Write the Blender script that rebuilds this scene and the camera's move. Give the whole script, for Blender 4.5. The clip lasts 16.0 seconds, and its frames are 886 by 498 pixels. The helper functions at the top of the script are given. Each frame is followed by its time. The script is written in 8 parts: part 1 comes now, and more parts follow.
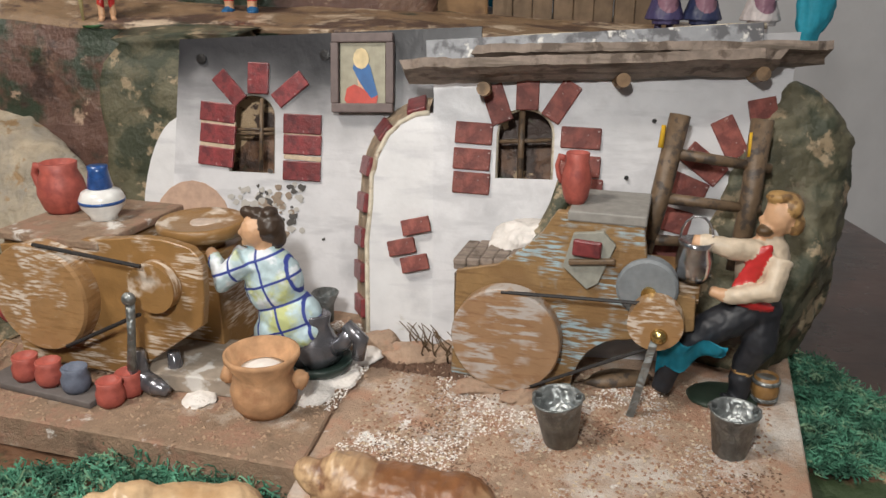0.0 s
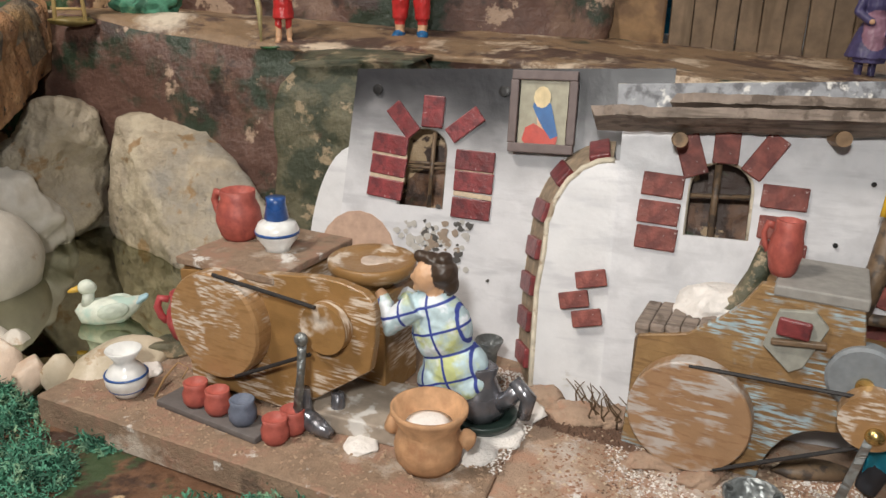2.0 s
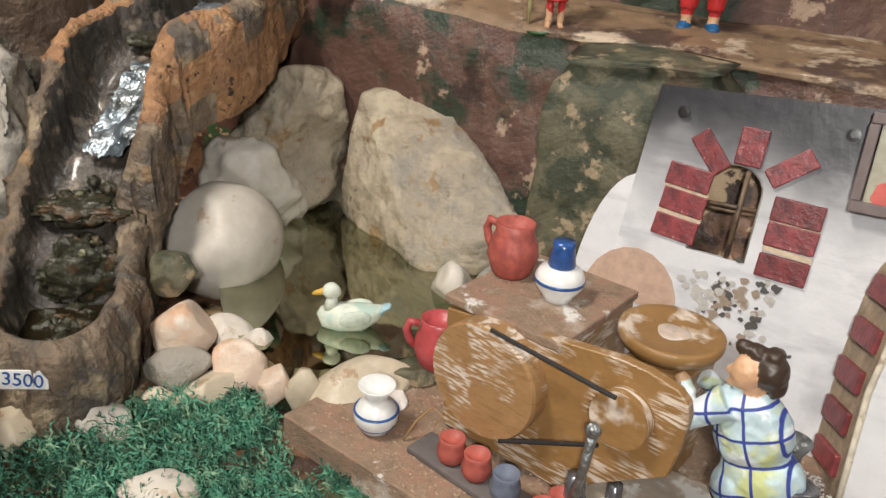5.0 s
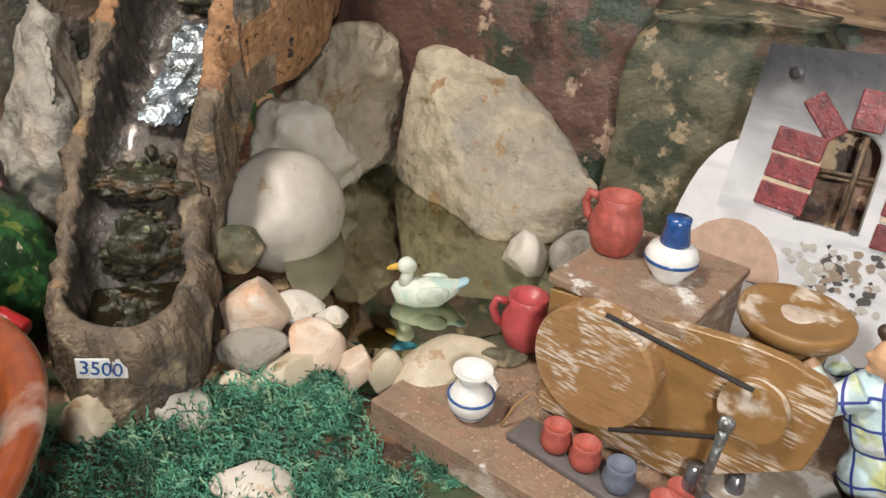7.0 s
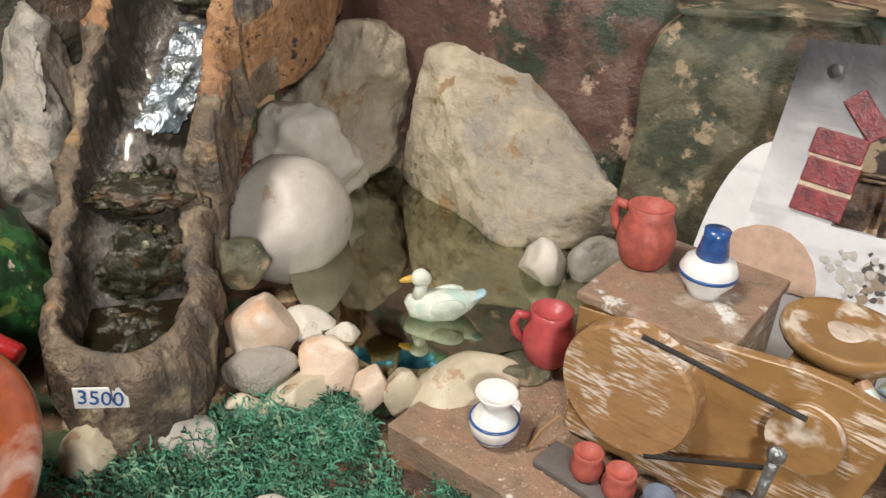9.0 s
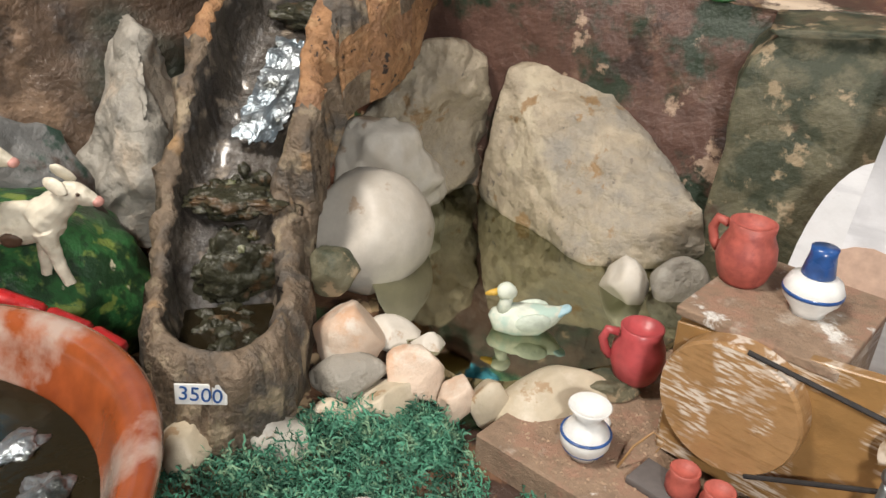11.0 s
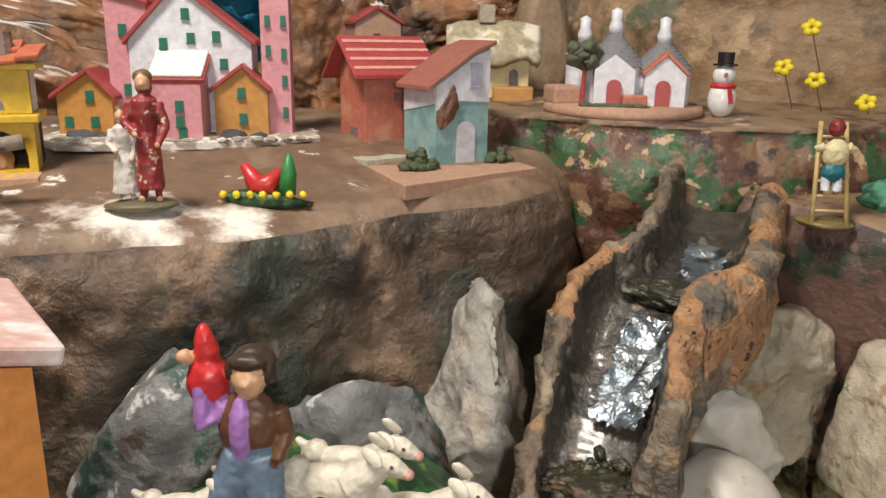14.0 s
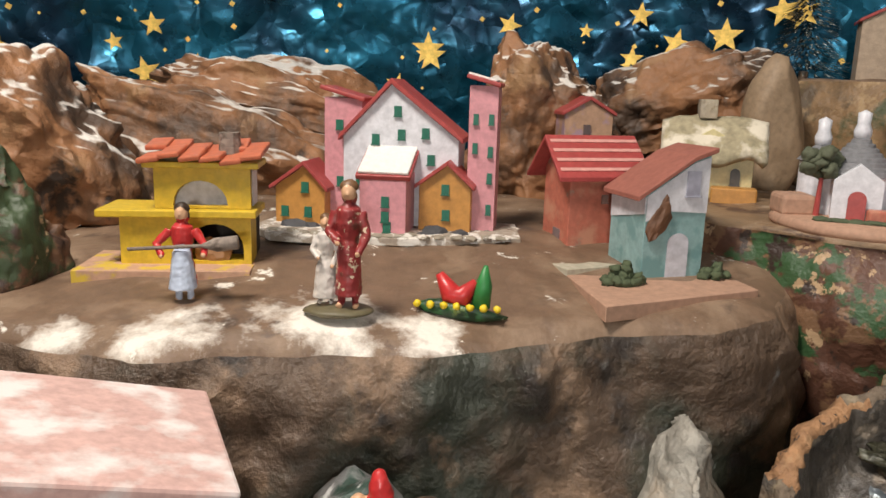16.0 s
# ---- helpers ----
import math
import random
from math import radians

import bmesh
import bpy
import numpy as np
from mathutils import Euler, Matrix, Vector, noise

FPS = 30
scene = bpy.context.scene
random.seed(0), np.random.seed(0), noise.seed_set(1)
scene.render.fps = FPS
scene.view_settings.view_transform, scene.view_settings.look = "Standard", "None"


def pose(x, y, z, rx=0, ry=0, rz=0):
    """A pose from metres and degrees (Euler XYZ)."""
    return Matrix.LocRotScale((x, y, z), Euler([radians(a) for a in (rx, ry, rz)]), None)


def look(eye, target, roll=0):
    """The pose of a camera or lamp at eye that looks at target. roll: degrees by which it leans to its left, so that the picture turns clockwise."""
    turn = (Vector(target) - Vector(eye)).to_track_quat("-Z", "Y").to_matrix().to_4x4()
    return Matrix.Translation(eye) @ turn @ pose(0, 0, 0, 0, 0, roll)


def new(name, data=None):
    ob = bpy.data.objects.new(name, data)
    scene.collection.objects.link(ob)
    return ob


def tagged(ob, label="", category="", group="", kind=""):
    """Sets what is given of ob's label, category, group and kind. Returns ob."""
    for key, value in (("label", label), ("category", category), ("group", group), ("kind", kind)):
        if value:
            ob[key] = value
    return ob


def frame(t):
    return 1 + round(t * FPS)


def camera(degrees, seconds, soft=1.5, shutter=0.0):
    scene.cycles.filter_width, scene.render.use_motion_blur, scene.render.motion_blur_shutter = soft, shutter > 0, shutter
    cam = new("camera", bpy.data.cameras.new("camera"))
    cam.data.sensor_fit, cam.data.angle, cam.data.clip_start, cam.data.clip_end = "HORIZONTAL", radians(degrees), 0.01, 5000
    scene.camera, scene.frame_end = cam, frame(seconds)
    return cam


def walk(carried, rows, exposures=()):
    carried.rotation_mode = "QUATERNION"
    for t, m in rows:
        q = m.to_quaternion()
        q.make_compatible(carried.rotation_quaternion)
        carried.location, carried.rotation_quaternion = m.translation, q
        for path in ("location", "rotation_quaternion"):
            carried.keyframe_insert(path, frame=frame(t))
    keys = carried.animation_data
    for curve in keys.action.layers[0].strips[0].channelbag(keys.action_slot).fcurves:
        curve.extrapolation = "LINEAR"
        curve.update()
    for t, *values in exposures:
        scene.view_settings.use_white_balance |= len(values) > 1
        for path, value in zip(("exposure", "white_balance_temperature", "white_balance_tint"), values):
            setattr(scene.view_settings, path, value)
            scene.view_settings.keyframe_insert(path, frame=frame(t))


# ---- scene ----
cam = camera(59.90, 16.0)
PATH = [
    (0, (0.0102, 0.0337, 0.2507), (0.0115, 0.5051, 0.0842), 0.34),
    (0.5, (-0.0031, 0.0423, 0.2532), (-0.0139, 0.5154, 0.0918), 0.47),
    (1, (-0.0106, 0.0508, 0.2564), (-0.0377, 0.5231, 0.0944), 0.58),
    (1.5, (-0.0119, 0.0593, 0.2600), (-0.0599, 0.5292, 0.0960), 0.99),
    (2, (-0.0253, 0.0623, 0.2685), (-0.1010, 0.5282, 0.1035), 1.38),
    (2.5, (-0.0370, 0.0674, 0.2727), (-0.1349, 0.5279, 0.1043), 2.00),
    (3, (-0.0457, 0.0735, 0.2747), (-0.1611, 0.5269, 0.0982), 3.20),
    (3.5, (-0.0600, 0.0874, 0.2789), (-0.2021, 0.5298, 0.0942), 3.75),
    (4, (-0.0810, 0.0928, 0.2897), (-0.2503, 0.5231, 0.0995), 3.78),
    (4.5, (-0.0991, 0.1034, 0.2956), (-0.2714, 0.5293, 0.0984), 3.74),
    (5, (-0.1228, 0.1236, 0.3010), (-0.2886, 0.5471, 0.0933), 4.05),
    (5.2, (-0.1373, 0.1248, 0.3019), (-0.3012, 0.5466, 0.0892), 4.27),
    (7.3, (-0.1832, 0.1370, 0.2994), (-0.3426, 0.5456, 0.0594), 3.30),
    (8.2, (-0.1952, 0.1569, 0.3014), (-0.3516, 0.5632, 0.0555), 2.68),
    (10.3, (-0.2103, 0.1433, 0.2893), (-0.3819, 0.5517, 0.0575), 2.99),
    (10.5, (-0.2131, 0.1418, 0.2892), (-0.3907, 0.5481, 0.0583), 2.86),
    (11, (-0.2225, 0.1369, 0.2903), (-0.4099, 0.5407, 0.0626), 2.80),
    (11.5, (-0.2309, 0.1269, 0.2944), (-0.4279, 0.5298, 0.0733), 2.71),
    (12, (-0.2365, 0.1209, 0.3043), (-0.4522, 0.5212, 0.0964), 2.44),
    (12.5, (-0.2502, 0.1117, 0.3158), (-0.4934, 0.5049, 0.1253), 1.91),
    (13, (-0.2615, 0.1114, 0.3242), (-0.5276, 0.4980, 0.1520), 2.25),
    (13.5, (-0.2856, 0.1072, 0.3414), (-0.5763, 0.4854, 0.1915), 1.97),
    (14, (-0.3256, 0.1045, 0.3585), (-0.6413, 0.4681, 0.2240), 1.09),
    (14.5, (-0.3412, 0.1133, 0.3715), (-0.6847, 0.4549, 0.2477), 0.85),
    (15, (-0.3490, 0.1302, 0.3786), (-0.7180, 0.4475, 0.2637), 1.36),
    (15.5, (-0.3475, 0.1329, 0.3880), (-0.7373, 0.4267, 0.2796), 1.53),
    (16, (-0.3565, 0.1320, 0.3931), (-0.7629, 0.4049, 0.2914), 1.71),
]
walk(cam, [(t, look(eye, target, roll)) for t, eye, target, roll in PATH],
     [(0.0, -0.26), (2.0, -0.24), (5.0, -0.08), (8.0, 0.0), (11.0, 0.06), (13.0, 0.0), (14.5, -0.1), (16.0, -0.17)])

# ---- light: a lamp held over the viewer, two added unseen fill lamps, a dim room ----
world = bpy.data.worlds.new("room_light")
scene.world = world
world.use_nodes = True
world.node_tree.nodes["Background"].inputs[0].default_value = (1.0, 0.93, 0.85, 1)
world.node_tree.nodes["Background"].inputs[1].default_value = 0.17
scene.view_settings.exposure = 0.0


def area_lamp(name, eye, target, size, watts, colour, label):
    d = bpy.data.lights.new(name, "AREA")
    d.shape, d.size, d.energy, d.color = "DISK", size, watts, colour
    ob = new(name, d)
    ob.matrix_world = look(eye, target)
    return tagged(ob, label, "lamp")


area_lamp("hand_lamp", (-0.07, -0.06, 0.42), (-0.26, 0.6, 0.1), 0.05, 3.3, (0.98, 0.96, 0.92), "small white video lamp shining on the display")
# added fill with no known source, so that the grey wall reads bright
area_lamp("wall_fill", (1.0, 0.5, 1.93), (1.0, 0.9, 0.0), 0.35, 7.0, (1.0, 0.97, 0.93), "round white fill lamp added to brighten the room's wall")
# added mid-air fill over the village, replacing light a carried lamp would bring
area_lamp("village_fill", (-0.72, -0.05, 1.3), (-0.8, 0.45, 0.2), 0.3, 20.0, (1.0, 0.92, 0.83), "warm round fill lamp added above the village")


# ---- materials ----
def ramp_of(nt, stops):
    r = nt.nodes.new("ShaderNodeValToRGB")
    e = r.color_ramp.elements
    while len(e) < len(stops):
        e.new(0.5)
    for k, (p, c) in enumerate(stops):
        e[k].position, e[k].color = p, (*c, 1)
    return r


def mat(name, base, rough=0.7, metal=0.0, spots=(), spot_scale=30, grain=0.25, bump=0.3, bump_scale=120, crumple=0.0, crumple_scale=18,
        coat=0.0, island=0.0, streak=None, streak_colour=(0.5, 0.45, 0.4), spec=0.5, relief=0.002, snow=0.0, tear=0.55, dust=(), dust_colour=(0.8, 0.74, 0.66), scratch=None, scratch_colour=(0.6, 0.55, 0.5), scratch_area=0.55):
    """A surface of one colour with spots of others laid over it by noise, with grain and relief. Scales are per metre."""
    m = bpy.data.materials.new(name)
    m.use_nodes = True
    nt = m.node_tree
    b = nt.nodes["Principled BSDF"]
    b.inputs["Roughness"].default_value, b.inputs["Metallic"].default_value = rough, metal
    b.inputs["Coat Weight"].default_value = coat
    b.inputs["Coat Roughness"].default_value = 0.15
    b.inputs["Specular IOR Level"].default_value = spec
    tc = nt.nodes.new("ShaderNodeTexCoord")
    L = nt.links.new

    def nz(scale, detail=4, off=0.0, stretch=None):
        n = nt.nodes.new("ShaderNodeTexNoise")
        n.inputs["Scale"].default_value, n.inputs["Detail"].default_value = scale, detail
        n.inputs["Roughness"].default_value = tear
        mp = nt.nodes.new("ShaderNodeMapping")
        mp.inputs["Location"].default_value = (off, off * 1.7, off * 0.6)
        if stretch:
            mp.inputs["Scale"].default_value = stretch
        L(tc.outputs["Object"], mp.inputs[0])
        L(mp.outputs[0], n.inputs["Vector"])
        return n

    def mix(fac, a, c):
        x = nt.nodes.new("ShaderNodeMix")
        x.data_type = "RGBA"
        L(fac, x.inputs[0])
        if isinstance(a, tuple):
            x.inputs[6].default_value = (*a, 1)
        else:
            L(a, x.inputs[6])
        x.inputs[7].default_value = (*c, 1)
        return x.outputs[2]

    g = nz(spot_scale * 3.1, 6, 3.3)
    r = ramp_of(nt, [(0.3, tuple(max(0, v * (1 - grain)) for v in base)), (0.7, tuple(min(1, v * (1 + grain)) for v in base))])
    L(g.outputs[0], r.inputs[0])
    col = r.outputs[0]
    for k, (c, lo, hi, sc) in enumerate(spots):
        n = nz(spot_scale * sc, 9, 11.0 * (k + 1))
        rr = ramp_of(nt, [(lo, (0, 0, 0)), (hi, (1, 1, 1))])
        L(n.outputs[0], rr.inputs[0])
        col = mix(rr.outputs[0], col, c)
    if streak:
        n = nz(1.0, 4, 5.0, streak)
        rr = ramp_of(nt, [(0.52, (0, 0, 0)), (0.68, (1, 1, 1))])
        L(n.outputs[0], rr.inputs[0])
        col = mix(rr.outputs[0], col, streak_colour)
    if scratch:
        # brushed scratches that show only inside worn areas
        fine, area, pr = nz(1.0, 3, 17.0, scratch), nz(34, 3, 23.0), nt.nodes.new("ShaderNodeMath")
        rf1, ra = ramp_of(nt, [(0.47, (0, 0, 0)), (0.58, (1, 1, 1))]), ramp_of(nt, [(scratch_area, (0, 0, 0)), (scratch_area + 0.09, (1, 1, 1))])
        L(fine.outputs[0], rf1.inputs[0])
        L(area.outputs[0], ra.inputs[0])
        pr.operation = "MULTIPLY"
        L(rf1.outputs[0], pr.inputs[0])
        L(ra.outputs[0], pr.inputs[1])
        col = mix(pr.outputs[0], col, scratch_colour)
    if island:
        gi = nt.nodes.new("ShaderNodeObjectInfo")
        hs = nt.nodes.new("ShaderNodeHueSaturation")
        mr = nt.nodes.new("ShaderNodeMapRange")
        mr.inputs[3].default_value, mr.inputs[4].default_value = 1 - island, 1 + island
        L(gi.outputs["Random"], mr.inputs[0])
        L(mr.outputs[0], hs.inputs["Value"])
        L(col, hs.inputs["Color"])
        col = hs.outputs[0]
    if snow:
        ge, sp = nt.nodes.new("ShaderNodeNewGeometry"), nt.nodes.new("ShaderNodeSeparateXYZ")
        L(ge.outputs["Normal"], sp.inputs[0])
        ad = nt.nodes.new("ShaderNodeMath")
        ad.operation = "MULTIPLY_ADD"
        ad.inputs[1].default_value = 0.75
        L(sp.outputs[2], ad.inputs[0])
        L(nz(spot_scale * 0.7, 9, 21.0).outputs[0], ad.inputs[2])
        sb = nt.nodes.new("ShaderNodeMath")
        sb.operation = "SUBTRACT"
        sb.inputs[1].default_value = 0.4
        L(ad.outputs[0], sb.inputs[0])
        rr = ramp_of(nt, [(0.76 - snow, (0, 0, 0)), (0.86 - snow, (1, 1, 1))])
        L(sb.outputs[0], rr.inputs[0])
        col = mix(rr.outputs[0], col, (0.8, 0.75, 0.69))
    for k, (cx, cy, r, amount) in enumerate(dust):
        sx, vd = nt.nodes.new("ShaderNodeMapping"), nt.nodes.new("ShaderNodeVectorMath")
        sx.inputs["Location"].default_value, sx.inputs["Scale"].default_value = (-cx, -cy, 0), (1, 1, 0)
        vd.operation = "LENGTH"
        L(tc.outputs["Object"], sx.inputs[0])
        L(sx.outputs[0], vd.inputs[0])
        ad = nt.nodes.new("ShaderNodeMath")
        ad.operation = "MULTIPLY_ADD"
        ad.inputs[1].default_value = -0.5 / r
        L(vd.outputs["Value"], ad.inputs[0])
        L(nz(28, 9, 31.0 + k).outputs[0], ad.inputs[2])
        rr = ramp_of(nt, [(0.2 - amount, (0, 0, 0)), (0.42 - amount, (1, 1, 1))])
        L(ad.outputs[0], rr.inputs[0])
        col = mix(rr.outputs[0], col, dust_colour)
    L(col, b.inputs["Base Color"])
    rn = nz(bump_scale * 0.3, 3, 7.0)
    rm = nt.nodes.new("ShaderNodeMapRange")
    rm.inputs[3].default_value, rm.inputs[4].default_value = max(0.02, rough - 0.12), min(1, rough + 0.12)
    L(rn.outputs[0], rm.inputs[0])
    L(rm.outputs[0], b.inputs["Roughness"])
    bp = nt.nodes.new("ShaderNodeBump")
    bp.inputs["Strength"].default_value, bp.inputs["Distance"].default_value = bump, relief
    L(nz(bump_scale, 8, 1.0).outputs[0], bp.inputs["Height"])
    last = bp
    if crumple:
        v = nt.nodes.new("ShaderNodeTexVoronoi")
        v.feature = "DISTANCE_TO_EDGE"
        v.inputs["Scale"].default_value = crumple_scale
        w = nz(crumple_scale * 0.6, 3, 2.0)
        add = nt.nodes.new("ShaderNodeVectorMath")
        add.operation = "MULTIPLY_ADD"
        add.inputs[1].default_value = (0.08, 0.08, 0.08)
        L(w.outputs["Color"], add.inputs[0])
        L(tc.outputs["Object"], add.inputs[2])
        L(add.outputs[0], v.inputs["Vector"])
        b2 = nt.nodes.new("ShaderNodeBump")
        b2.inputs["Strength"].default_value, b2.inputs["Distance"].default_value = crumple, 0.02
        L(v.outputs[0], b2.inputs["Height"])
        L(bp.outputs[0], b2.inputs["Normal"])
        last = b2
    L(last.outputs[0], b.inputs["Normal"])
    return m


camo = mat("camo_paper", (0.16, 0.085, 0.05), 0.45, spots=[((0.05, 0.028, 0.02), 0.5, 0.55, 1.0), ((0.05, 0.075, 0.035), 0.53, 0.57, 0.8), ((0.5, 0.36, 0.22), 0.575, 0.6, 1.3)], spot_scale=22, bump=0.5, relief=0.008, bump_scale=40, crumple=0.3, tear=0.62)
gold_paper = mat("golden_brown_paper", (0.26, 0.16, 0.08), 0.45, spots=[((0.1, 0.065, 0.035), 0.5, 0.58, 0.7), ((0.07, 0.08, 0.035), 0.56, 0.62, 0.6), ((0.4, 0.27, 0.14), 0.57, 0.63, 1.2)], spot_scale=16, bump=0.6, relief=0.008, bump_scale=34, crumple=0.35, crumple_scale=12, tear=0.64)
camo_block = mat("camo_block_paper", (0.11, 0.05, 0.032), 0.38, spots=[((0.2, 0.11, 0.06), 0.5, 0.54, 0.9), ((0.04, 0.09, 0.035), 0.52, 0.55, 0.8), ((0.46, 0.31, 0.18), 0.575, 0.595, 1.1), ((0.04, 0.025, 0.02), 0.58, 0.62, 1.3)], spot_scale=32, bump=0.6, relief=0.008, bump_scale=40, crumple=0.35, crumple_scale=16, tear=0.62)
camo_dark = mat("camo_paper_brown", (0.12, 0.065, 0.05), 0.42, spots=[((0.2, 0.12, 0.085), 0.52, 0.6, 0.7), ((0.03, 0.045, 0.028), 0.5, 0.55, 0.5), ((0.42, 0.3, 0.22), 0.58, 0.61, 1.2), ((0.05, 0.03, 0.025), 0.57, 0.62, 0.9)], spot_scale=17, bump=0.6, relief=0.01, bump_scale=34, crumple=0.25, crumple_scale=12, tear=0.64)
camo_slate = mat("camo_paper_slate", (0.17, 0.17, 0.165), 0.4, spots=[((0.03, 0.06, 0.045), 0.5, 0.54, 0.7), ((0.09, 0.065, 0.055), 0.54, 0.6, 0.9), ((0.6, 0.6, 0.58), 0.6, 0.64, 1.2)], spot_scale=22, bump=0.6, relief=0.008, bump_scale=40, crumple=0.3, crumple_scale=20, tear=0.64)
camo_pillar = mat("camo_paper_grey", (0.13, 0.12, 0.075), 0.55, spots=[((0.05, 0.058, 0.036), 0.48, 0.56, 0.9), ((0.36, 0.28, 0.18), 0.555, 0.6, 1.8), ((0.09, 0.06, 0.04), 0.58, 0.63, 0.8)], spot_scale=24, bump=0.6, relief=0.008, bump_scale=50, crumple=0.2, tear=0.64)
cliff_mat = mat("cliff_paper", (0.115, 0.075, 0.05), 0.4, spots=[((0.045, 0.05, 0.036), 0.5, 0.6, 0.35), ((0.3, 0.195, 0.125), 0.54, 0.66, 0.9), ((0.04, 0.03, 0.024), 0.56, 0.66, 1.1), ((0.28, 0.27, 0.25), 0.65, 0.72, 1.2)], spot_scale=15, bump=0.8, relief=0.018, bump_scale=22, crumple=0.4, crumple_scale=14, tear=0.62)
cliff_top = mat("cliff_top_paper", (0.17, 0.105, 0.065), 0.55, spots=[((0.28, 0.19, 0.125), 0.48, 0.6, 0.6), ((0.09, 0.06, 0.045), 0.58, 0.66, 0.8), ((0.75, 0.7, 0.62), 0.63, 0.66, 2.0)], spot_scale=14, bump=0.4, relief=0.006, bump_scale=40, crumple=0.2, crumple_scale=13, tear=0.68,
    dust=[(-0.82, 0.345, 0.075, 0.04), (-0.855, 0.25, 0.06, 0.0), (-0.89, 0.19, 0.05, -0.02), (-0.78, 0.405, 0.045, 0.03)])
mountain_mat = mat("mountain_paper", (0.33, 0.16, 0.075), 0.4, spots=[((0.09, 0.055, 0.036), 0.48, 0.6, 0.5), ((0.38, 0.22, 0.11), 0.57, 0.68, 0.8), ((0.045, 0.03, 0.022), 0.58, 0.66, 1.2)], spot_scale=14, bump=0.8, relief=0.014, bump_scale=22, crumple=0.35, crumple_scale=10, tear=0.62, snow=0.05)
ledge_mat = mat("ledge_paper", (0.26, 0.17, 0.1), 0.45, spots=[((0.1, 0.06, 0.045), 0.5, 0.56, 0.8), ((0.6, 0.48, 0.36), 0.56, 0.62, 0.9), ((0.05, 0.055, 0.035), 0.6, 0.64, 0.6)], spot_scale=18, bump=0.5, relief=0.006, bump_scale=40, crumple=0.25, crumple_scale=13, tear=0.72, dust=[(-0.4, 0.75, 0.05, -0.02), (-0.3, 0.7, 0.04, -0.06)], dust_colour=(0.7, 0.6, 0.48))
base_mat = mat("sawdust_board", (0.4, 0.28, 0.2), 0.85, spots=[((0.42, 0.25, 0.17), 0.5, 0.6, 2.0), ((0.62, 0.57, 0.52), 0.5, 0.64, 0.7), ((0.22, 0.15, 0.1), 0.58, 0.68, 1.1), ((0.78, 0.76, 0.74), 0.6, 0.66, 1.3)], tear=0.66, spot_scale=24, bump=0.8, bump_scale=420)
base_left = mat("brown_sawdust_board", (0.27, 0.185, 0.125), 0.85, spots=[((0.32, 0.19, 0.13), 0.5, 0.6, 2.0), ((0.5, 0.43, 0.36), 0.55, 0.66, 0.8), ((0.14, 0.095, 0.065), 0.58, 0.68, 1.3), ((0.7, 0.67, 0.63), 0.62, 0.67, 1.5)], tear=0.66, spot_scale=26, bump=0.8, bump_scale=420)
plaster = mat("white_painted_board", (0.66, 0.66, 0.67), 0.45, spots=[((0.48, 0.48, 0.5), 0.55, 0.7, 1.0), ((0.5, 0.47, 0.42), 0.66, 0.72, 2.4)], spot_scale=22, grain=0.06, bump=0.18, streak=(25, 25, 120), streak_colour=(0.55, 0.55, 0.57))
edge_plaster = mat("raw_plaster_edge", (0.6, 0.54, 0.43), 0.8, spots=[((0.36, 0.28, 0.2), 0.55, 0.62, 3)], spot_scale=40, bump=0.6)
brick_red = mat("brick_paint", (0.21, 0.042, 0.045), 0.38, spots=[((0.12, 0.03, 0.035), 0.5, 0.65, 3), ((0.4, 0.25, 0.24), 0.66, 0.72, 6)], spot_scale=60, bump=0.3, bump_scale=300, island=0.22)
beam_mat = mat("brown_beam_wood", (0.27, 0.17, 0.09), 0.6, spots=[((0.14, 0.09, 0.05), 0.52, 0.62, 2)], spot_scale=50, bump=0.5)
brick_rust = mat("rust_brick_paint", (0.24, 0.07, 0.055), 0.6, spots=[((0.15, 0.04, 0.035), 0.5, 0.62, 2), ((0.5, 0.4, 0.37), 0.63, 0.68, 3)], spot_scale=60, bump=0.5, bump_scale=260, island=0.15)
mortar = mat("cream_mortar", (0.55, 0.44, 0.32), 0.7, spot_scale=60)
wood_dark = mat("dark_stick_wood", (0.15, 0.1, 0.06), 0.5, spots=[((0.06, 0.045, 0.035), 0.5, 0.6, 3)], spot_scale=50, bump=0.5)
plank_mat = mat("weathered_plank", (0.25, 0.2, 0.165), 0.75, spots=[((0.12, 0.09, 0.07), 0.55, 0.62, 2)], spot_scale=40, streak=(18, 260, 260), streak_colour=(0.12, 0.095, 0.075), bump=0.6, bump_scale=200)
mill_wood = mat("brown_brushed_paint", (0.27, 0.15, 0.055), 0.36, spots=[((0.22, 0.12, 0.045), 0.5, 0.64, 0.8)], spot_scale=30, grain=0.1, scratch=(70, 70, 620), scratch_colour=(0.62, 0.53, 0.44), scratch_area=0.49, bump=0.25, bump_scale=260)
mill_blue = mat("brown_paint_over_blue", (0.29, 0.18, 0.08), 0.45, spots=[((0.24, 0.14, 0.06), 0.5, 0.6, 1.0)], spot_scale=28, grain=0.1, scratch=(75, 75, 560), scratch_colour=(0.36, 0.48, 0.53), scratch_area=0.47, streak=(60, 60, 700), streak_colour=(0.2, 0.115, 0.05), bump=0.35, bump_scale=260)
wheel_mat = mat("brushed_wheel_paint", (0.33, 0.19, 0.085), 0.34, scratch=(120, 620, 120), scratch_colour=(0.62, 0.54, 0.46), scratch_area=0.47, streak=(70, 520, 70), streak_colour=(0.26, 0.145, 0.06), spot_scale=30, grain=0.1, bump=0.25, bump_scale=220)
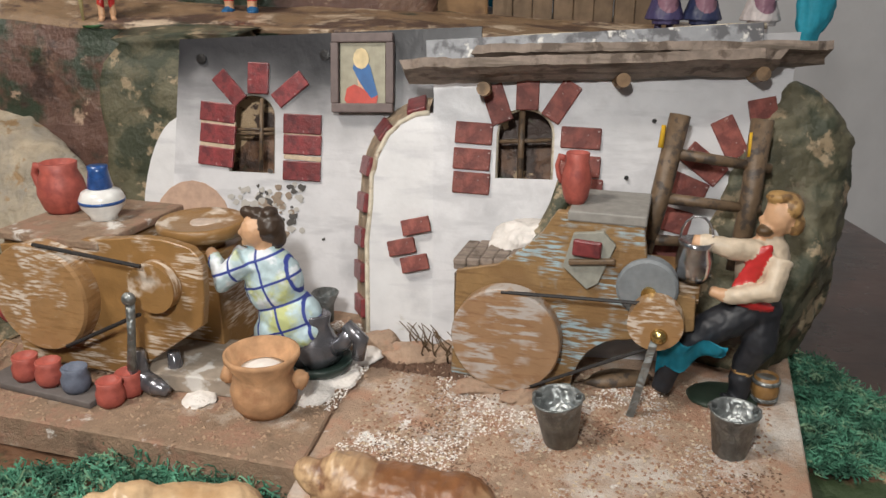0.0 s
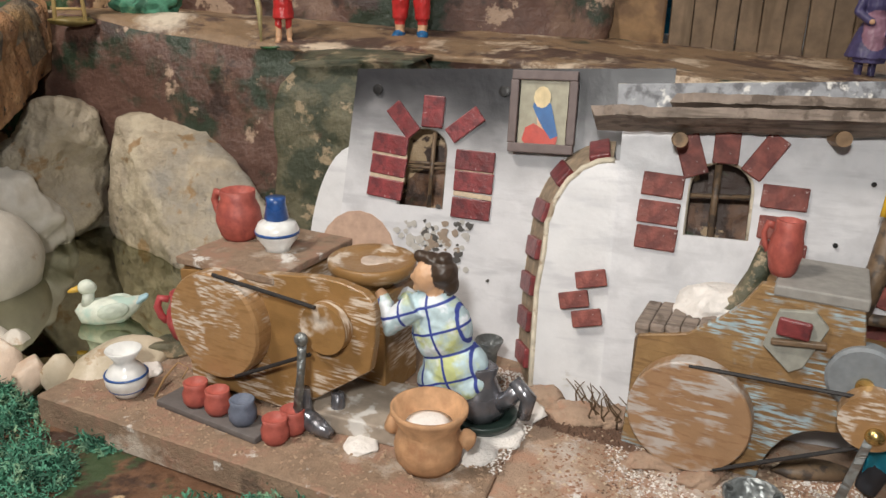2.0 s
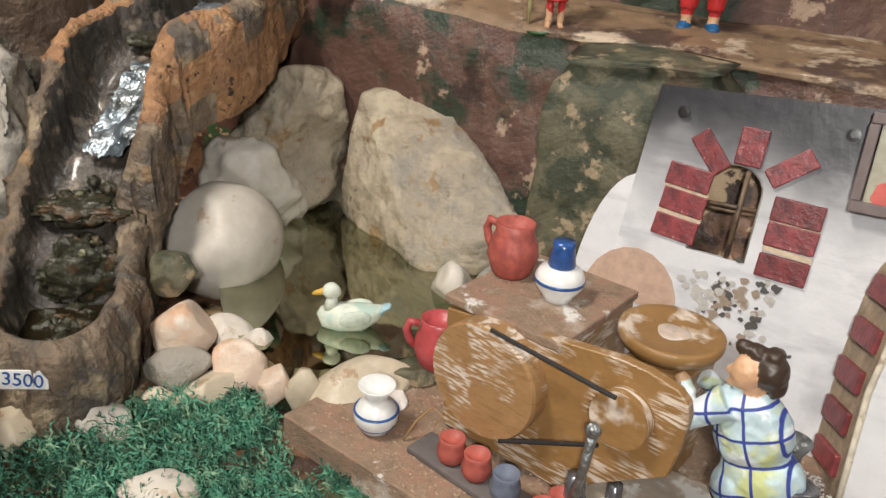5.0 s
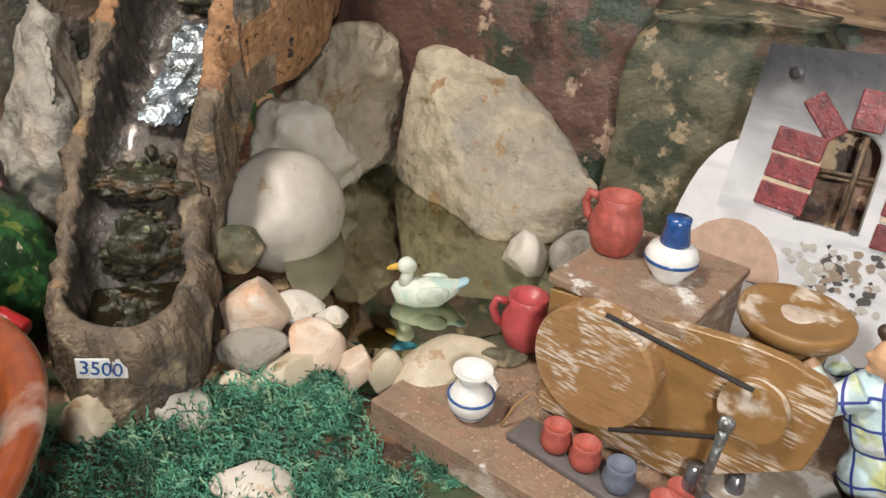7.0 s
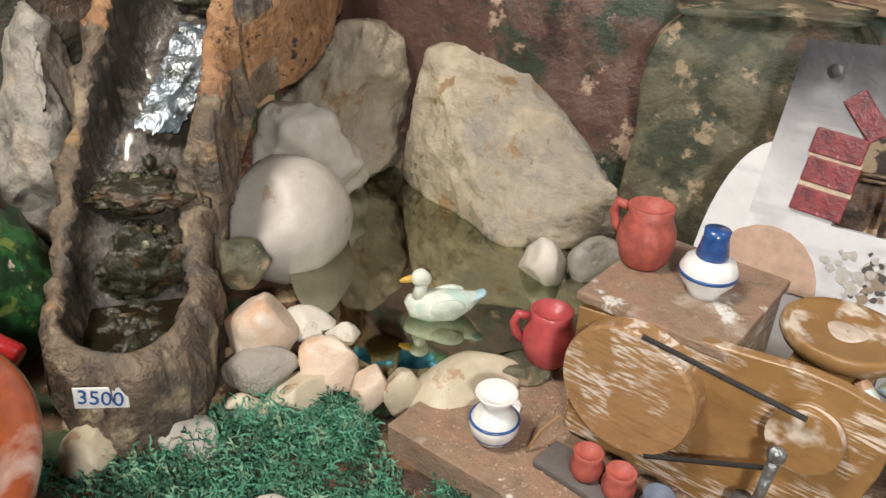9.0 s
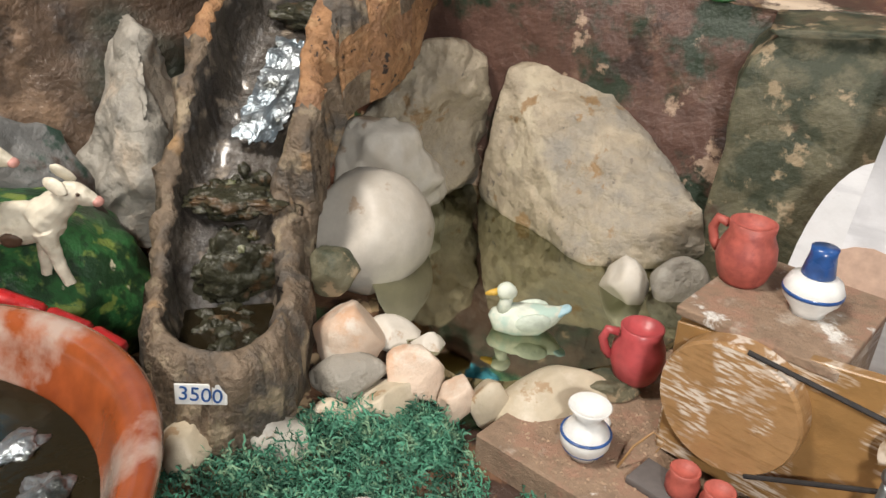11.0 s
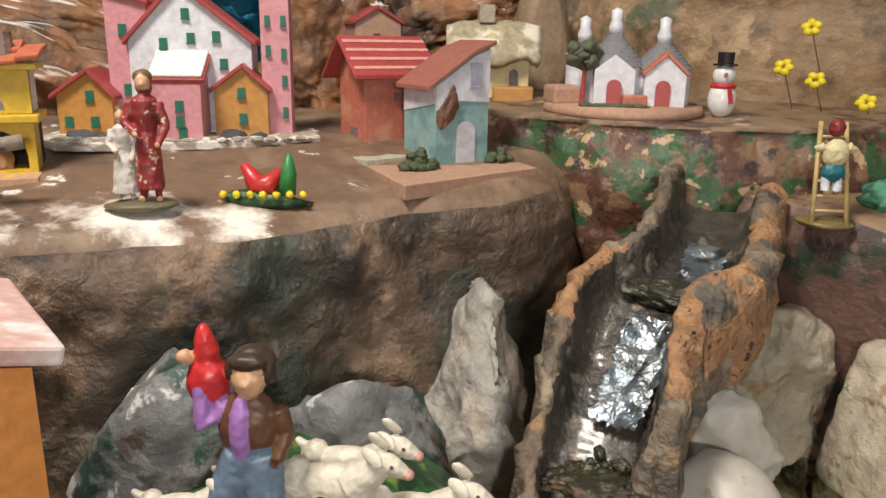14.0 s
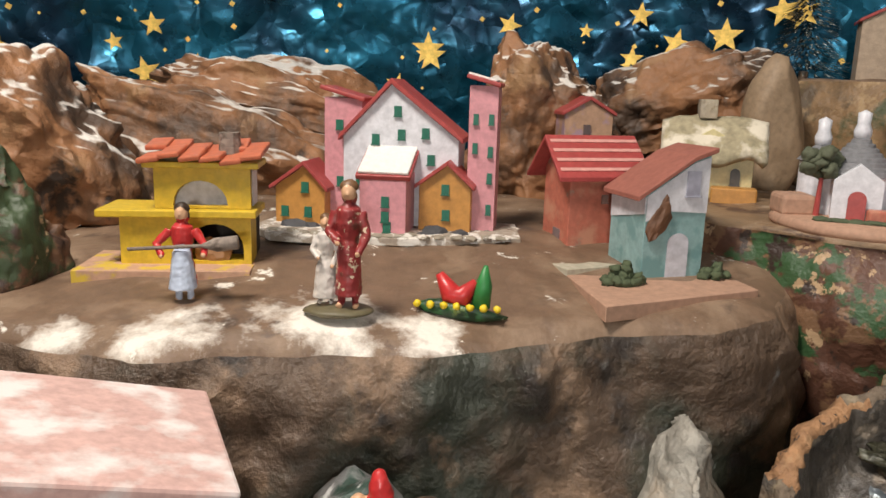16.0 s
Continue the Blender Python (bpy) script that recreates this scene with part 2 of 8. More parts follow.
wheel_grey = mat("brushed_wheel_paint_greyed", (0.33, 0.2, 0.11), 0.38, streak=(90, 420, 90), streak_colour=(0.27, 0.15, 0.08), scratch=(60, 300, 60), scratch_colour=(0.46, 0.42, 0.39), scratch_area=0.42, spot_scale=28, grain=0.1, bump=0.25)
terracotta = mat("terracotta", (0.44, 0.25, 0.13), 0.75, spots=[((0.34, 0.17, 0.085), 0.55, 0.65, 1)], spot_scale=40, bump=0.3, bump_scale=300)
red_clay = mat("red_painted_clay", (0.36, 0.085, 0.065), 0.55, spots=[((0.27, 0.06, 0.05), 0.55, 0.66, 2)], spot_scale=60, bump=0.25)
grey_clay = mat("blue_grey_clay", (0.12, 0.14, 0.19), 0.6, spot_scale=60)
white_glaze = mat("white_glaze", (0.72, 0.72, 0.7), 0.3, grain=0.08, spot_scale=60, coat=0.4, bump=0.1)
blue_glaze = mat("blue_glaze", (0.02, 0.075, 0.25), 0.3, spot_scale=80, coat=0.3, bump=0.1)
metal_grey = mat("dull_zinc", (0.3, 0.32, 0.32), 0.42, 0.75, spots=[((0.16, 0.17, 0.17), 0.48, 0.62, 1.2), ((0.42, 0.44, 0.44), 0.6, 0.68, 2)], spot_scale=40, bump=0.4, crumple=0.3, crumple_scale=60)
metal_bright = mat("bright_tin", (0.55, 0.55, 0.57), 0.18, 0.95, spot_scale=50, bump=0.15)
pewter = mat("pewter_paint", (0.2, 0.2, 0.22), 0.25, 0.7, spot_scale=60, bump=0.2)
brass = mat("brass", (0.5, 0.36, 0.14), 0.25, 0.9, spot_scale=60)
belt_mat = mat("black_cord", (0.02, 0.018, 0.018), 0.6, spot_scale=90)
stone_mat = mat("beige_stone", (0.41, 0.345, 0.255), 0.48, spots=[((0.3, 0.275, 0.235), 0.48, 0.6, 0.45), ((0.52, 0.45, 0.33), 0.55, 0.64, 0.8), ((0.32, 0.21, 0.11), 0.61, 0.65, 1.4), ((0.2, 0.17, 0.14), 0.63, 0.66, 2.0)], spot_scale=20, bump=1.0, relief=0.009, tear=0.64, bump_scale=30, crumple=0.25, crumple_scale=22, island=0.1)
stone_white = mat("pale_river_stone", (0.53, 0.49, 0.43), 0.45, spots=[((0.5, 0.45, 0.38), 0.5, 0.65, 0.8), ((0.62, 0.57, 0.5), 0.55, 0.7, 1), ((0.4, 0.31, 0.23), 0.62, 0.65, 0.7)], spot_scale=24, grain=0.1, bump=0.4, relief=0.003, tear=0.66, bump_scale=50, island=0.08)
stone_pink = mat("pink_white_stone", (0.64, 0.5, 0.39), 0.45, spots=[((0.62, 0.38, 0.24), 0.52, 0.64, 0.7), ((0.72, 0.64, 0.55), 0.53, 0.62, 1.2)], spot_scale=24, grain=0.1, bump=0.7, relief=0.004, tear=0.66, bump_scale=60, island=0.1)
stone_cream = mat("cream_stone", (0.5, 0.43, 0.32), 0.42, spots=[((0.42, 0.35, 0.25), 0.5, 0.66, 0.5), ((0.62, 0.55, 0.45), 0.55, 0.66, 1.0), ((0.36, 0.25, 0.15), 0.64, 0.67, 1.4)], spot_scale=22, grain=0.1, bump=0.45, relief=0.003, tear=0.66, bump_scale=60, island=0.1)
stone_grey = mat("grey_limestone", (0.36, 0.335, 0.29), 0.5, spots=[((0.5, 0.42, 0.33), 0.52, 0.62, 0.6), ((0.22, 0.215, 0.2), 0.54, 0.64, 0.9)], spot_scale=20, bump=1.0, relief=0.009, tear=0.64, bump_scale=30, crumple=0.25, crumple_scale=20)
bark = mat("cork_bark", (0.17, 0.125, 0.085), 0.6, spots=[((0.1, 0.085, 0.07), 0.48, 0.6, 0.9), ((0.34, 0.27, 0.18), 0.55, 0.66, 1.2), ((0.36, 0.22, 0.1), 0.6, 0.68, 0.6)], spot_scale=36, bump=1.0, relief=0.005, bump_scale=160)
bark_wet = mat("wet_dark_cork", (0.06, 0.05, 0.04), 0.3, spots=[((0.035, 0.03, 0.026), 0.48, 0.6, 0.9), ((0.2, 0.16, 0.12), 0.58, 0.66, 1.6)], spot_scale=36, bump=0.9, relief=0.003, bump_scale=160, coat=0.4)
bark_orange = mat("cork_bark_orange", (0.36, 0.19, 0.09), 0.65, spots=[((0.28, 0.15, 0.08), 0.5, 0.62, 1.0), ((0.45, 0.27, 0.14), 0.56, 0.66, 1.6), ((0.05, 0.035, 0.028), 0.62, 0.65, 3.5)], spot_scale=40, bump=1.0, relief=0.005, bump_scale=180)
foil_mat = mat("silver_foil", (0.3, 0.33, 0.35), 0.33, 0.8, spots=[((0.07, 0.075, 0.07), 0.45, 0.58, 1.6), ((0.2, 0.24, 0.27), 0.5, 0.6, 0.8)], spot_scale=40, crumple=0.12, crumple_scale=70, bump=0.5, relief=0.003, bump_scale=60)
moss_mat = mat("wet_moss", (0.035, 0.034, 0.02), 0.3, spots=[((0.13, 0.13, 0.1), 0.6, 0.66, 2), ((0.1, 0.06, 0.03), 0.56, 0.64, 1)], spot_scale=60, bump=1.0, bump_scale=200)
moss_pale = mat("pale_wet_moss", (0.13, 0.14, 0.07), 0.4, spots=[((0.3, 0.3, 0.22), 0.56, 0.64, 2), ((0.08, 0.06, 0.03), 0.5, 0.6, 1)], spot_scale=60, bump=1.0, bump_scale=200)
grass_mat = mat("dyed_green_moss", (0.07, 0.24, 0.15), 0.7, spots=[((0.02, 0.085, 0.05), 0.47, 0.56, 0.9), ((0.2, 0.33, 0.2), 0.54, 0.64, 1.4)], spot_scale=60, bump=0.4)
green_mound = mat("green_painted_mound", (0.025, 0.1, 0.03), 0.35, spots=[((0.16, 0.22, 0.05), 0.55, 0.6, 1.4), ((0.012, 0.04, 0.015), 0.48, 0.55, 1.2), ((0.45, 0.42, 0.3), 0.68, 0.72, 1.5)], spot_scale=50, bump=0.7, bump_scale=180)
dish_mat = mat("glazed_terracotta", (0.27, 0.066, 0.02), 0.16, spots=[((0.19, 0.042, 0.015), 0.48, 0.62, 0.8), ((0.4, 0.3, 0.25), 0.57, 0.68, 0.9)], spot_scale=20, coat=0.8, bump=0.12)
red_ring = mat("red_paint", (0.42, 0.02, 0.022), 0.28, spot_scale=50, coat=0.3, bump=0.2)
goat_white = mat("cream_plastic", (0.62, 0.57, 0.46), 0.45, spots=[((0.45, 0.4, 0.3), 0.58, 0.68, 1.4)], spot_scale=60, grain=0.1, bump=0.3)
white_plastic = mat("white_plastic", (0.74, 0.76, 0.8), 0.4, spot_scale=60, grain=0.04, bump=0.1)
skin = mat("painted_skin", (0.6, 0.36, 0.21), 0.45, spot_scale=60, grain=0.08, bump=0.1)
snow_mat = mat("snow_powder", (0.78, 0.74, 0.7), 0.9, spot_scale=60, grain=0.06, bump=0.8, bump_scale=300)


def plain(name, c, rough=0.45, **kw):
    return mat(name, c, rough, spot_scale=55, grain=kw.pop("grain", 0.15), bump=kw.pop("bump", 0.2), **kw)


pink, wall_white, ochre = plain("pink_paint", (0.6, 0.27, 0.3)), plain("white_paint", (0.66, 0.66, 0.7)), plain("ochre_paint", (0.5, 0.24, 0.06))
roof_red, yellow, green_shut = plain("red_roof_paint", (0.36, 0.06, 0.055)), plain("yellow_paint", (0.62, 0.42, 0.03)), plain("green_paint", (0.02, 0.13, 0.085))
roof_orange, coral, teal = plain("orange_roof", (0.5, 0.14, 0.07)), plain("coral_paint", (0.48, 0.15, 0.1), spots=[((0.55, 0.26, 0.17), 0.5, 0.62, 0.6), ((0.3, 0.24, 0.18), 0.62, 0.7, 0.8)]), plain("teal_paint", (0.25, 0.4, 0.4), spots=[((0.16, 0.3, 0.3), 0.5, 0.6, 1)])
# the last, near-black colour paints the shade inside openings
orange_wall, roof_pink, opening_shade = plain("orange_paint", (0.62, 0.25, 0.06)), plain("pinkish_roof", (0.56, 0.36, 0.32), 0.8, spots=[((0.72, 0.66, 0.63), 0.48, 0.62, 0.6)]), plain("opening_shade_black", (0.025, 0.02, 0.018), 0.8)
cardboard, gold, black_paint = plain("cardboard", (0.42, 0.25, 0.17), 0.8), mat("gold_print", (0.75, 0.5, 0.12), 0.35, 0.6, spot_scale=60), plain("black_paint", (0.015, 0.014, 0.014), 0.35)
purple, brown_vest, jeans = plain("lilac_paint", (0.33, 0.16, 0.42)), plain("brown_paint", (0.12, 0.055, 0.025)), plain("grey_blue_paint", (0.13, 0.19, 0.26))
hair_mat, red_cloth, blue_paint = plain("dark_hair_paint", (0.045, 0.028, 0.018)), plain("red_cloth_paint", (0.5, 0.03, 0.03), 0.35), plain("blue_paint", (0.01, 0.12, 0.3))
shirt_cream, trousers, turq = plain("cream_shirt", (0.6, 0.5, 0.38)), plain("black_trousers", (0.022, 0.024, 0.03), 0.5), plain("turquoise_cloth", (0.03, 0.36, 0.5), 0.6)
dress_red, apron = plain("dark_red_dress", (0.26, 0.03, 0.03), 0.4, spots=[((0.6, 0.5, 0.35), 0.6, 0.63, 4), ((0.12, 0.03, 0.02), 0.58, 0.66, 1.5)]), plain("pale_blue_apron", (0.5, 0.57, 0.7))
grey_stone_roof = plain("grey_trullo_roof", (0.2, 0.2, 0.21), 0.7, bump=0.8, bump_scale=300)
picture_grey, picture_ground = plain("grey_frame", (0.15, 0.115, 0.11), 0.6), plain("olive_ground", (0.34, 0.32, 0.24), 0.5)
room_wall = mat("room_wall_paint", (0.72, 0.72, 0.73), 0.8, spot_scale=4, grain=0.05, bump=0.1)
table_wood = mat("dark_table_wood", (0.06, 0.028, 0.02), 0.3, streak=(3, 60, 60), streak_colour=(0.035, 0.015, 0.012), spot_scale=10, coat=0.3, bump=0.1)
hut_mat = mat("brown_cork_wall", (0.27, 0.16, 0.075), 0.6, spots=[((0.16, 0.09, 0.045), 0.5, 0.6, 1), ((0.4, 0.28, 0.14), 0.62, 0.68, 1.5)], spot_scale=24, bump=0.4)
slat_mat = mat("grey_brown_slat", (0.2, 0.14, 0.09), 0.7, streak=(60, 60, 8), streak_colour=(0.13, 0.09, 0.055), spot_scale=24, bump=0.4, island=0.15)
deer_mat = mat("brown_resin_animal", (0.2, 0.085, 0.035), 0.35, spots=[((0.55, 0.38, 0.22), 0.5, 0.65, 0.5), ((0.16, 0.07, 0.03), 0.58, 0.68, 1)], spot_scale=28, streak=(90, 8, 90), streak_colour=(0.14, 0.06, 0.03), bump=0.4)
tan_mat = mat("tan_resin_animal", (0.52, 0.36, 0.21), 0.35, spots=[((0.4, 0.24, 0.12), 0.5, 0.65, 0.7)], spot_scale=28, bump=0.3)


def dark_top_board(name="sooted_white_board", full=1.0, low=0.125):
    """White board darkened towards its top: at full strength sprayed black, as a lamp-blackened wall."""
    m = mat(name, (0.64, 0.64, 0.66), 0.42, spots=[((0.45, 0.45, 0.47), 0.55, 0.7, 1.0)], spot_scale=22, grain=0.06, bump=0.2, streak=(25, 25, 120), streak_colour=(0.52, 0.52, 0.54))
    nt = m.node_tree
    b = nt.nodes["Principled BSDF"]
    old = b.inputs["Base Color"].links[0].from_socket
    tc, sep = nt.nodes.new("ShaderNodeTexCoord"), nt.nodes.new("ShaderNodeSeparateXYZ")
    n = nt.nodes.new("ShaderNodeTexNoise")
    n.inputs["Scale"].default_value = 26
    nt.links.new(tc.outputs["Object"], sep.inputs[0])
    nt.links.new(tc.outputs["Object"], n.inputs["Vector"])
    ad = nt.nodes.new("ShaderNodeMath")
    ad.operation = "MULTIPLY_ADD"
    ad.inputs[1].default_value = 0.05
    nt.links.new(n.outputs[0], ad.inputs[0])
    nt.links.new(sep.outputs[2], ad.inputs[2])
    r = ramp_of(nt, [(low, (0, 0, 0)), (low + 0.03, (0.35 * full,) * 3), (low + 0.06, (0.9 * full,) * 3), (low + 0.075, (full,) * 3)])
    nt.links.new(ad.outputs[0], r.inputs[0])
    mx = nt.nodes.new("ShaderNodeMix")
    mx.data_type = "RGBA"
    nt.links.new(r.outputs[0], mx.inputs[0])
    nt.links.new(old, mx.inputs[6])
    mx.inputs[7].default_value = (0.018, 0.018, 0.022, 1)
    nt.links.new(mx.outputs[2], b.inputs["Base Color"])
    return m


soot = dark_top_board()
# grinder's board: the same ramp, weaker and higher, grey towards the top
grey_top = dark_top_board("greyed_white_board", 0.7, 0.176)


def plaid():
    m = mat("plaid_smock", (0.45, 0.58, 0.62), 0.6, spots=[((0.5, 0.55, 0.25), 0.5, 0.58, 1.2), ((0.7, 0.74, 0.78), 0.55, 0.62, 1.6)], spot_scale=30, bump=0.2)
    nt = m.node_tree
    b = nt.nodes["Principled BSDF"]
    old = b.inputs["Base Color"].links[0].from_socket
    tc = nt.nodes.new("ShaderNodeTexCoord")
    out = old
    for k, rot in enumerate((0.35, 1.92)):
        w = nt.nodes.new("ShaderNodeTexWave")
        w.inputs["Scale"].default_value, w.inputs["Distortion"].default_value = 21, 0.6
        mp = nt.nodes.new("ShaderNodeMapping")
        mp.inputs["Rotation"].default_value = (0, rot, 0)
        nt.links.new(tc.outputs["Object"], mp.inputs[0])
        nt.links.new(mp.outputs[0], w.inputs["Vector"])
        r = ramp_of(nt, [(0.965, (0, 0, 0)), (0.985, (1, 1, 1))])
        nt.links.new(w.outputs[1], r.inputs[0])
        mx = nt.nodes.new("ShaderNodeMix")
        mx.data_type = "RGBA"
        nt.links.new(r.outputs[0], mx.inputs[0])
        nt.links.new(out, mx.inputs[6])
        mx.inputs[7].default_value = (0.03, 0.05, 0.26, 1)
        out = mx.outputs[2]
    nt.links.new(out, b.inputs["Base Color"])
    return m


plaid_mat = plaid()


def water(name, colour, rough=0.04, coat=1.0):
    m = bpy.data.materials.new(name)
    m.use_nodes = True
    nt = m.node_tree
    b = nt.nodes["Principled BSDF"]
    b.inputs["Base Color"].default_value = (*colour, 1)
    b.inputs["Roughness"].default_value = rough
    b.inputs["IOR"].default_value = 1.6 if coat else 1.33
    b.inputs["Specular IOR Level"].default_value = 1.0 if coat else 0.5
    b.inputs["Coat Weight"].default_value = coat
    b.inputs["Coat IOR"].default_value = 1.8
    b.inputs["Coat Roughness"].default_value = 0.02
    n = nt.nodes.new("ShaderNodeTexNoise")
    n.inputs["Scale"].default_value = 40
    bp = nt.nodes.new("ShaderNodeBump")
    bp.inputs["Strength"].default_value, bp.inputs["Distance"].default_value = 0.05, 0.002
    nt.links.new(n.outputs[0], bp.inputs["Height"])
    nt.links.new(bp.outputs[0], b.inputs["Normal"])
    nt.links.new(bp.outputs[0], b.inputs["Coat Normal"])
    return m


basin_water = water("basin_water", (0.016, 0.012, 0.006), 0.1, 0.0)
pool_water = mat("pool_mirror", (0.47, 0.47, 0.36), 0.03, 1.0, spots=[((0.36, 0.38, 0.27), 0.45, 0.65, 0.5)], spot_scale=14, grain=0.05, bump=0.02, bump_scale=30)
pool_water.node_tree.nodes["Principled BSDF"].inputs["Roughness"].links[0].from_node.inputs[3].default_value = 0.015
pool_water.node_tree.nodes["Principled BSDF"].inputs["Roughness"].links[0].from_node.inputs[4].default_value = 0.06


# ---- mesh helpers ----
def ob_of(name, bm, material, smooth=True):
    bmesh.ops.recalc_face_normals(bm, faces=bm.faces[:])
    me = bpy.data.meshes.new(name)
    bm.to_mesh(me)
    bm.free()
    for mt in material if isinstance(material, (list, tuple)) else [material]:
        me.materials.append(mt)
    for p in me.polygons:
        p.use_smooth = smooth
    return new(name, me)


def part(name, bm, material, parent, label="", smooth=False, m=None):
    ob = ob_of(name, bm, material, smooth)
    ob.parent = parent
    if m is not None:
        ob.matrix_local = m
    return tagged(ob, label)


def single(name, bm, material, label, category, m=None, group="", kind="", smooth=True):
    ob = ob_of(name, bm, material, smooth)
    if m is not None:
        ob.matrix_world = m
    return tagged(ob, label, category, group, kind)


def holder(name, m, label, category, group="", kind=""):
    ob = new(name)
    ob.empty_display_size = 0.01
    ob.matrix_world = m
    return tagged(ob, label, category, group, kind)


def add_box(bm, c, s, rot=(0, 0, 0), bevel=0.0, taper=None):
    r = bmesh.ops.create_cube(bm, size=1.0)
    vs = r["verts"]
    if taper:
        for v in vs:
            if v.co.z > 0:
                v.co.x *= taper[0]
                v.co.y *= taper[1]
    bmesh.ops.transform(bm, matrix=pose(*c, *rot) @ Matrix.Diagonal((*s, 1)), verts=vs)
    if bevel:
        es = list({e for v in vs for e in v.link_edges})
        bmesh.ops.bevel(bm, geom=es, offset=bevel, segments=2, affect="EDGES", profile=0.5)
    return bm


def box(c, s, rot=(0, 0, 0), bevel=0.0, taper=None):
    return add_box(bmesh.new(), c, s, rot, bevel, taper)


def add_tube(bm, pts, radii, seg=10, caps=True):
    pts = [Vector(p) for p in pts]
    radii = radii if isinstance(radii, (list, tuple)) else [radii] * len(pts)
    rings = []
    for k, p in enumerate(pts):
        d = (pts[min(k + 1, len(pts) - 1)] - pts[max(k - 1, 0)]).normalized()
        a = d.orthogonal().normalized() if k == 0 else (rings_a - d * rings_a.dot(d)).normalized()
        rings_a = a
        b = d.cross(a)
        rings.append([bm.verts.new(p + radii[k] * (math.cos(q) * a + math.sin(q) * b)) for q in (2 * math.pi * j / seg for j in range(seg))])
    for r0, r1 in zip(rings, rings[1:]):
        for j in range(seg):
            bm.faces.new((r0[j], r0[(j + 1) % seg], r1[(j + 1) % seg], r1[j]))
    if caps:
        bm.faces.new(rings[0][::-1])
        bm.faces.new(rings[-1])
    return bm


def tube(pts, radii, seg=10, caps=True):
    return add_tube(bmesh.new(), pts, radii, seg, caps)


def lathe(profile, seg=40, wobble=0.0):
    """Turn (radius, height) pairs round the z axis."""
    bm = bmesh.new()
    rings = []
    for r, h in profile:
        rings.append([bm.verts.new(((r + wobble * math.sin(3 * q + 40 * h)) * math.cos(q), (r + wobble * math.sin(3 * q + 40 * h)) * math.sin(q), h)) for q in (2 * math.pi * j / seg for j in range(seg))])
    for r0, r1 in zip(rings, rings[1:]):
        for j in range(seg):
            bm.faces.new((r0[j], r0[(j + 1) % seg], r1[(j + 1) % seg], r1[j]))
    bm.faces.new(rings[0][::-1])
    bm.faces.new(rings[-1])
    return bm


def extrude(poly, depth, bevel=0.0):
    """A flat outline in x and z, made thick along y from 0 to depth."""
    bm = bmesh.new()
    f = bm.faces.new([bm.verts.new((x, 0, z)) for x, z in poly])
    r = bmesh.ops.extrude_face_region(bm, geom=[f])
    bmesh.ops.translate(bm, verts=[g for g in r["geom"] if isinstance(g, bmesh.types.BMVert)], vec=(0, depth, 0))
    bmesh.ops.recalc_face_normals(bm, faces=bm.faces[:])
    if bevel:
        bmesh.ops.bevel(bm, geom=bm.edges[:], offset=bevel, segments=1, affect="EDGES")
    return bm


def add_ball(bm, c, s, rot=(0, 0, 0), sub=3):
    r = bmesh.ops.create_icosphere(bm, subdivisions=sub, radius=1.0)
    bmesh.ops.transform(bm, matrix=pose(*c, *rot) @ Matrix.Diagonal((*s, 1)), verts=r["verts"])
    return bm


def rock(c, s, rot=(0, 0, 0), seed=0, rough=0.18, facets=9, sub=4, cut=(0.66, 0.92)):
    """A stone: a ball cut by random planes and roughened; s are its half sizes."""
    rnd = random.Random(seed)
    bm = bmesh.new()
    bmesh.ops.create_icosphere(bm, subdivisions=sub, radius=1.0)
    cuts = []
    for _ in range(facets):
        n = Vector((rnd.gauss(0, 1), rnd.gauss(0, 1), rnd.gauss(0, 1))).normalized()
        cuts.append((n, rnd.uniform(*cut)))
    for v in bm.verts:
        p = v.co.copy()
        for n, d in cuts:
            o = p.dot(n) - d
            if o > 0:
                p -= n * o * 0.9
        p *= 1 + rough * 0.5 * (noise.noise(p * 1.6 + Vector((seed, 0, 0))) + 0.5 * noise.noise(p * 4 + Vector((seed, 3, 0)))) + rough * 0.12 * noise.noise(p * 11)
        v.co = p
    bmesh.ops.transform(bm, matrix=pose(*c, *rot) @ Matrix.Diagonal((*s, 1)), verts=bm.verts[:])
    return bm


def star_poly(n, r1, r2):
    return [((r1 if k % 2 == 0 else r2) * math.sin(math.pi * k / n), (r1 if k % 2 == 0 else r2) * math.cos(math.pi * k / n)) for k in range(2 * n)]


def smooth_loop(pts, n):
    """n points evenly spaced along a closed line."""
    pts = [Vector(p) for p in pts]
    L = [(pts[(k + 1) % len(pts)] - pts[k]).length for k in range(len(pts))]
    total, out = sum(L), []
    for j in range(n):
        d, k = total * j / n, 0
        while d > L[k]:
            d -= L[k]
            k += 1
        out.append(pts[k].lerp(pts[(k + 1) % len(pts)], d / L[k]))
    return out


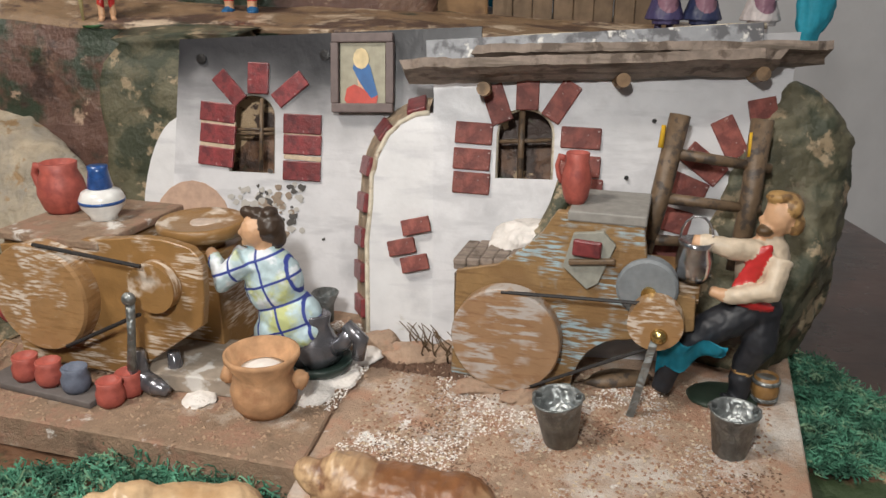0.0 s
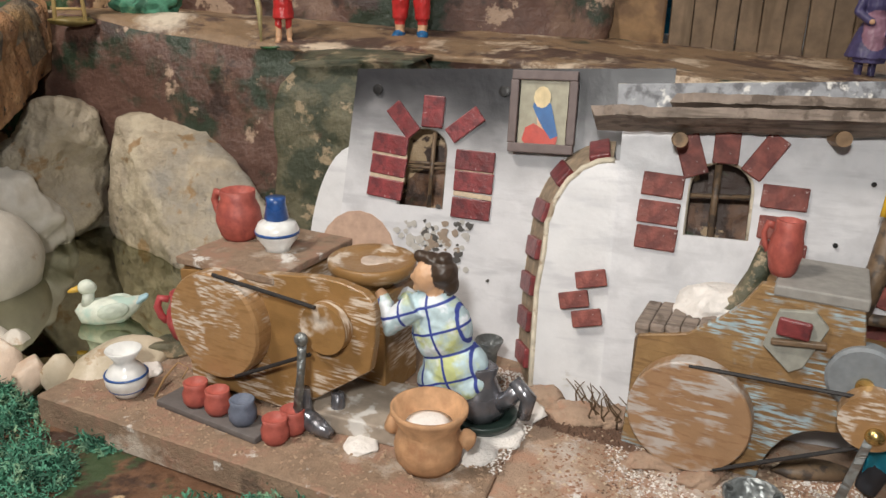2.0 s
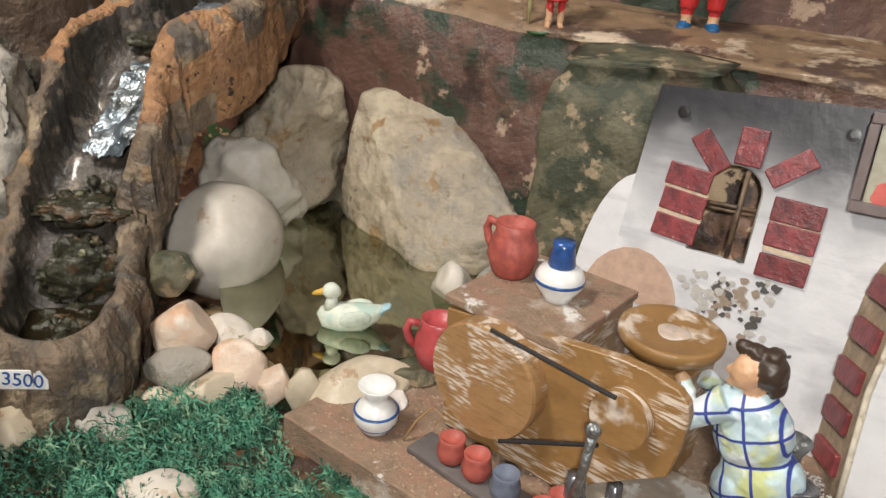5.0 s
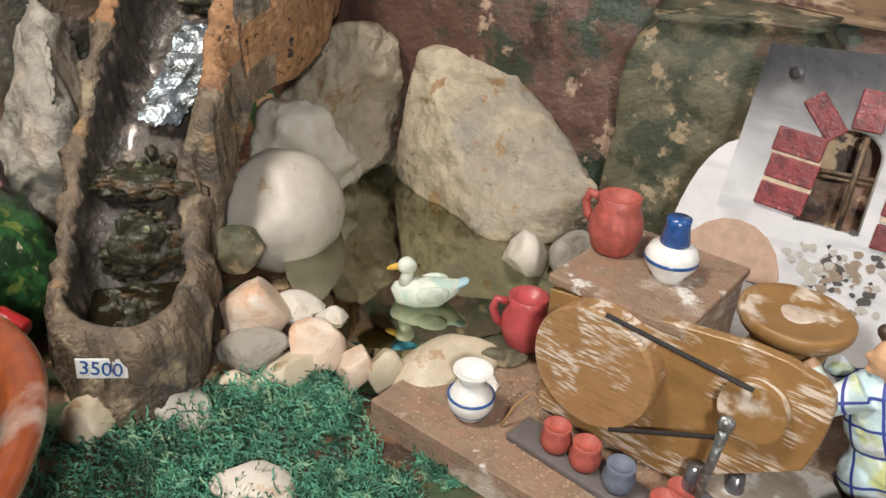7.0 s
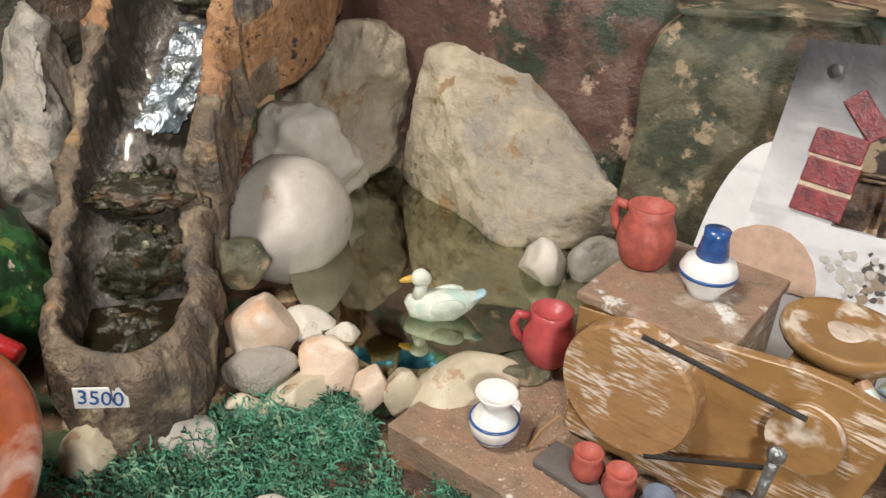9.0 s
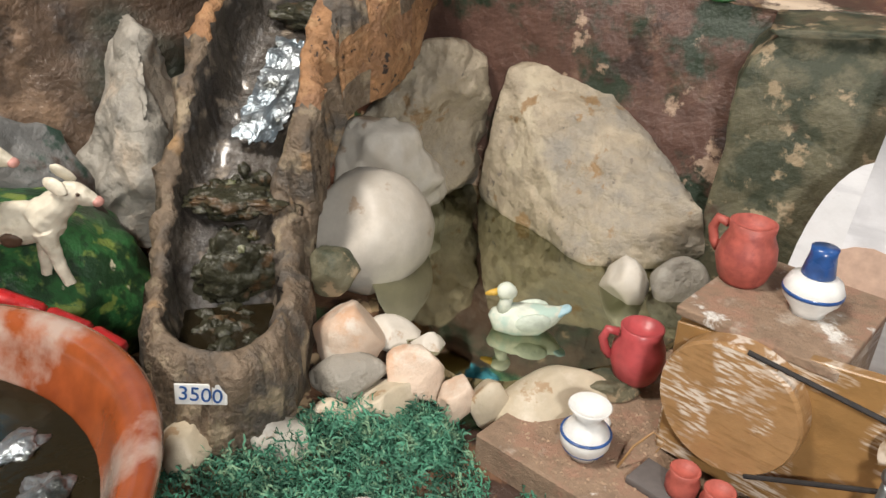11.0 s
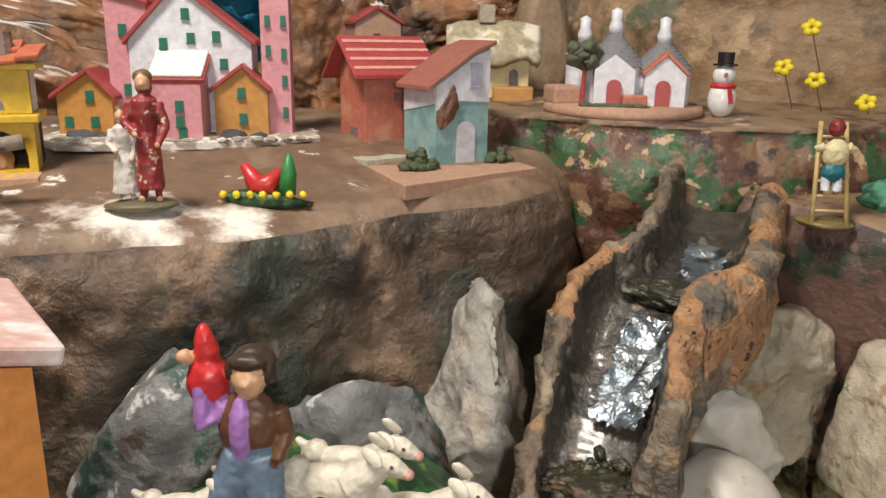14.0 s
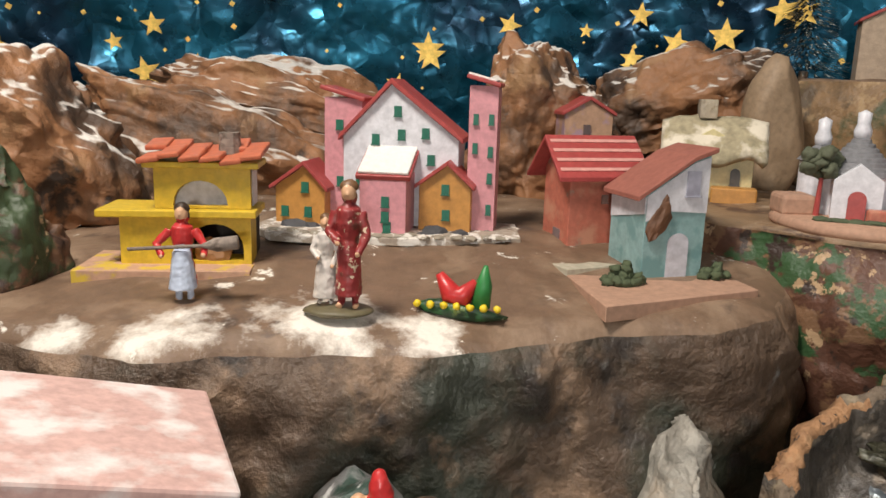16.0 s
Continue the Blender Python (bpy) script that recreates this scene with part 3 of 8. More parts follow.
def terrace(outline, bottom, flare=0.02, bumps=0.012, n=150, levels=16, rings=12, rise=0.0, seed=0, round_=0.02):
    """A block of crumpled paper: outline of (x, y, top height), a rough side and a rough top."""
    bm = bmesh.new()
    loop = smooth_loop(outline, n)
    cen = sum(loop, Vector()) / n
    rows = []
    for k in range(levels + 1):
        f = k / levels
        row = []
        for p in loop:
            out = Vector((p.x - cen.x, p.y - cen.y, 0)).normalized()
            zz = bottom + (p.z - bottom) * f
            q = Vector((p.x, p.y, zz))
            pull = flare * (1 - f) - round_ * max(0, (f - 0.85) / 0.15) ** 2
            w = noise.noise(q * 9 + Vector((seed, 0, 0))) + 0.6 * abs(noise.noise(q * 22 + Vector((0, seed, 0)))) + 0.3 * noise.noise(q * 55) - 0.9 * abs(noise.noise(q * 15 + Vector((seed, seed, 0)))) - 0.5 * abs(noise.noise(q * 34 + Vector((0, 0, seed))))
            row.append(bm.verts.new(q + out * (pull + bumps * w)))
        rows.append(row)
    base = rows[-1]
    for k in range(1, rings):
        f = 1 - k / rings
        row = []
        for p in loop:
            q = cen + (p - cen) * f
            q.z = cen.z * (1 - f) + p.z * f + rise * (1 - f) ** 0.5
            q.z += bumps * 0.35 * (noise.noise(q * 14 + Vector((seed, 1, 0))) + 0.4 * noise.noise(q * 40)) + 0.002
            row.append(bm.verts.new(q))
        rows.append(row)
    for a, b in zip(rows, rows[1:]):
        for j in range(n):
            bm.faces.new((a[j], a[(j + 1) % n], b[(j + 1) % n], b[j]))
    bm.faces.new(rows[-1])
    bm.faces.new(rows[0][::-1])
    bm.faces.ensure_lookup_table()
    for k, f in enumerate(bm.faces):
        f.material_index = 1 if k >= levels * n else 0
    return bm


WM = pose(-0.04, 0.4959, 0.0301, 0, 0, -17)          # the workshop's own frame: along its fronts, into depth, up


def wm(u, v, z, rx=0, ry=0, rz=0):
    return WM @ pose(u, v, z, rx, ry, rz)

# ---- the room and the display's base ----
def sheet(x0, x1, y0, y1, z, nx, ny, h, seed, scale=12.0):
    bm = bmesh.new()
    g = [[bm.verts.new((x0 + (x1 - x0) * i / nx, y0 + (y1 - y0) * j / ny, z + h * (noise.noise(Vector((x0 + (x1 - x0) * i / nx, y0 + (y1 - y0) * j / ny, seed)) * scale)))) for i in range(nx + 1)] for j in range(ny + 1)]
    for j in range(ny):
        for i in range(nx):
            bm.faces.new((g[j][i], g[j][i + 1], g[j + 1][i + 1], g[j + 1][i]))
    return bm


single("floor", box((-0.4, 0.2, -0.82), (5.2, 4.6, 0.1)), room_wall, "plain pale room floor under the display", "floor", kind="structure", smooth=False)
for nm, c, s in (("wall_north", (-0.4, 1.75, 0.6), (5.2, 0.1, 2.8)), ("wall_south", (-0.4, -1.75, 0.6), (5.2, 0.1, 2.8)), ("wall_east", (1.6, 0.0, 0.6), (0.1, 3.4, 2.8)), ("wall_west", (-2.8, 0.0, 0.6), (0.1, 3.4, 2.8))):
    single(nm, box(c, s), room_wall, "light grey painted wall of the room", "wall", kind="structure", smooth=False)
single("ceiling", box((-0.4, 0.25, 2.05), (5.2, 4.6, 0.1)), room_wall, "plain pale ceiling of the room", "ceiling", kind="structure", smooth=False)
tbl = holder("display_table", pose(-0.3, 0.45, -0.77), "dark polished wooden table that carries the display", "table")
part("tabletop", box((-0.175, 0.0, 0.735), (1.95, 1.5, 0.03), bevel=0.006), table_wood, tbl)
for sx in (-1.05, 0.7):
    for sy in (-0.65, 0.65):
        part("leg", box((sx, sy, 0.36), (0.07, 0.07, 0.72), bevel=0.004), table_wood, tbl)

bm = sheet(-1.15, 0.262, -0.12, 0.95, 0.004, 130, 100, 0.006, 4)
single("ground", bm, camo, "ground of crumpled paper painted in brown, green and cream", "ground", kind="structure")

# ---- paper cliffs ----
single("village_terrace", terrace([(-0.93, 0.13, 0.222), (-0.83, 0.215, 0.222), (-0.79, 0.3, 0.222), (-0.742, 0.43, 0.222), (-0.705, 0.52, 0.226), (-0.672, 0.59, 0.23), (-0.665, 0.65, 0.235),
    (-0.72, 0.76, 0.25), (-0.95, 0.82, 0.26), (-1.25, 0.72, 0.26), (-1.3, 0.35, 0.25), (-1.15, 0.1, 0.23)], -0.005, 0.015, 0.014, 300, 34, 14, 0.019, 3, 0.007), [cliff_mat, cliff_top],
    "tall brown cliff of crumpled painted paper with snowy flat top", "cliff", kind="structure")
single("trulli_terrace", terrace([(-0.80, 0.69, 0.283), (-0.66, 0.70, 0.283), (-0.58, 0.735, 0.283), (-0.5, 0.79, 0.283), (-0.455, 0.86, 0.283), (-0.46, 1.05, 0.285), (-0.9, 1.1, 0.29), (-1.0, 0.85, 0.29)], -0.005, 0.01, 0.012, 220, 24, 12, 0.004, 8), [camo_block, ledge_mat],
    "paper-covered rock block painted in green, brown and cream patches", "cliff", kind="structure")
single("upper_terrace", terrace([(-0.93, 0.99, 0.415), (-0.7, 1.0, 0.415), (-0.5, 1.03, 0.41), (-0.33, 1.06, 0.40), (-0.3, 1.25, 0.40), (-0.6, 1.34, 0.41), (-0.95, 1.25, 0.41)], 0.0, 0.01, 0.012, 120, 14, 10, 0.0, 12), [gold_paper, cliff_top],
    "high brown paper rock with snow on its flat top", "cliff", kind="structure")
single("pool_ledge", terrace([(-0.575, 0.75, 0.232), (-0.5, 0.735, 0.23), (-0.42, 0.725, 0.218), (-0.335, 0.715, 0.208), (-0.25, 0.7, 0.206), (-0.1, 0.665, 0.206), (0.1, 0.63, 0.2), (0.235, 0.6, 0.185), (0.29, 0.66, 0.185), (0.33, 0.8, 0.19), (0.33, 0.93, 0.2), (-0.2, 0.95, 0.235), (-0.56, 0.98, 0.235)], -0.005, 0.01, 0.012, 180, 16, 10, 0.006, 15), [camo_dark, ledge_mat],
    "long low rock ledge of dark brown painted paper with a pale dusty top", "ledge", kind="structure")
single("step_rock", terrace([(-0.44, 0.86, 0.3), (-0.3, 0.83, 0.3), (-0.12, 0.83, 0.295), (0.0, 0.85, 0.29), (0.02, 1.0, 0.3), (-0.4, 1.02, 0.3)], 0.2, 0.01, 0.012, 110, 10, 8, 0.004, 18), [camo_dark, ledge_mat],
    "dark brown paper rock step with a dusty pale top", "rock", kind="structure")
single("rock_column", terrace([(-0.262, 0.655, 0.2), (-0.2, 0.65, 0.203), (-0.135, 0.64, 0.206), (-0.125, 0.69, 0.21), (-0.2, 0.73, 0.21), (-0.262, 0.71, 0.207)], -0.005, 0.012, 0.006, 80, 14, 6, 0.002, 21), [camo_pillar, camo_pillar],
    "upright rock of olive and cream spotted paper beside the workshop", "rock", kind="structure")
# rocks of crumpled paper behind the village
def mountain(c, s, rot, seed, label):
    bm = rock(c, s, rot, seed, 0.5, 26, 6)
    bm.normal_update()
    moved = []
    for v in bm.verts:
        q = v.co
        fold = abs(noise.noise(q * 11 + Vector((seed, 0, 0)))) + 0.4 * abs(noise.noise(q * 22 + Vector((0, seed, 0)))) + 0.15 * abs(noise.noise(q * 50))
        moved.append(q + v.normal * 0.016 * (0.35 - fold))
    for v, q in zip(bm.verts, moved):
        v.co = q
    return single("mountain", bm, camo if seed == 45 else mountain_mat, label, "mountain", kind="structure")


mountain((-1.34, 0.44, 0.3), (0.3, 0.1, 0.085), (0, 17, 62), 41, "long brown mountain ridge of crumpled paper dusted with snow")
mountain((-1.4, 0.56, 0.36), (0.24, 0.1, 0.07), (0, 12, 58), 47, "far brown ridge of crumpled paper dusted with snow")
mountain((-1.27, 0.2, 0.31), (0.16, 0.1, 0.13), (10, 15, 50), 42, "rounded brown paper mountain with a powdering of snow")
mountain((-1.13, 0.79, 0.33), (0.105, 0.09, 0.15), (0, 0, 30), 43, "pointed brown paper peak with snow on its tip")
mountain((-1.08, 0.99, 0.375), (0.15, 0.09, 0.08), (0, -14, 40), 44, "brown paper mountain with a patch of snow")
mountain((-1.06, 0.16, 0.19), (0.07, 0.09, 0.16), (0, 8, 30), 45, "brown and green paper boulder at the end of the cliff")
mountain((-0.62, 1.3, 0.44), (0.2, 0.08, 0.06), (0, 0, -10), 46, "low snowy paper ridge far behind")
single("tan_stone", rock((0, 0, 0), (0.036, 0.033, 0.092), (0, 0, 30), 48, 0.12, 6, 4), plain("tan_stone_face", (0.3, 0.21, 0.13), 0.6, bump=0.6), "upright smooth tan stone beside the cottage", "stone", pose(-0.88, 0.925, 0.36))

# ---- starry foil backdrop ----
bd = holder("backdrop", pose(-0.35, 0.15, 0), "dark blue shiny foil sheet printed with gold stars", "backdrop", kind="structure")
bm = bmesh.new()
NA, NZ, RB = 200, 60, 1.22
grid = []
for j in range(NZ + 1):
    row = []
    for i in range(NA + 1):
        a, zz = radians(-25 + 150 * i / NA), 0.2 + 0.75 * j / NZ
        p = Vector((-math.sin(a), math.cos(a), zz))
        r = RB + 0.02 * noise.noise(p * 5) + 0.03 * abs(noise.noise(p * 9 + Vector((3, 0, 0)))) + 0.008 * noise.noise(p * 30)
        row.append(bm.verts.new((-r * math.sin(a), r * math.cos(a), zz)))
    grid.append(row)
for j in range(NZ):
    for i in range(NA):
        bm.faces.new((grid[j][i], grid[j][i + 1], grid[j + 1][i + 1], grid[j + 1][i]))
foil_blue = mat("blue_foil", (0.012, 0.12, 0.2), 0.28, 0.7, spots=[((0.008, 0.035, 0.07), 0.45, 0.62, 0.35)], spot_scale=12, bump=0.1, crumple=0.5, crumple_scale=14)
part("foil_sheet", bm, foil_blue, bd, smooth=True)
rnd = random.Random(5)
small = bmesh.new()
for k in range(420):
    a, zz = radians(rnd.uniform(-10, 105)), rnd.uniform(0.33, 0.8)
    big = k < 120
    rr = rnd.uniform(0.009, 0.026) if big else rnd.uniform(0.002, 0.005)
    q = Vector((-math.sin(a), math.cos(a), zz))
    r = RB + 0.02 * noise.noise(q * 5) + 0.03 * abs(noise.noise(q * 9 + Vector((3, 0, 0)))) - 0.02
    m = pose(-r * math.sin(a), r * math.cos(a), zz, 0, rnd.uniform(-20, 20), math.degrees(a))
    if big:
        part("star", extrude(star_poly(5, rr, rr * 0.42), 0.001), gold, bd, m=m)
    else:
        b2 = extrude(star_poly(4, rr, rr * 0.7), 0.001)
        b2.transform(m)
        me = bpy.data.meshes.new("t")
        b2.to_mesh(me)
        b2.free()
        small.from_mesh(me)
        bpy.data.meshes.remove(me)
tagged(part("star_specks", small, gold, bd, "tiny gold specks"), kind="stuff")

# ---- pool ----
def hull_rock(corners, seed, rough=0.008, cuts=5):
    """A stone from its main corners: their hull, cut finer, rounded a little and roughened."""
    bm = bmesh.new()
    for p in corners:
        bm.verts.new(p)
    r = bmesh.ops.convex_hull(bm, input=bm.verts[:])
    bmesh.ops.delete(bm, geom=[g for g in r["geom_interior"] if isinstance(g, bmesh.types.BMVert)], context="VERTS")
    bmesh.ops.triangulate(bm, faces=bm.faces[:])
    for k in range(cuts):
        bmesh.ops.subdivide_edges(bm, edges=[e for e in bm.edges if e.calc_length() > 0.005], cuts=1)
        bmesh.ops.triangulate(bm, faces=bm.faces[:])
        bmesh.ops.smooth_vert(bm, verts=bm.verts[:], factor=0.08, use_axis_x=True, use_axis_y=True, use_axis_z=True)
    bm.normal_update()
    for v in bm.verts:
        q = v.co
        h = noise.noise(q * 22 + Vector((seed, 0, 0))) + 0.5 * abs(noise.noise(q * 48 + Vector((0, seed, 0)))) + 0.25 * noise.noise(q * 110)
        ridge = abs(noise.noise(q * 17 + Vector((0, 0, seed)))) + 0.6 * abs(noise.noise(q * 37 + Vector((seed, seed, 0))))
        h += 0.22 * noise.noise(q * 190) + 0.12 * noise.noise(q * 380)
        v.co = q + v.normal * (rough * h * 0.7 + (0.013 if seed in (9, 14, 21) else 0.005 if seed == 3 else 0.008) * (0.32 - ridge))
    return bm


single("end_rock", hull_rock([(0.2502, 0.0803, 0.1541), (0.2337, 0.0695, 0.1221), (0.2160, 0.0597, 0.0958), (0.2043, 0.0527, 0.0760), (0.2059, 0.0466, 0.0492), (0.2167, 0.0354, -0.0064), (0.2481, 0.0850, 0.1658), (0.2705, 0.0850, 0.1524), (0.2830, 0.0850, 0.1320), (0.2888, 0.0850, 0.1008), (0.2903, 0.0850, 0.0641), (0.2863, 0.0850, 0.0209), (0.2811, 0.0850, -0.0126), (0.24, 0.14, 0.15), (0.29, 0.14, 0.1), (0.285, 0.14, -0.01), (0.25, 0.03, -0.01), (0.2, 0.04, -0.01), (0.272, 0.05, 0.06)], 33, 0.008), camo_pillar, "rounded upright rock of spotted olive paper leaning on the workshop", "rock", WM, kind="structure")
bm = bmesh.new()
f = bm.faces.new([bm.verts.new((x, y, 0.006)) for x, y in ((-0.44, 0.51), (-0.418, 0.49), (-0.39, 0.472), (-0.36, 0.463), (-0.335, 0.472), (-0.305, 0.5), (-0.275, 0.53), (-0.24, 0.6), (-0.24, 0.76), (-0.5, 0.76), (-0.5, 0.58))])
r = bmesh.ops.extrude_face_region(bm, geom=[f])
bmesh.ops.translate(bm, verts=[g for g in r["geom"] if isinstance(g, bmesh.types.BMVert)], vec=(0, 0, 0.023))
single("pool_water", bm, pool_water, "still greenish mirror-like water of the duck pool", "water", kind="structure", smooth=False)
STONES = [
    ("river_stone", (-0.4805, 0.5675, 0.047), (0.0455, 0.05, 0.045), (0, -14, 25), 54, stone_white, "large smooth egg-shaped white stone at the pool", 0.07),
    ("pebble", (-0.4575, 0.4835, 0.06), (0.0175, 0.0165, 0.016), (0, 0, 20), 55, camo_pillar, "round mottled grey-brown pebble on the pool stones", 0.15),
    ("stone", (-0.435, 0.4645, 0.034), (0.0275, 0.024, 0.027), (0, 18, 30), 56, stone_pink, "angular pink and white stone at the pool's rim", 0.1),
    ("stone", (-0.4118, 0.4841, 0.025), (0.021, 0.014, 0.013), (0, 14, 0), 57, stone_white, "flat white stone on the pool's rim", 0.1),
    ("stone", (-0.3885, 0.4835, 0.024), (0.0135, 0.011, 0.014), (0, 24, 20), 62, stone_white, "small pointed white stone on the pool's rim", 0.1),
    ("stone", (-0.4221, 0.4424, 0.018), (0.031, 0.017, 0.0165), (0, -8, 22), 58, stone_mat, "flat beige stone on the pool's rim", 0.1),
    ("stone", (-0.3855, 0.4605, 0.022), (0.0225, 0.018, 0.018), (0, 8, 20), 59, stone_pink, "pale pink stone on the pool's rim", 0.1),
    ("stone", (-0.3942, 0.4422, 0.014), (0.0225, 0.018, 0.016), (0, -16, 45), 60, stone_cream, "cream stone on the pool's rim", 0.1),
    ("stone", (-0.3583, 0.4531, 0.02), (0.0135, 0.013, 0.02), (0, 8, 25), 61, stone_pink, "small pink stone on the pool's rim", 0.1),
    ("stone", (-0.3407, 0.4615, 0.02), (0.015, 0.013, 0.0208), (0, -4, 25), 63, stone_cream, "small cream block of stone on the pool's rim", 0.1),
    ("stone", (-0.309, 0.4775, 0.021), (0.036, 0.021, 0.018), (0, -14, 46), 64, stone_cream, "smooth beige stone tapering to one end, on the pool's rim", 0.06),
    ("stone", (-0.3025, 0.6065, 0.036), (0.024, 0.018, 0.021), (0, 0, 10), 65, stone_white, "smooth pale stone at the pool's far rim", 0.1),
    ("stone", (-0.2687, 0.6247, 0.034), (0.021, 0.019, 0.022), (0, 0, 40), 66, stone_grey, "grey stone at the pool's far rim", 0.1),
    ("stone", (-0.4638, 0.3593, 0.015), (0.02, 0.018, 0.017), (0, 0, -30), 67, stone_cream, "pale stone at the foot of the trough", 0.12),
    ("stone", (-0.4318, 0.3872, 0.012), (0.022, 0.015, 0.014), (0, 0, 25), 68, stone_white, "white stone half hidden by green moss", 0.12),
    ("stone", (-0.4128, 0.4204, 0.01), (0.016, 0.012, 0.011), (0, 0, 25), 73, stone_cream, "small cream stone at the edge of the moss", 0.12),
    ("stone", (-0.283, 0.497, 0.03), (0.02, 0.013, 0.008), (0, 0, 25), 74, camo_pillar, "flat dark stone beside the red jug", 0.12),
    ("stone", (-0.36, 0.355, 0.012), (0.022, 0.018, 0.012), (0, 0, 5), 69, stone_white, "pale stone lying in the green moss", 0.15),
    ("painted_rock", (-0.74, 0.325, 0.09), (0.065, 0.045, 0.1), (0, 20, 30), 71, camo_slate, "rock of dark green and grey painted paper behind the shepherd", 0.35),
    ("painted_rock", (-0.665, 0.425, 0.08), (0.065, 0.035, 0.06), (0, 25, 50), 72, camo_slate, "low dark painted rock behind the goats", 0.35),
]
for nm, c, s, rot, seed, mt, label, rg in STONES:
    single(nm, rock((0, 0, 0), s, rot, seed, rg, 3 if rg == 0.07 else 5 if rg in (0.06, 0.15) else 13, 4, (0.5, 0.82) if rg in (0.1, 0.12) else (0.66, 0.92)), mt, label, "stone", pose(*c))

BOULDERS = [
    ([(-0.455, 0.705, 0.03), (-0.448, 0.70, 0.09), (-0.443, 0.712, 0.146), (-0.41, 0.745, 0.152), (-0.366, 0.735, 0.142), (-0.33, 0.7, 0.115), (-0.262, 0.648, 0.082), (-0.255, 0.652, 0.05), (-0.285, 0.648, 0.03), (-0.34, 0.63, 0.026), (-0.42, 0.68, 0.026), (-0.4, 0.68, 0.07), (-0.35, 0.665, 0.07), (-0.3, 0.74, 0.02), (-0.42, 0.76, 0.02)], 3, stone_mat, "large flat-faced beige boulder leaning over the pool"),
    ([(-0.55, 0.66, 0.095), (-0.525, 0.672, 0.125), (-0.5, 0.685, 0.16), (-0.478, 0.69, 0.162), (-0.462, 0.712, 0.145), (-0.458, 0.715, 0.09), (-0.462, 0.7, 0.045), (-0.48, 0.67, 0.04), (-0.5, 0.655, 0.07), (-0.54, 0.76, 0.02), (-0.47, 0.76, 0.02), (-0.56, 0.67, 0.02), (-0.5, 0.75, 0.15)], 9, stone_mat, "rough beige boulder standing at the back of the pool"),
    ([(-0.548, 0.62, 0.075), (-0.535, 0.632, 0.105), (-0.505, 0.645, 0.113), (-0.48, 0.65, 0.095), (-0.468, 0.655, 0.06), (-0.48, 0.63, 0.03), (-0.53, 0.6, 0.05), (-0.54, 0.7, 0.02), (-0.48, 0.7, 0.02), (-0.51, 0.62, 0.1)], 14, stone_white, "pale rough stone beside the pool"),
    ([(-0.66, 0.545, 0.178), (-0.674, 0.55, 0.188), (-0.69, 0.555, 0.178), (-0.7, 0.54, 0.13), (-0.708, 0.52, 0.09), (-0.69, 0.495, 0.05), (-0.64, 0.475, 0.06), (-0.61, 0.49, 0.09), (-0.617, 0.5, 0.125), (-0.64, 0.525, 0.16), (-0.7, 0.58, 0.02), (-0.6, 0.53, 0.02), (-0.67, 0.47, 0.02), (-0.66, 0.59, 0.1)], 21, stone_grey, "tall pointed grey limestone standing before the cliff"),
]
for corners, seed, mt, label in BOULDERS:
    single("boulder", hull_rock(corners, seed, 0.005 if seed == 3 else 0.008), mt, label, "stone")
# ---- cork trough with its small cascade ----
# rim stations from the basin's front up to the spring: left inner edge, right inner edge, floor
TROUGH = [((-0.465, 0.3765, 0.066), (-0.454, 0.3805, 0.066), 0.033), ((-0.475, 0.376, 0.067), (-0.449, 0.387, 0.066), 0.032), ((-0.486, 0.379, 0.068), (-0.4465, 0.397, 0.067), 0.031),
    ((-0.4955, 0.386, 0.069), (-0.449, 0.41, 0.068), 0.031), ((-0.508, 0.398, 0.07), (-0.462, 0.436, 0.07), 0.031), ((-0.53, 0.424, 0.076), (-0.482, 0.464, 0.076), 0.034),
    ((-0.543, 0.443, 0.092), (-0.497, 0.479, 0.086), 0.07), ((-0.553, 0.46, 0.11), (-0.504, 0.488, 0.101), 0.083), ((-0.561, 0.476, 0.13), (-0.504, 0.497, 0.122), 0.092),
    ((-0.566, 0.494, 0.154), (-0.503, 0.507, 0.143), 0.104), ((-0.572, 0.514, 0.178), (-0.505, 0.52, 0.163), 0.12), ((-0.577, 0.534, 0.195), (-0.511, 0.537, 0.184), 0.136),
    ((-0.584, 0.558, 0.207), (-0.514, 0.553, 0.206), 0.156), ((-0.577, 0.588, 0.215), (-0.508, 0.57, 0.2155), 0.176), ((-0.569, 0.612, 0.228), (-0.498, 0.598, 0.219), 0.185),
    ((-0.572, 0.644, 0.243), (-0.506, 0.642, 0.229), 0.196), ((-0.585, 0.69, 0.255), (-0.527, 0.7, 0.242), 0.21), ((-0.595, 0.722, 0.257), (-0.535, 0.735, 0.248), 0.222)]


def glide(pts, n):
    """Points along a smooth curve through pts, n steps to each piece."""
    out = []
    for i in range(len(pts) - 1):
        p0, p1, p2, p3 = pts[max(i - 1, 0)], pts[i], pts[i + 1], pts[min(i + 2, len(pts) - 1)]
        for k in range(n):
            f = k / n
            out.append(0.5 * (2 * p1 + (p2 - p0) * f + (2 * p0 - 5 * p1 + 4 * p2 - p3) * f * f + (3 * p1 - p0 - 3 * p2 + p3) * f ** 3))
    out.append(pts[-1])
    return out


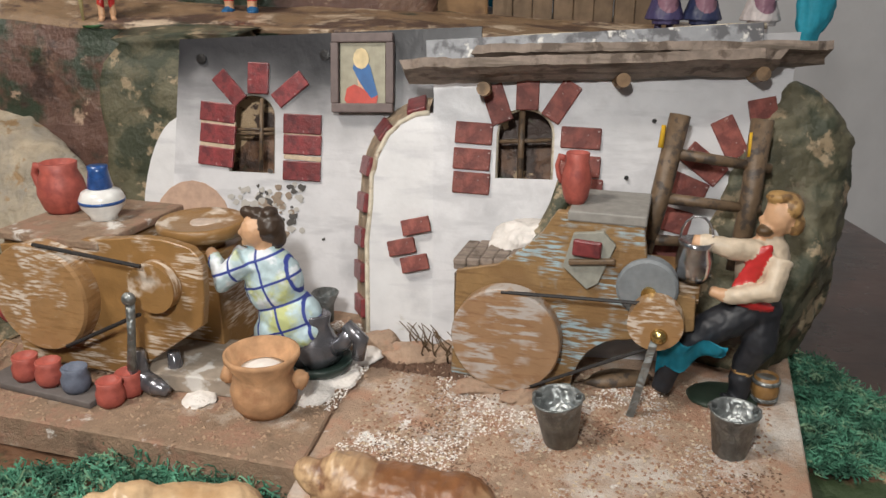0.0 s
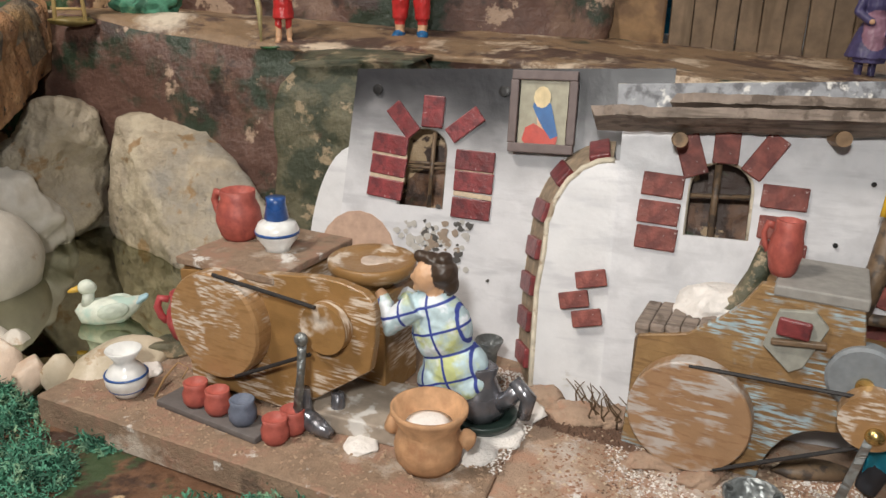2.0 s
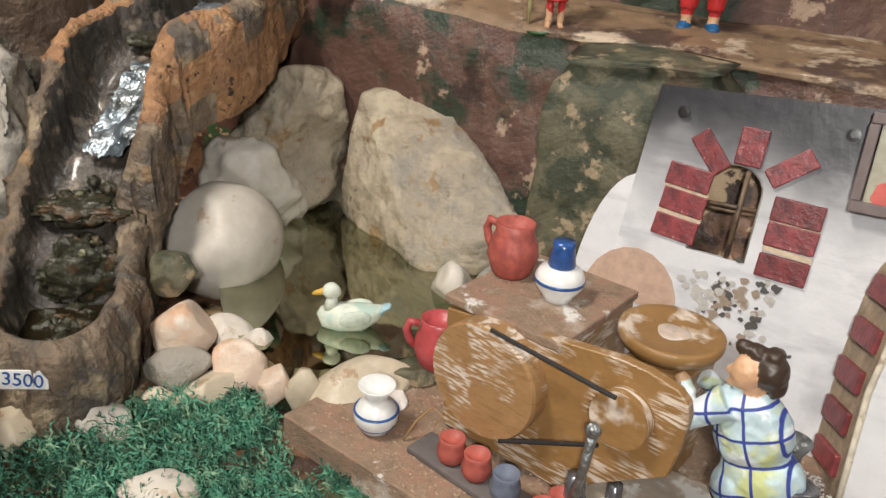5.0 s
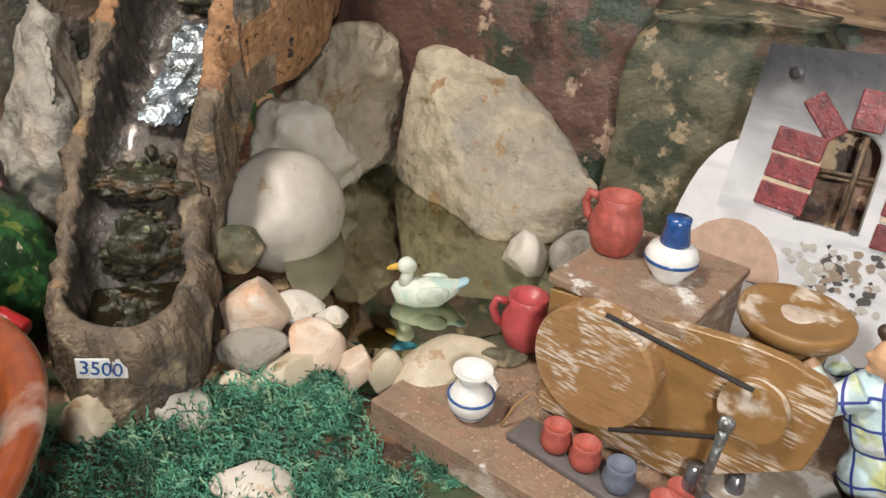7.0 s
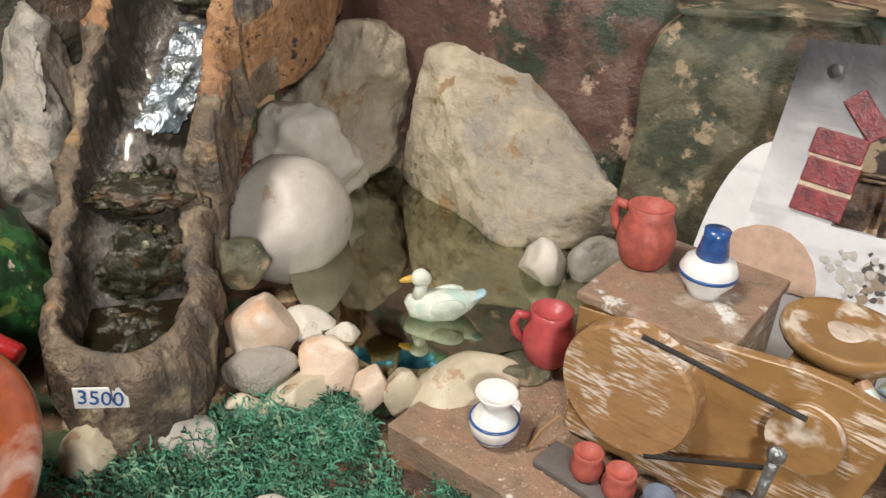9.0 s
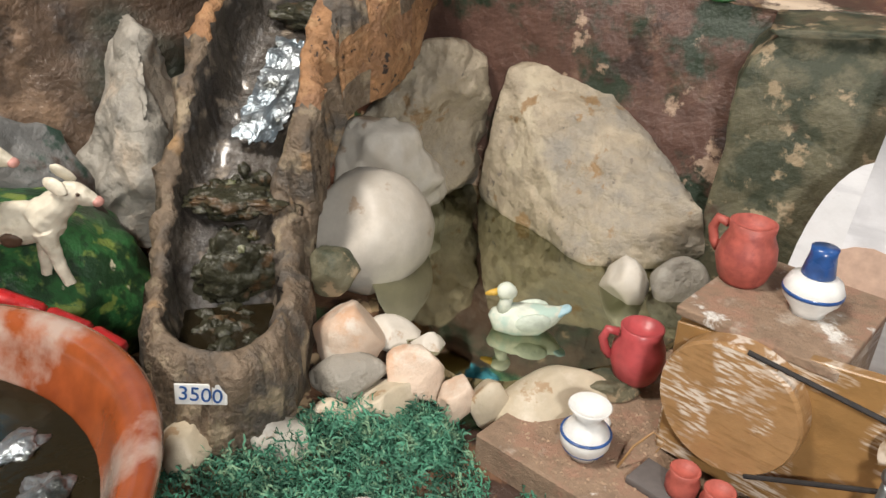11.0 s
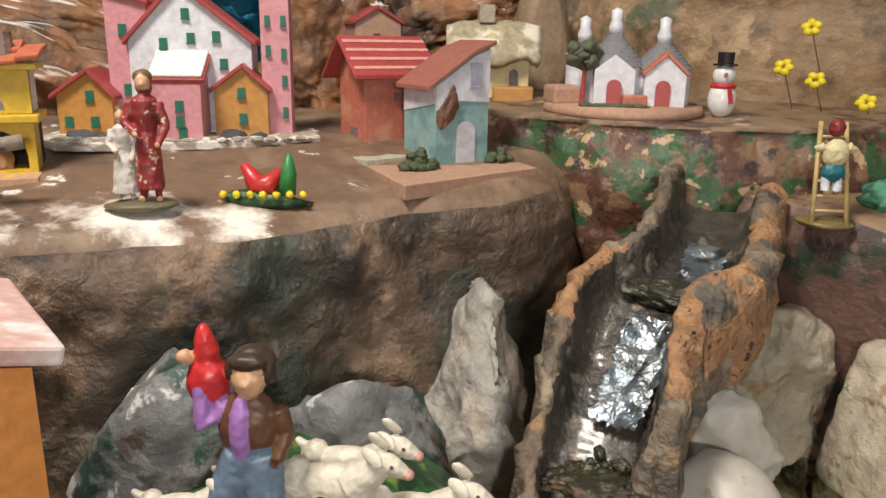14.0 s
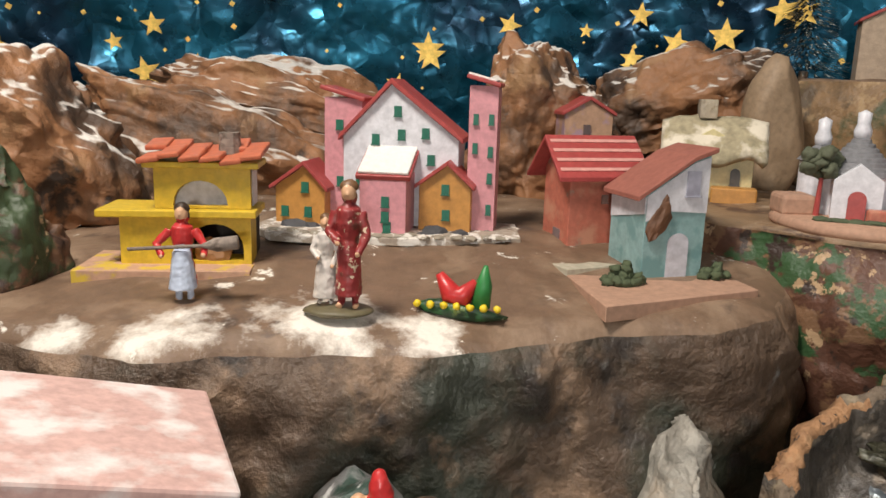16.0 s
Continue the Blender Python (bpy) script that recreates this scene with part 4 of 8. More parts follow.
def trough():
    rim = [Vector((*r, f)) for l, r, f in TROUGH[::-1]] + [Vector((*l, f)) for l, r, f in TROUGH]
    rim = glide(rim, 12)
    n = len(rim)
    bm = bmesh.new()
    rings, wet = [], []
    for i, p in enumerate(rim):
        t = (rim[min(i + 1, n - 1)] - rim[max(i - 1, 0)]).xyz
        o = Vector((-t.y, t.x, 0)).normalized()
        c = p.xyz
        mate = rim[n - 1 - i].xyz
        inn = (mate - c) * 0.5
        inn.z = 0
        zf, zr, right = p.w, c.z, i < n // 2
        th = (0.0135 if right else 0.0115) + 0.003 * noise.noise(c * 40)
        if right and zr > 0.19:
            th += 0.005
        zb = -0.005 if zf < 0.1 else max(-0.005, zf - 0.045)
        h = zr - zb
        sec = [c + o * (th * 0.75) - Vector((0, 0, h)), c + o * (th + 0.003) - Vector((0, 0, h * 0.66)), c + o * (th + 0.001) - Vector((0, 0, h * 0.33)), c + o * (th + 0.001) - Vector((0, 0, 0.009)),
               c + o * th * 0.8 - Vector((0, 0, 0.0025)), c + o * th * 0.45 + Vector((0, 0, 0.0008)), c + o * th * 0.12 - Vector((0, 0, 0.0012)),
               c - o * 0.0006 - Vector((0, 0, 0.005)), c + inn * 0.05 - Vector((0, 0, (zr - zf) * 0.35)), c + inn * 0.1 - Vector((0, 0, (zr - zf) * 0.65)), c + inn * 0.2 - Vector((0, 0, (zr - zf) * 0.92))]
        for k in range(1, 5):
            sec.append(c + inn * (0.2 + 0.2 * k) - Vector((0, 0, zr - zf + 0.002 * k / 4)))
        row = []
        for k, q in enumerate(sec):
            a = (0.007 if k < 4 else 0.0042) if k < 8 else 0.0032
            if k == len(sec) - 1:
                a = 0.0
            w = noise.noise(q * 42) * a + noise.noise(q * 110) * a * 0.7 + noise.noise(q * 260) * a * 0.5 + abs(noise.noise(q * 420)) * a * 0.25
            row.append(bm.verts.new(q + o * w + Vector((0, 0, w * 0.7))))
        rings.append(row)
    K = len(rings[0])
    for a, b in zip(rings, rings[1:]):
        for k in range(K - 1):
            f = bm.faces.new((a[k], b[k], b[k + 1], a[k + 1]))
            c = f.calc_center_median()
            orange = c.z > 0.15 and noise.noise(c * 16) > -0.15 and (c.x > -0.545 or 0.165 < c.z < 0.215)
            f.material_index = 2 if k >= 7 else 1 if orange else 0
    bmesh.ops.remove_doubles(bm, verts=[r[-1] for r in rings], dist=0.0022)
    bmesh.ops.recalc_face_normals(bm, faces=bm.faces[:])
    return bm


tr = holder("bark_trough", pose(0, 0, 0), "hollow cork-bark water trough running down in steps, wet inside", "trough")
part("bark_shell", trough(), [bark, bark_orange, bark_wet], tr, smooth=True)
bm = bmesh.new()
rl, ll = [Vector(r) for l, r, f in TROUGH[1:6]], [Vector(l) for l, r, f in TROUGH[1:6]]
vs = [bm.verts.new((q.x, q.y, 0.0405)) for q in glide(rl, 4)[::-1] + glide(ll, 4)]
bm.faces.new(vs)
part("water", bm, basin_water, tr, "dark wet water in the basin")


def foil_strip(a, b, w0, w1, seed):
    bm = bmesh.new()
    N, M = 30, 20
    a, b = Vector(a), Vector(b)
    d = (b - a)
    side = Vector((d.y, -d.x, 0)).normalized()
    up = side.cross(d).normalized()
    g = []
    for i in range(N + 1):
        row = []
        for j in range(M + 1):
            q = a + d * (i / N) + side * ((w0 + (w1 - w0) * i / N) * (j / M - 0.5) * (1 + 0.3 * noise.noise(Vector((i * 0.35, seed, j // 10))) + 0.14 * noise.noise(Vector((i * 1.1, seed, j // 10)))))
            q += d * (0.05 * noise.noise(Vector((j * 0.8, seed, 3))))
            k = q * 45 + Vector((seed, 0, 0))
            row.append(bm.verts.new(q + up * (0.0048 * abs(noise.noise(k * 1.3)) + 0.0008 * noise.noise(k * 2.6) + 0.011 * abs(j / M - 0.5) ** 2)))
        g.append(row)
    for i in range(N):
        for j in range(M):
            bm.faces.new((g[i][j], g[i][j + 1], g[i + 1][j + 1], g[i + 1][j]))
    return bm


part("foil_cascade", foil_strip((-0.5305, 0.507, 0.122), (-0.537, 0.573, 0.173), 0.031, 0.038, 1), foil_mat, tr, "crumpled silver foil as falling water", smooth=False)
part("foil_cascade", foil_strip((-0.527, 0.607, 0.193), (-0.537, 0.648, 0.21), 0.026, 0.03, 2), foil_mat, tr, "crumpled silver foil as falling water", smooth=False)
for c, s_, r, sd in (((-0.524, 0.478, 0.094), (0.031, 0.018, 0.008), 35, 81), ((-0.538, 0.592, 0.186), (0.034, 0.014, 0.009), 5, 82), ((-0.508, 0.452, 0.06), (0.027, 0.006, 0.022), 38, 83)):
    part("moss_lip", rock(c, s_, (0, 0, r), sd, 0.9, 3, 5), moss_mat, tr, "dark wet moss at the step", smooth=True)
rnd = random.Random(77)
for k in range(30):
    f = rnd.random()
    x, y = -0.472 - 0.034 * f + rnd.uniform(-0.014, 0.012), 0.405 + 0.036 * f + rnd.uniform(-0.014, 0.012)
    q = rnd.uniform(0.003, 0.0075)
    part("moss_lump", rock((x, y, 0.0385), (q, q * rnd.uniform(0.6, 1), q * 0.7), (0, 0, 50 * k), 200 + k, 1.3, 2, 3), moss_mat, tr, smooth=True)
for k in range(34):
    f = rnd.random()
    q = rnd.uniform(0.003, 0.0065)
    part("moss_lump", rock((-0.512 - 0.026 * f + rnd.uniform(-0.02, 0.02), 0.46 + 0.04 * f + rnd.uniform(-0.008, 0.008), 0.076 + 0.034 * f + rnd.uniform(-0.012, 0.004)), (q, q * 0.8, q * 0.8), (0, 0, 40 * k), 240 + k, 1.3, 2, 3), moss_pale if k % 4 == 0 else moss_mat, tr, smooth=True)
for k in range(12):
    q = rnd.uniform(0.003, 0.006)
    part("moss_lump", rock((-0.535 + rnd.uniform(-0.02, 0.022), 0.592 + rnd.uniform(-0.01, 0.01), 0.188 + rnd.uniform(-0.003, 0.003)), (q, q * 0.8, q * 0.6), (0, 0, 40 * k), 280 + k, 1.3, 2, 3), moss_pale if k % 3 == 0 else moss_mat, tr, smooth=True)
tag = part("price_tag", box((0, 0, 0), (0.0255, 0.0012, 0.0115), (0, -5, 0), bevel=0.0004), white_glaze, tr, "torn white paper label with blue handwriting", m=pose(-0.4545, 0.3622, 0.049, -6, 6, 28))
fc = bpy.data.curves.new("price", "FONT")
fc.body, fc.size, fc.align_x, fc.align_y, fc.extrude = "3500", 0.011, "CENTER", "CENTER", 0.0002
fo = new("price_writing", fc)
fo.data.materials.append(blue_glaze)
fo.parent, fo.matrix_local = tag, pose(0, -0.0012, 0, 90, 0, 0)

# ---- terracotta dish with water, and the mound behind it ----
DX, DY = -0.494, 0.19
dish = holder("terracotta_dish", pose(DX, DY, 0.006), "wide glazed terracotta bowl with a wet dirty bottom", "bowl")
part("bowl", lathe([(0.085, -0.004), (0.1, 0.006), (0.12, 0.045), (0.131, 0.078), (0.136, 0.0865), (0.137, 0.091), (0.1345, 0.0945), (0.129, 0.0945), (0.1235, 0.091), (0.119, 0.082), (0.106, 0.05), (0.09, 0.03), (0.02, 0.026)], 96, 0.003), dish_mat, dish, smooth=True)
part("water", lathe([(0.0, 0.069), (0.1135, 0.069), (0.1135, 0.07), (0.0, 0.07)], 48), basin_water, dish, "dark shallow water")
for k in range(22):
    a, r = k * 2.4, 0.02 + 0.085 * ((k * 0.618) % 1)
    part("foam", rock((r * math.cos(a), r * math.sin(a), 0.0695), (0.012, 0.009, 0.004), (0, 0, 40 * k), 90 + k, 1.2, 3, 4), foil_mat, dish, "crumpled foil splash", smooth=True)
mound = rock((0, 0, 0), (0.13, 0.13, 0.088), (0, 0, 30), 97, 0.2, 3, 5)
single("green_mound", mound, green_mound, "mound of painted green grass behind the bowl", "mound", pose(-0.662, 0.362, 0.022), kind="structure")
ring = holder("red_ring", pose(0, 0, 0), "low red painted ring of short segments round the bowl", "edging")
RING = [(-0.512, 0.368, 0.05), (-0.53, 0.364, 0.058), (-0.55, 0.355, 0.068), (-0.57, 0.342, 0.08), (-0.588, 0.324, 0.09), (-0.604, 0.304, 0.096), (-0.619, 0.283, 0.098), (-0.632, 0.26, 0.098), (-0.641, 0.235, 0.096), (-0.646, 0.21, 0.092), (-0.648, 0.185, 0.088)]
for p, q in zip(RING, RING[1:]):
    p, q = Vector(p), Vector(q)
    part("segment", tube([p.lerp(q, 0.02), p.lerp(q, 0.12), p.lerp(q, 0.88), p.lerp(q, 0.98)], [0.0052, 0.0064, 0.0064, 0.0052], 10), red_ring, ring, smooth=True)

# ---- the workshop: boards and fronts ----
FLZ, FRZ = -0.006, -0.009
single("left_base_board", extrude([(-0.262, -0.15), (0.024, -0.143), (0.0, 0.034), (-0.2, 0.05), (-0.262, -0.06)], 0.02, 0.001), base_left, "thick base board strewn with sawdust and flour", "board", WM @ pose(0, 0, FLZ, -90, 0, 0), kind="structure", smooth=False)
single("right_base_board", extrude([(0.026, -0.16), (0.262, -0.115), (0.268, 0.075), (0.0, 0.03)], 0.016, 0.001), base_mat, "base board strewn with reddish sawdust and white powder", "board", WM @ pose(0, 0, FRZ, -90, 0, 0), kind="structure", smooth=False)


def arch(cx, half, z0, z1, n=10, flat=0.0):
    """An upright opening with a round head: its outline in x and z."""
    pts = [(cx - half, z0), (cx + half, z0)]
    zc = z1 - half * 0.9
    for k in range(n + 1):
        a = math.pi * k / n
        pts.append((cx + half * math.cos(a), zc + half * 0.9 * math.sin(a)))
    return pts


def board_with_hole(outline, hole, depth):
    """A thick board with one opening: outline and hole are lists of (x, z)."""
    bm = bmesh.new()
    eo, vo = [], [bm.verts.new((x, 0, z)) for x, z in outline]
    vh = [bm.verts.new((x, 0, z)) for x, z in hole]
    for vs in (vo, vh):
        for a, b in zip(vs, vs[1:] + vs[:1]):
            eo.append(bm.edges.new((a, b)))
    bmesh.ops.triangle_fill(bm, edges=eo, use_beauty=True)
    r = bmesh.ops.extrude_face_region(bm, geom=bm.faces[:])
    bmesh.ops.translate(bm, verts=[g for g in r["geom"] if isinstance(g, bmesh.types.BMVert)], vec=(0, depth, 0))
    return bm


LF = WM @ pose(0, 0.042, 0, -12.4, 0, 8.4)           # left front leans back
RF = WM @ pose(0, -0.002, 0, -13.2, 0, 11)
lf = holder("left_front", LF, "white wall board of the potter's shop, blackened by soot at the top", "facade", kind="structure")
wl = arch(-0.1018, 0.0172, 0.0905, 0.146)
part("wall_board", board_with_hole([(-0.166, -0.02), (0.06, -0.02), (0.0590, 0.1944), (-0.1560, 0.1824)], wl, 0.005), soot, lf)
rf = holder("right_front", RF, "white painted wall board of the knife grinder's shop", "facade", kind="structure")
wr = arch(0.101, 0.0182, 0.1035, 0.148)
part("wall_board", board_with_hole([(0.046, -0.02), (0.25, -0.02), (0.2564, 0.1313), (0.2627, 0.1962), (0.0415, 0.1848)], wr, 0.006), grey_top, rf)
arc = [(0.0385 - 0.0365 * math.cos(a), 0.096 + 0.0475 * math.sin(a)) for a in [math.pi / 2 * k / 12 for k in range(13)]]
part("arch_board", extrude([(0.002, -0.02), (0.056, -0.02), (0.05, 0.1435)] + arc[::-1], 0.005), plaster, rf, "smooth white board with a rounded shoulder", m=pose(0, 0.003, 0))
rim_line = [(0.002, -0.018), (0.0005, 0.02), (0.0, 0.06), (0.0012, 0.085)] + arc[1:]
part("plaster_edge", tube([(x + 0.001 + 0.0006 * math.sin(9 * k), 0.004, z) for k, (x, z) in enumerate(rim_line)], 0.0019, 8), edge_plaster, rf, "rough cream plaster along the cut edge", smooth=True)
# splayed brick jamb between the two fronts
bm = bmesh.new()
outs = []
for k, (x, z) in enumerate(rim_line):
    a, b = rim_line[max(k - 1, 0)], rim_line[min(k + 1, len(rim_line) - 1)]
    t = Vector((b[0] - a[0], 0, b[1] - a[1])).normalized()
    outs.append((Vector((x, 0.006, z)), Vector((-t.z, 0, t.x)), t))
rows = [[bm.verts.new(p + o * w + Vector((0, d, 0))) for w, d in ((0.0, 0.0), (0.0047, 0.012), (0.0093, 0.024), (0.014, 0.036))] for p, o, t in outs]
for r0, r1 in zip(rows, rows[1:]):
    for k in range(3):
        bm.faces.new((r0[k], r0[k + 1], r1[k + 1], r1[k]))
bmesh.ops.solidify(bm, geom=bm.faces[:], thickness=0.002)
part("jamb", bm, mortar, rf, "cream plastered jamb of the arch")
dist = 0.008
for (p, o, t), (p2, o2, t2) in zip(outs, outs[1:]):
    d = (p2 - p).length
    while dist < d:
        f = dist / d
        c, oo, tt = p.lerp(p2, f), o.lerp(o2, f).normalized(), t.lerp(t2, f).normalized()
        inward = (oo * 0.014 + Vector((0, 0.036, 0))).normalized()
        face = tt.cross(inward).normalized()
        m = Matrix((inward, face, tt)).transposed().to_4x4()
        m.translation = c + inward * (0.0195 + 0.002 * math.sin(40 * c.z)) - face * 0.0008 * (1 if face.dot(oo) < 0 else -1)
        part("brick", box((0, 0, 0), (0.029, 0.0045, 0.0128), bevel=0.001), brick_red, rf, m=m)
        dist += 0.0235
    dist -= d
part("upper_band", box((0.139, -0.0015, 0.1855), (0.204, 0.0035, 0.018), (0, -3.7, 0), 0.0008), plain("grey_band", (0.3, 0.31, 0.33), 0.6, spots=[((0.12, 0.12, 0.13), 0.5, 0.58, 1.2), ((0.7, 0.69, 0.66), 0.58, 0.63, 1.6)]), rf, "grey painted board along the top, chipped white")
part("chipped_edge", tube([(0.037 + 0.0206 * k, 0.0025, 0.1868 + 0.00134 * k + 0.0006 * math.sin(5 * k)) for k in range(11)], 0.0019, 6), edge_plaster, rf, "chipped pale top edge", smooth=True)


def rough_plank(x0, x1, y, z0, z1, w, th, seed):
    """A split board with ragged ends and uneven edges, lying along x."""
    bm = bmesh.new()
    n, sec = 44, ((-0.5, -0.5), (-0.17, -0.5), (0.17, -0.5), (0.5, -0.5), (0.5, 0.5), (0.17, 0.5), (-0.17, 0.5), (-0.5, 0.5))
    rows = []
    for i in range(n + 1):
        f = i / n
        end = min(f, 1 - f) * n
        row = []
        for k, (a, b) in enumerate(sec):
            x = x0 + (x1 - x0) * f
            if end < 1:
                x += 0.007 * noise.noise(Vector((a * 5, b * 2, seed + f * 3)))
            ww = w * (1 + 0.18 * noise.noise(Vector((f * 6, seed, 1)))) * (0.72 if end < 1.5 else 1)
            wave = 0.0014 * noise.noise(Vector((f * 7, seed, a * 2))) + 0.0007 * noise.noise(Vector((f * 40, seed, a * 9)))
            row.append(bm.verts.new((x, y + a * ww, z0 + (z1 - z0) * f + b * th + wave - 0.25 * a * w)))
        rows.append(row)
    for r0, r1 in zip(rows, rows[1:]):
        for k in range(8):
            bm.faces.new((r0[k], r0[(k + 1) % 8], r1[(k + 1) % 8], r1[k]))
    bm.faces.new(rows[0])
    bm.faces.new(rows[-1][::-1])
    return bm


# roof planks and their beam ends
rp = holder("roof_planks", RF, "two weathered grey roof planks resting on round beams", "roof")
part("plank", rough_plank(0.027, 0.243, -0.02, 0.166, 0.1755, 0.026, 0.0055, 3), plank_mat, rp)
part("plank", rough_plank(0.069, 0.272, -0.0165, 0.1765, 0.182, 0.024, 0.005, 8), plank_mat, rp)
for u, zz in ((0.0745, 0.158), (0.157, 0.1645), (0.2365, 0.1695)):
    part("beam_end", tube([(u, -0.022, zz - 0.001), (u + 0.0005, -0.008, zz), (u, 0.002, zz + 0.001)], [0.0042, 0.0045, 0.0045], 14), beam_mat, rp, "round beam end", smooth=False)


def window(parent, poly, cx, z0, z1, half, bars):
    w = new("window")
    w.parent = parent
    part("shade_board", extrude([(x, z) for x, z in poly], 0.002), camo, w, "dark mottled paper behind the opening", m=pose(0, 0.022, 0))
    for p, q, r in bars:
        part("bar", tube([p, q], r, 8), wood_dark, w, "thin brown stick", smooth=True)


window(lf, [(-0.14, 0.08), (-0.06, 0.08), (-0.06, 0.16), (-0.14, 0.16)], 0, 0, 0, 0, [((-0.0955, 0.002, 0.0905), (-0.0955, 0.002, 0.143), 0.0016), ((-0.115, 0.003, 0.1205), (-0.086, 0.003, 0.1215), 0.0013), ((-0.115, 0.0035, 0.1175), (-0.086, 0.0035, 0.1185), 0.0011)])
window(rf, [(0.06, 0.09), (0.14, 0.09), (0.14, 0.16), (0.06, 0.16)], 0, 0, 0, 0, [((0.0985, 0.004, 0.1035), (0.0985, 0.004, 0.147), 0.0021), ((0.082, 0.005, 0.1265), (0.12, 0.005, 0.1285), 0.0014)])
part("window_reveal", tube([(x, 0.0035, z) for x, z in wr[1:] + wr[:1]], 0.0016, 6), edge_plaster, rf, "pale crumbly rim of the window", smooth=True)
part("window_reveal", tube([(x, 0.0025, z) for x, z in wl[1:] + wl[:1]], 0.0014, 6), plain("grey_rim", (0.3, 0.29, 0.26), 0.7), lf, "grey crumbly rim of the window", smooth=True)

BR = {}


def brick(parent, x, z, w, h, ang):
    key = (parent.name, round(w, 4), round(h, 4))
    if key not in BR:
        ob = part("brick", box((0, 0, 0), (w, 0.0032, h), bevel=0.0007), brick_red if parent is lf else brick_rust, parent)
        BR[key] = ob.data
    else:
        ob = new("brick", BR[key])
        ob.parent = parent
    ob.matrix_local = pose(x, -0.0008, z, 0, ang, 0)


for x, z in ((-0.1267, 0.1322), (-0.1267, 0.1170), (-0.1280, 0.1009)):
    brick(lf, x, z, 0.0262, 0.0136, 5)
for x, z in ((-0.0643, 0.1258), (-0.0641, 0.1113), (-0.0643, 0.0930)):
    brick(lf, x, z, 0.0275, 0.0138, 1)
for x, z, w in ((-0.1267, 0.1246, 0.026), (-0.1271, 0.1090, 0.026), (-0.0642, 0.1184, 0.027), (-0.0640, 0.1022, 0.027)):
    part("mortar_strip", box((x, -0.0004, z), (w, 0.002, 0.0032), (0, 3, 0)), mortar, lf)
brick(lf, -0.1183, 0.1494, 0.0255, 0.0118, 47)
brick(lf, -0.0970, 0.1566, 0.0215, 0.0152, 91)
brick(lf, -0.0737, 0.1494, 0.0265, 0.0118, -40)
for x, z in ((0.0686, 0.1313), (0.0677, 0.1150), (0.0678, 0.0999)):
    brick(rf, x, z, 0.0236, 0.0136, 3)
for x, z in ((0.1354, 0.1299), (0.1356, 0.1123), (0.1376, 0.0982)):
    brick(rf, x, z, 0.0248, 0.0134, 2)
for x, z, w, h, a in ((0.0825, 0.1496, 0.024, 0.0138, 70), (0.1013, 0.1566, 0.0205, 0.0142, 90), (0.1225, 0.1522, 0.0265, 0.0128, -58), (0.2437, 0.1503, 0.0165, 0.0125, -12), (0.2253, 0.1322, 0.0255, 0.014, 63), (0.2109, 0.1159, 0.027, 0.0145, 38),
                      (0.2016, 0.1014, 0.024, 0.0135, 22), (0.1942, 0.0807, 0.022, 0.015, 14), (0.1912, 0.0621, 0.02, 0.0125, 4), (0.0330, 0.0712, 0.0185, 0.0102, -13), (0.0241, 0.0573, 0.0178, 0.0102, -13), (0.0329, 0.0469, 0.018, 0.0102, -13)):
    brick(rf, x, z, w, h, a)
# flaking paint and dirt patches; holes as black discs, their inner shade only coloured
part("worn_patch", extrude([(-0.03 + 0.03 * math.cos(q) - 0.136, 0.02 + 0.034 * math.sin(q) + 0.03) for q in [math.pi * k / 10 for k in range(11)]], 0.001), plain("orange_stain", (0.48, 0.33, 0.25)), lf, "orange stained rounded patch", m=pose(0.02, -0.0012, -0.001))
part("round_patch", extrude([(-0.186 + 0.03 * math.cos(q), 0.05 + 0.078 * math.sin(q)) for q in [math.pi / 2 + math.pi / 2 * k / 10 for k in range(11)]] + [(-0.216, -0.01), (-0.186, -0.01)], 0.004), plaster, lf, "white rounded side piece", m=pose(0.031, 0.0006, 0))
for x, z in ((-0.1390, 0.1690), (-0.0488, 0.1735)):
    part("hole", lathe([(0.0036, 0.0), (0.0036, 0.001), (0.0018, 0.0012)], 14), black_paint, lf, "flat black disc coloured as the shade of a small hole", m=pose(x, -0.0013, z, 90, 0, 0))
for x, z in ((0.1793, 0.1414), (0.1644, 0.1061)):
    part("hole", lathe([(0.0014, 0.0), (0.0014, 0.0008)], 12), black_paint, rf, "flat black disc coloured as the shade of a small hole", m=pose(x, -0.0013, z, 90, 0, 0))
rnd = random.Random(12)
flake_mats = (plain("grey_flake", (0.42, 0.4, 0.37), 0.8), plain("brown_flake", (0.27, 0.21, 0.16), 0.8), plain("dark_flake", (0.07, 0.065, 0.06), 0.7))
for k in range(90):
    x, z, s = rnd.gauss(-0.088, 0.013), rnd.gauss(0.066, 0.011), rnd.uniform(0.0012, 0.0042)
    pts = [(s * rnd.uniform(0.5, 1.1) * math.cos(q), s * rnd.uniform(0.4, 1.0) * math.sin(q)) for q in [2 * math.pi * j / 9 for j in range(9)]]
    part("flaked_paint", extrude(pts, 0.0005), flake_mats[k % 3 if x > -0.1 else 0], lf, "chip of flaked paint", m=pose(x, -0.0005 - 0.000006 * k, z))
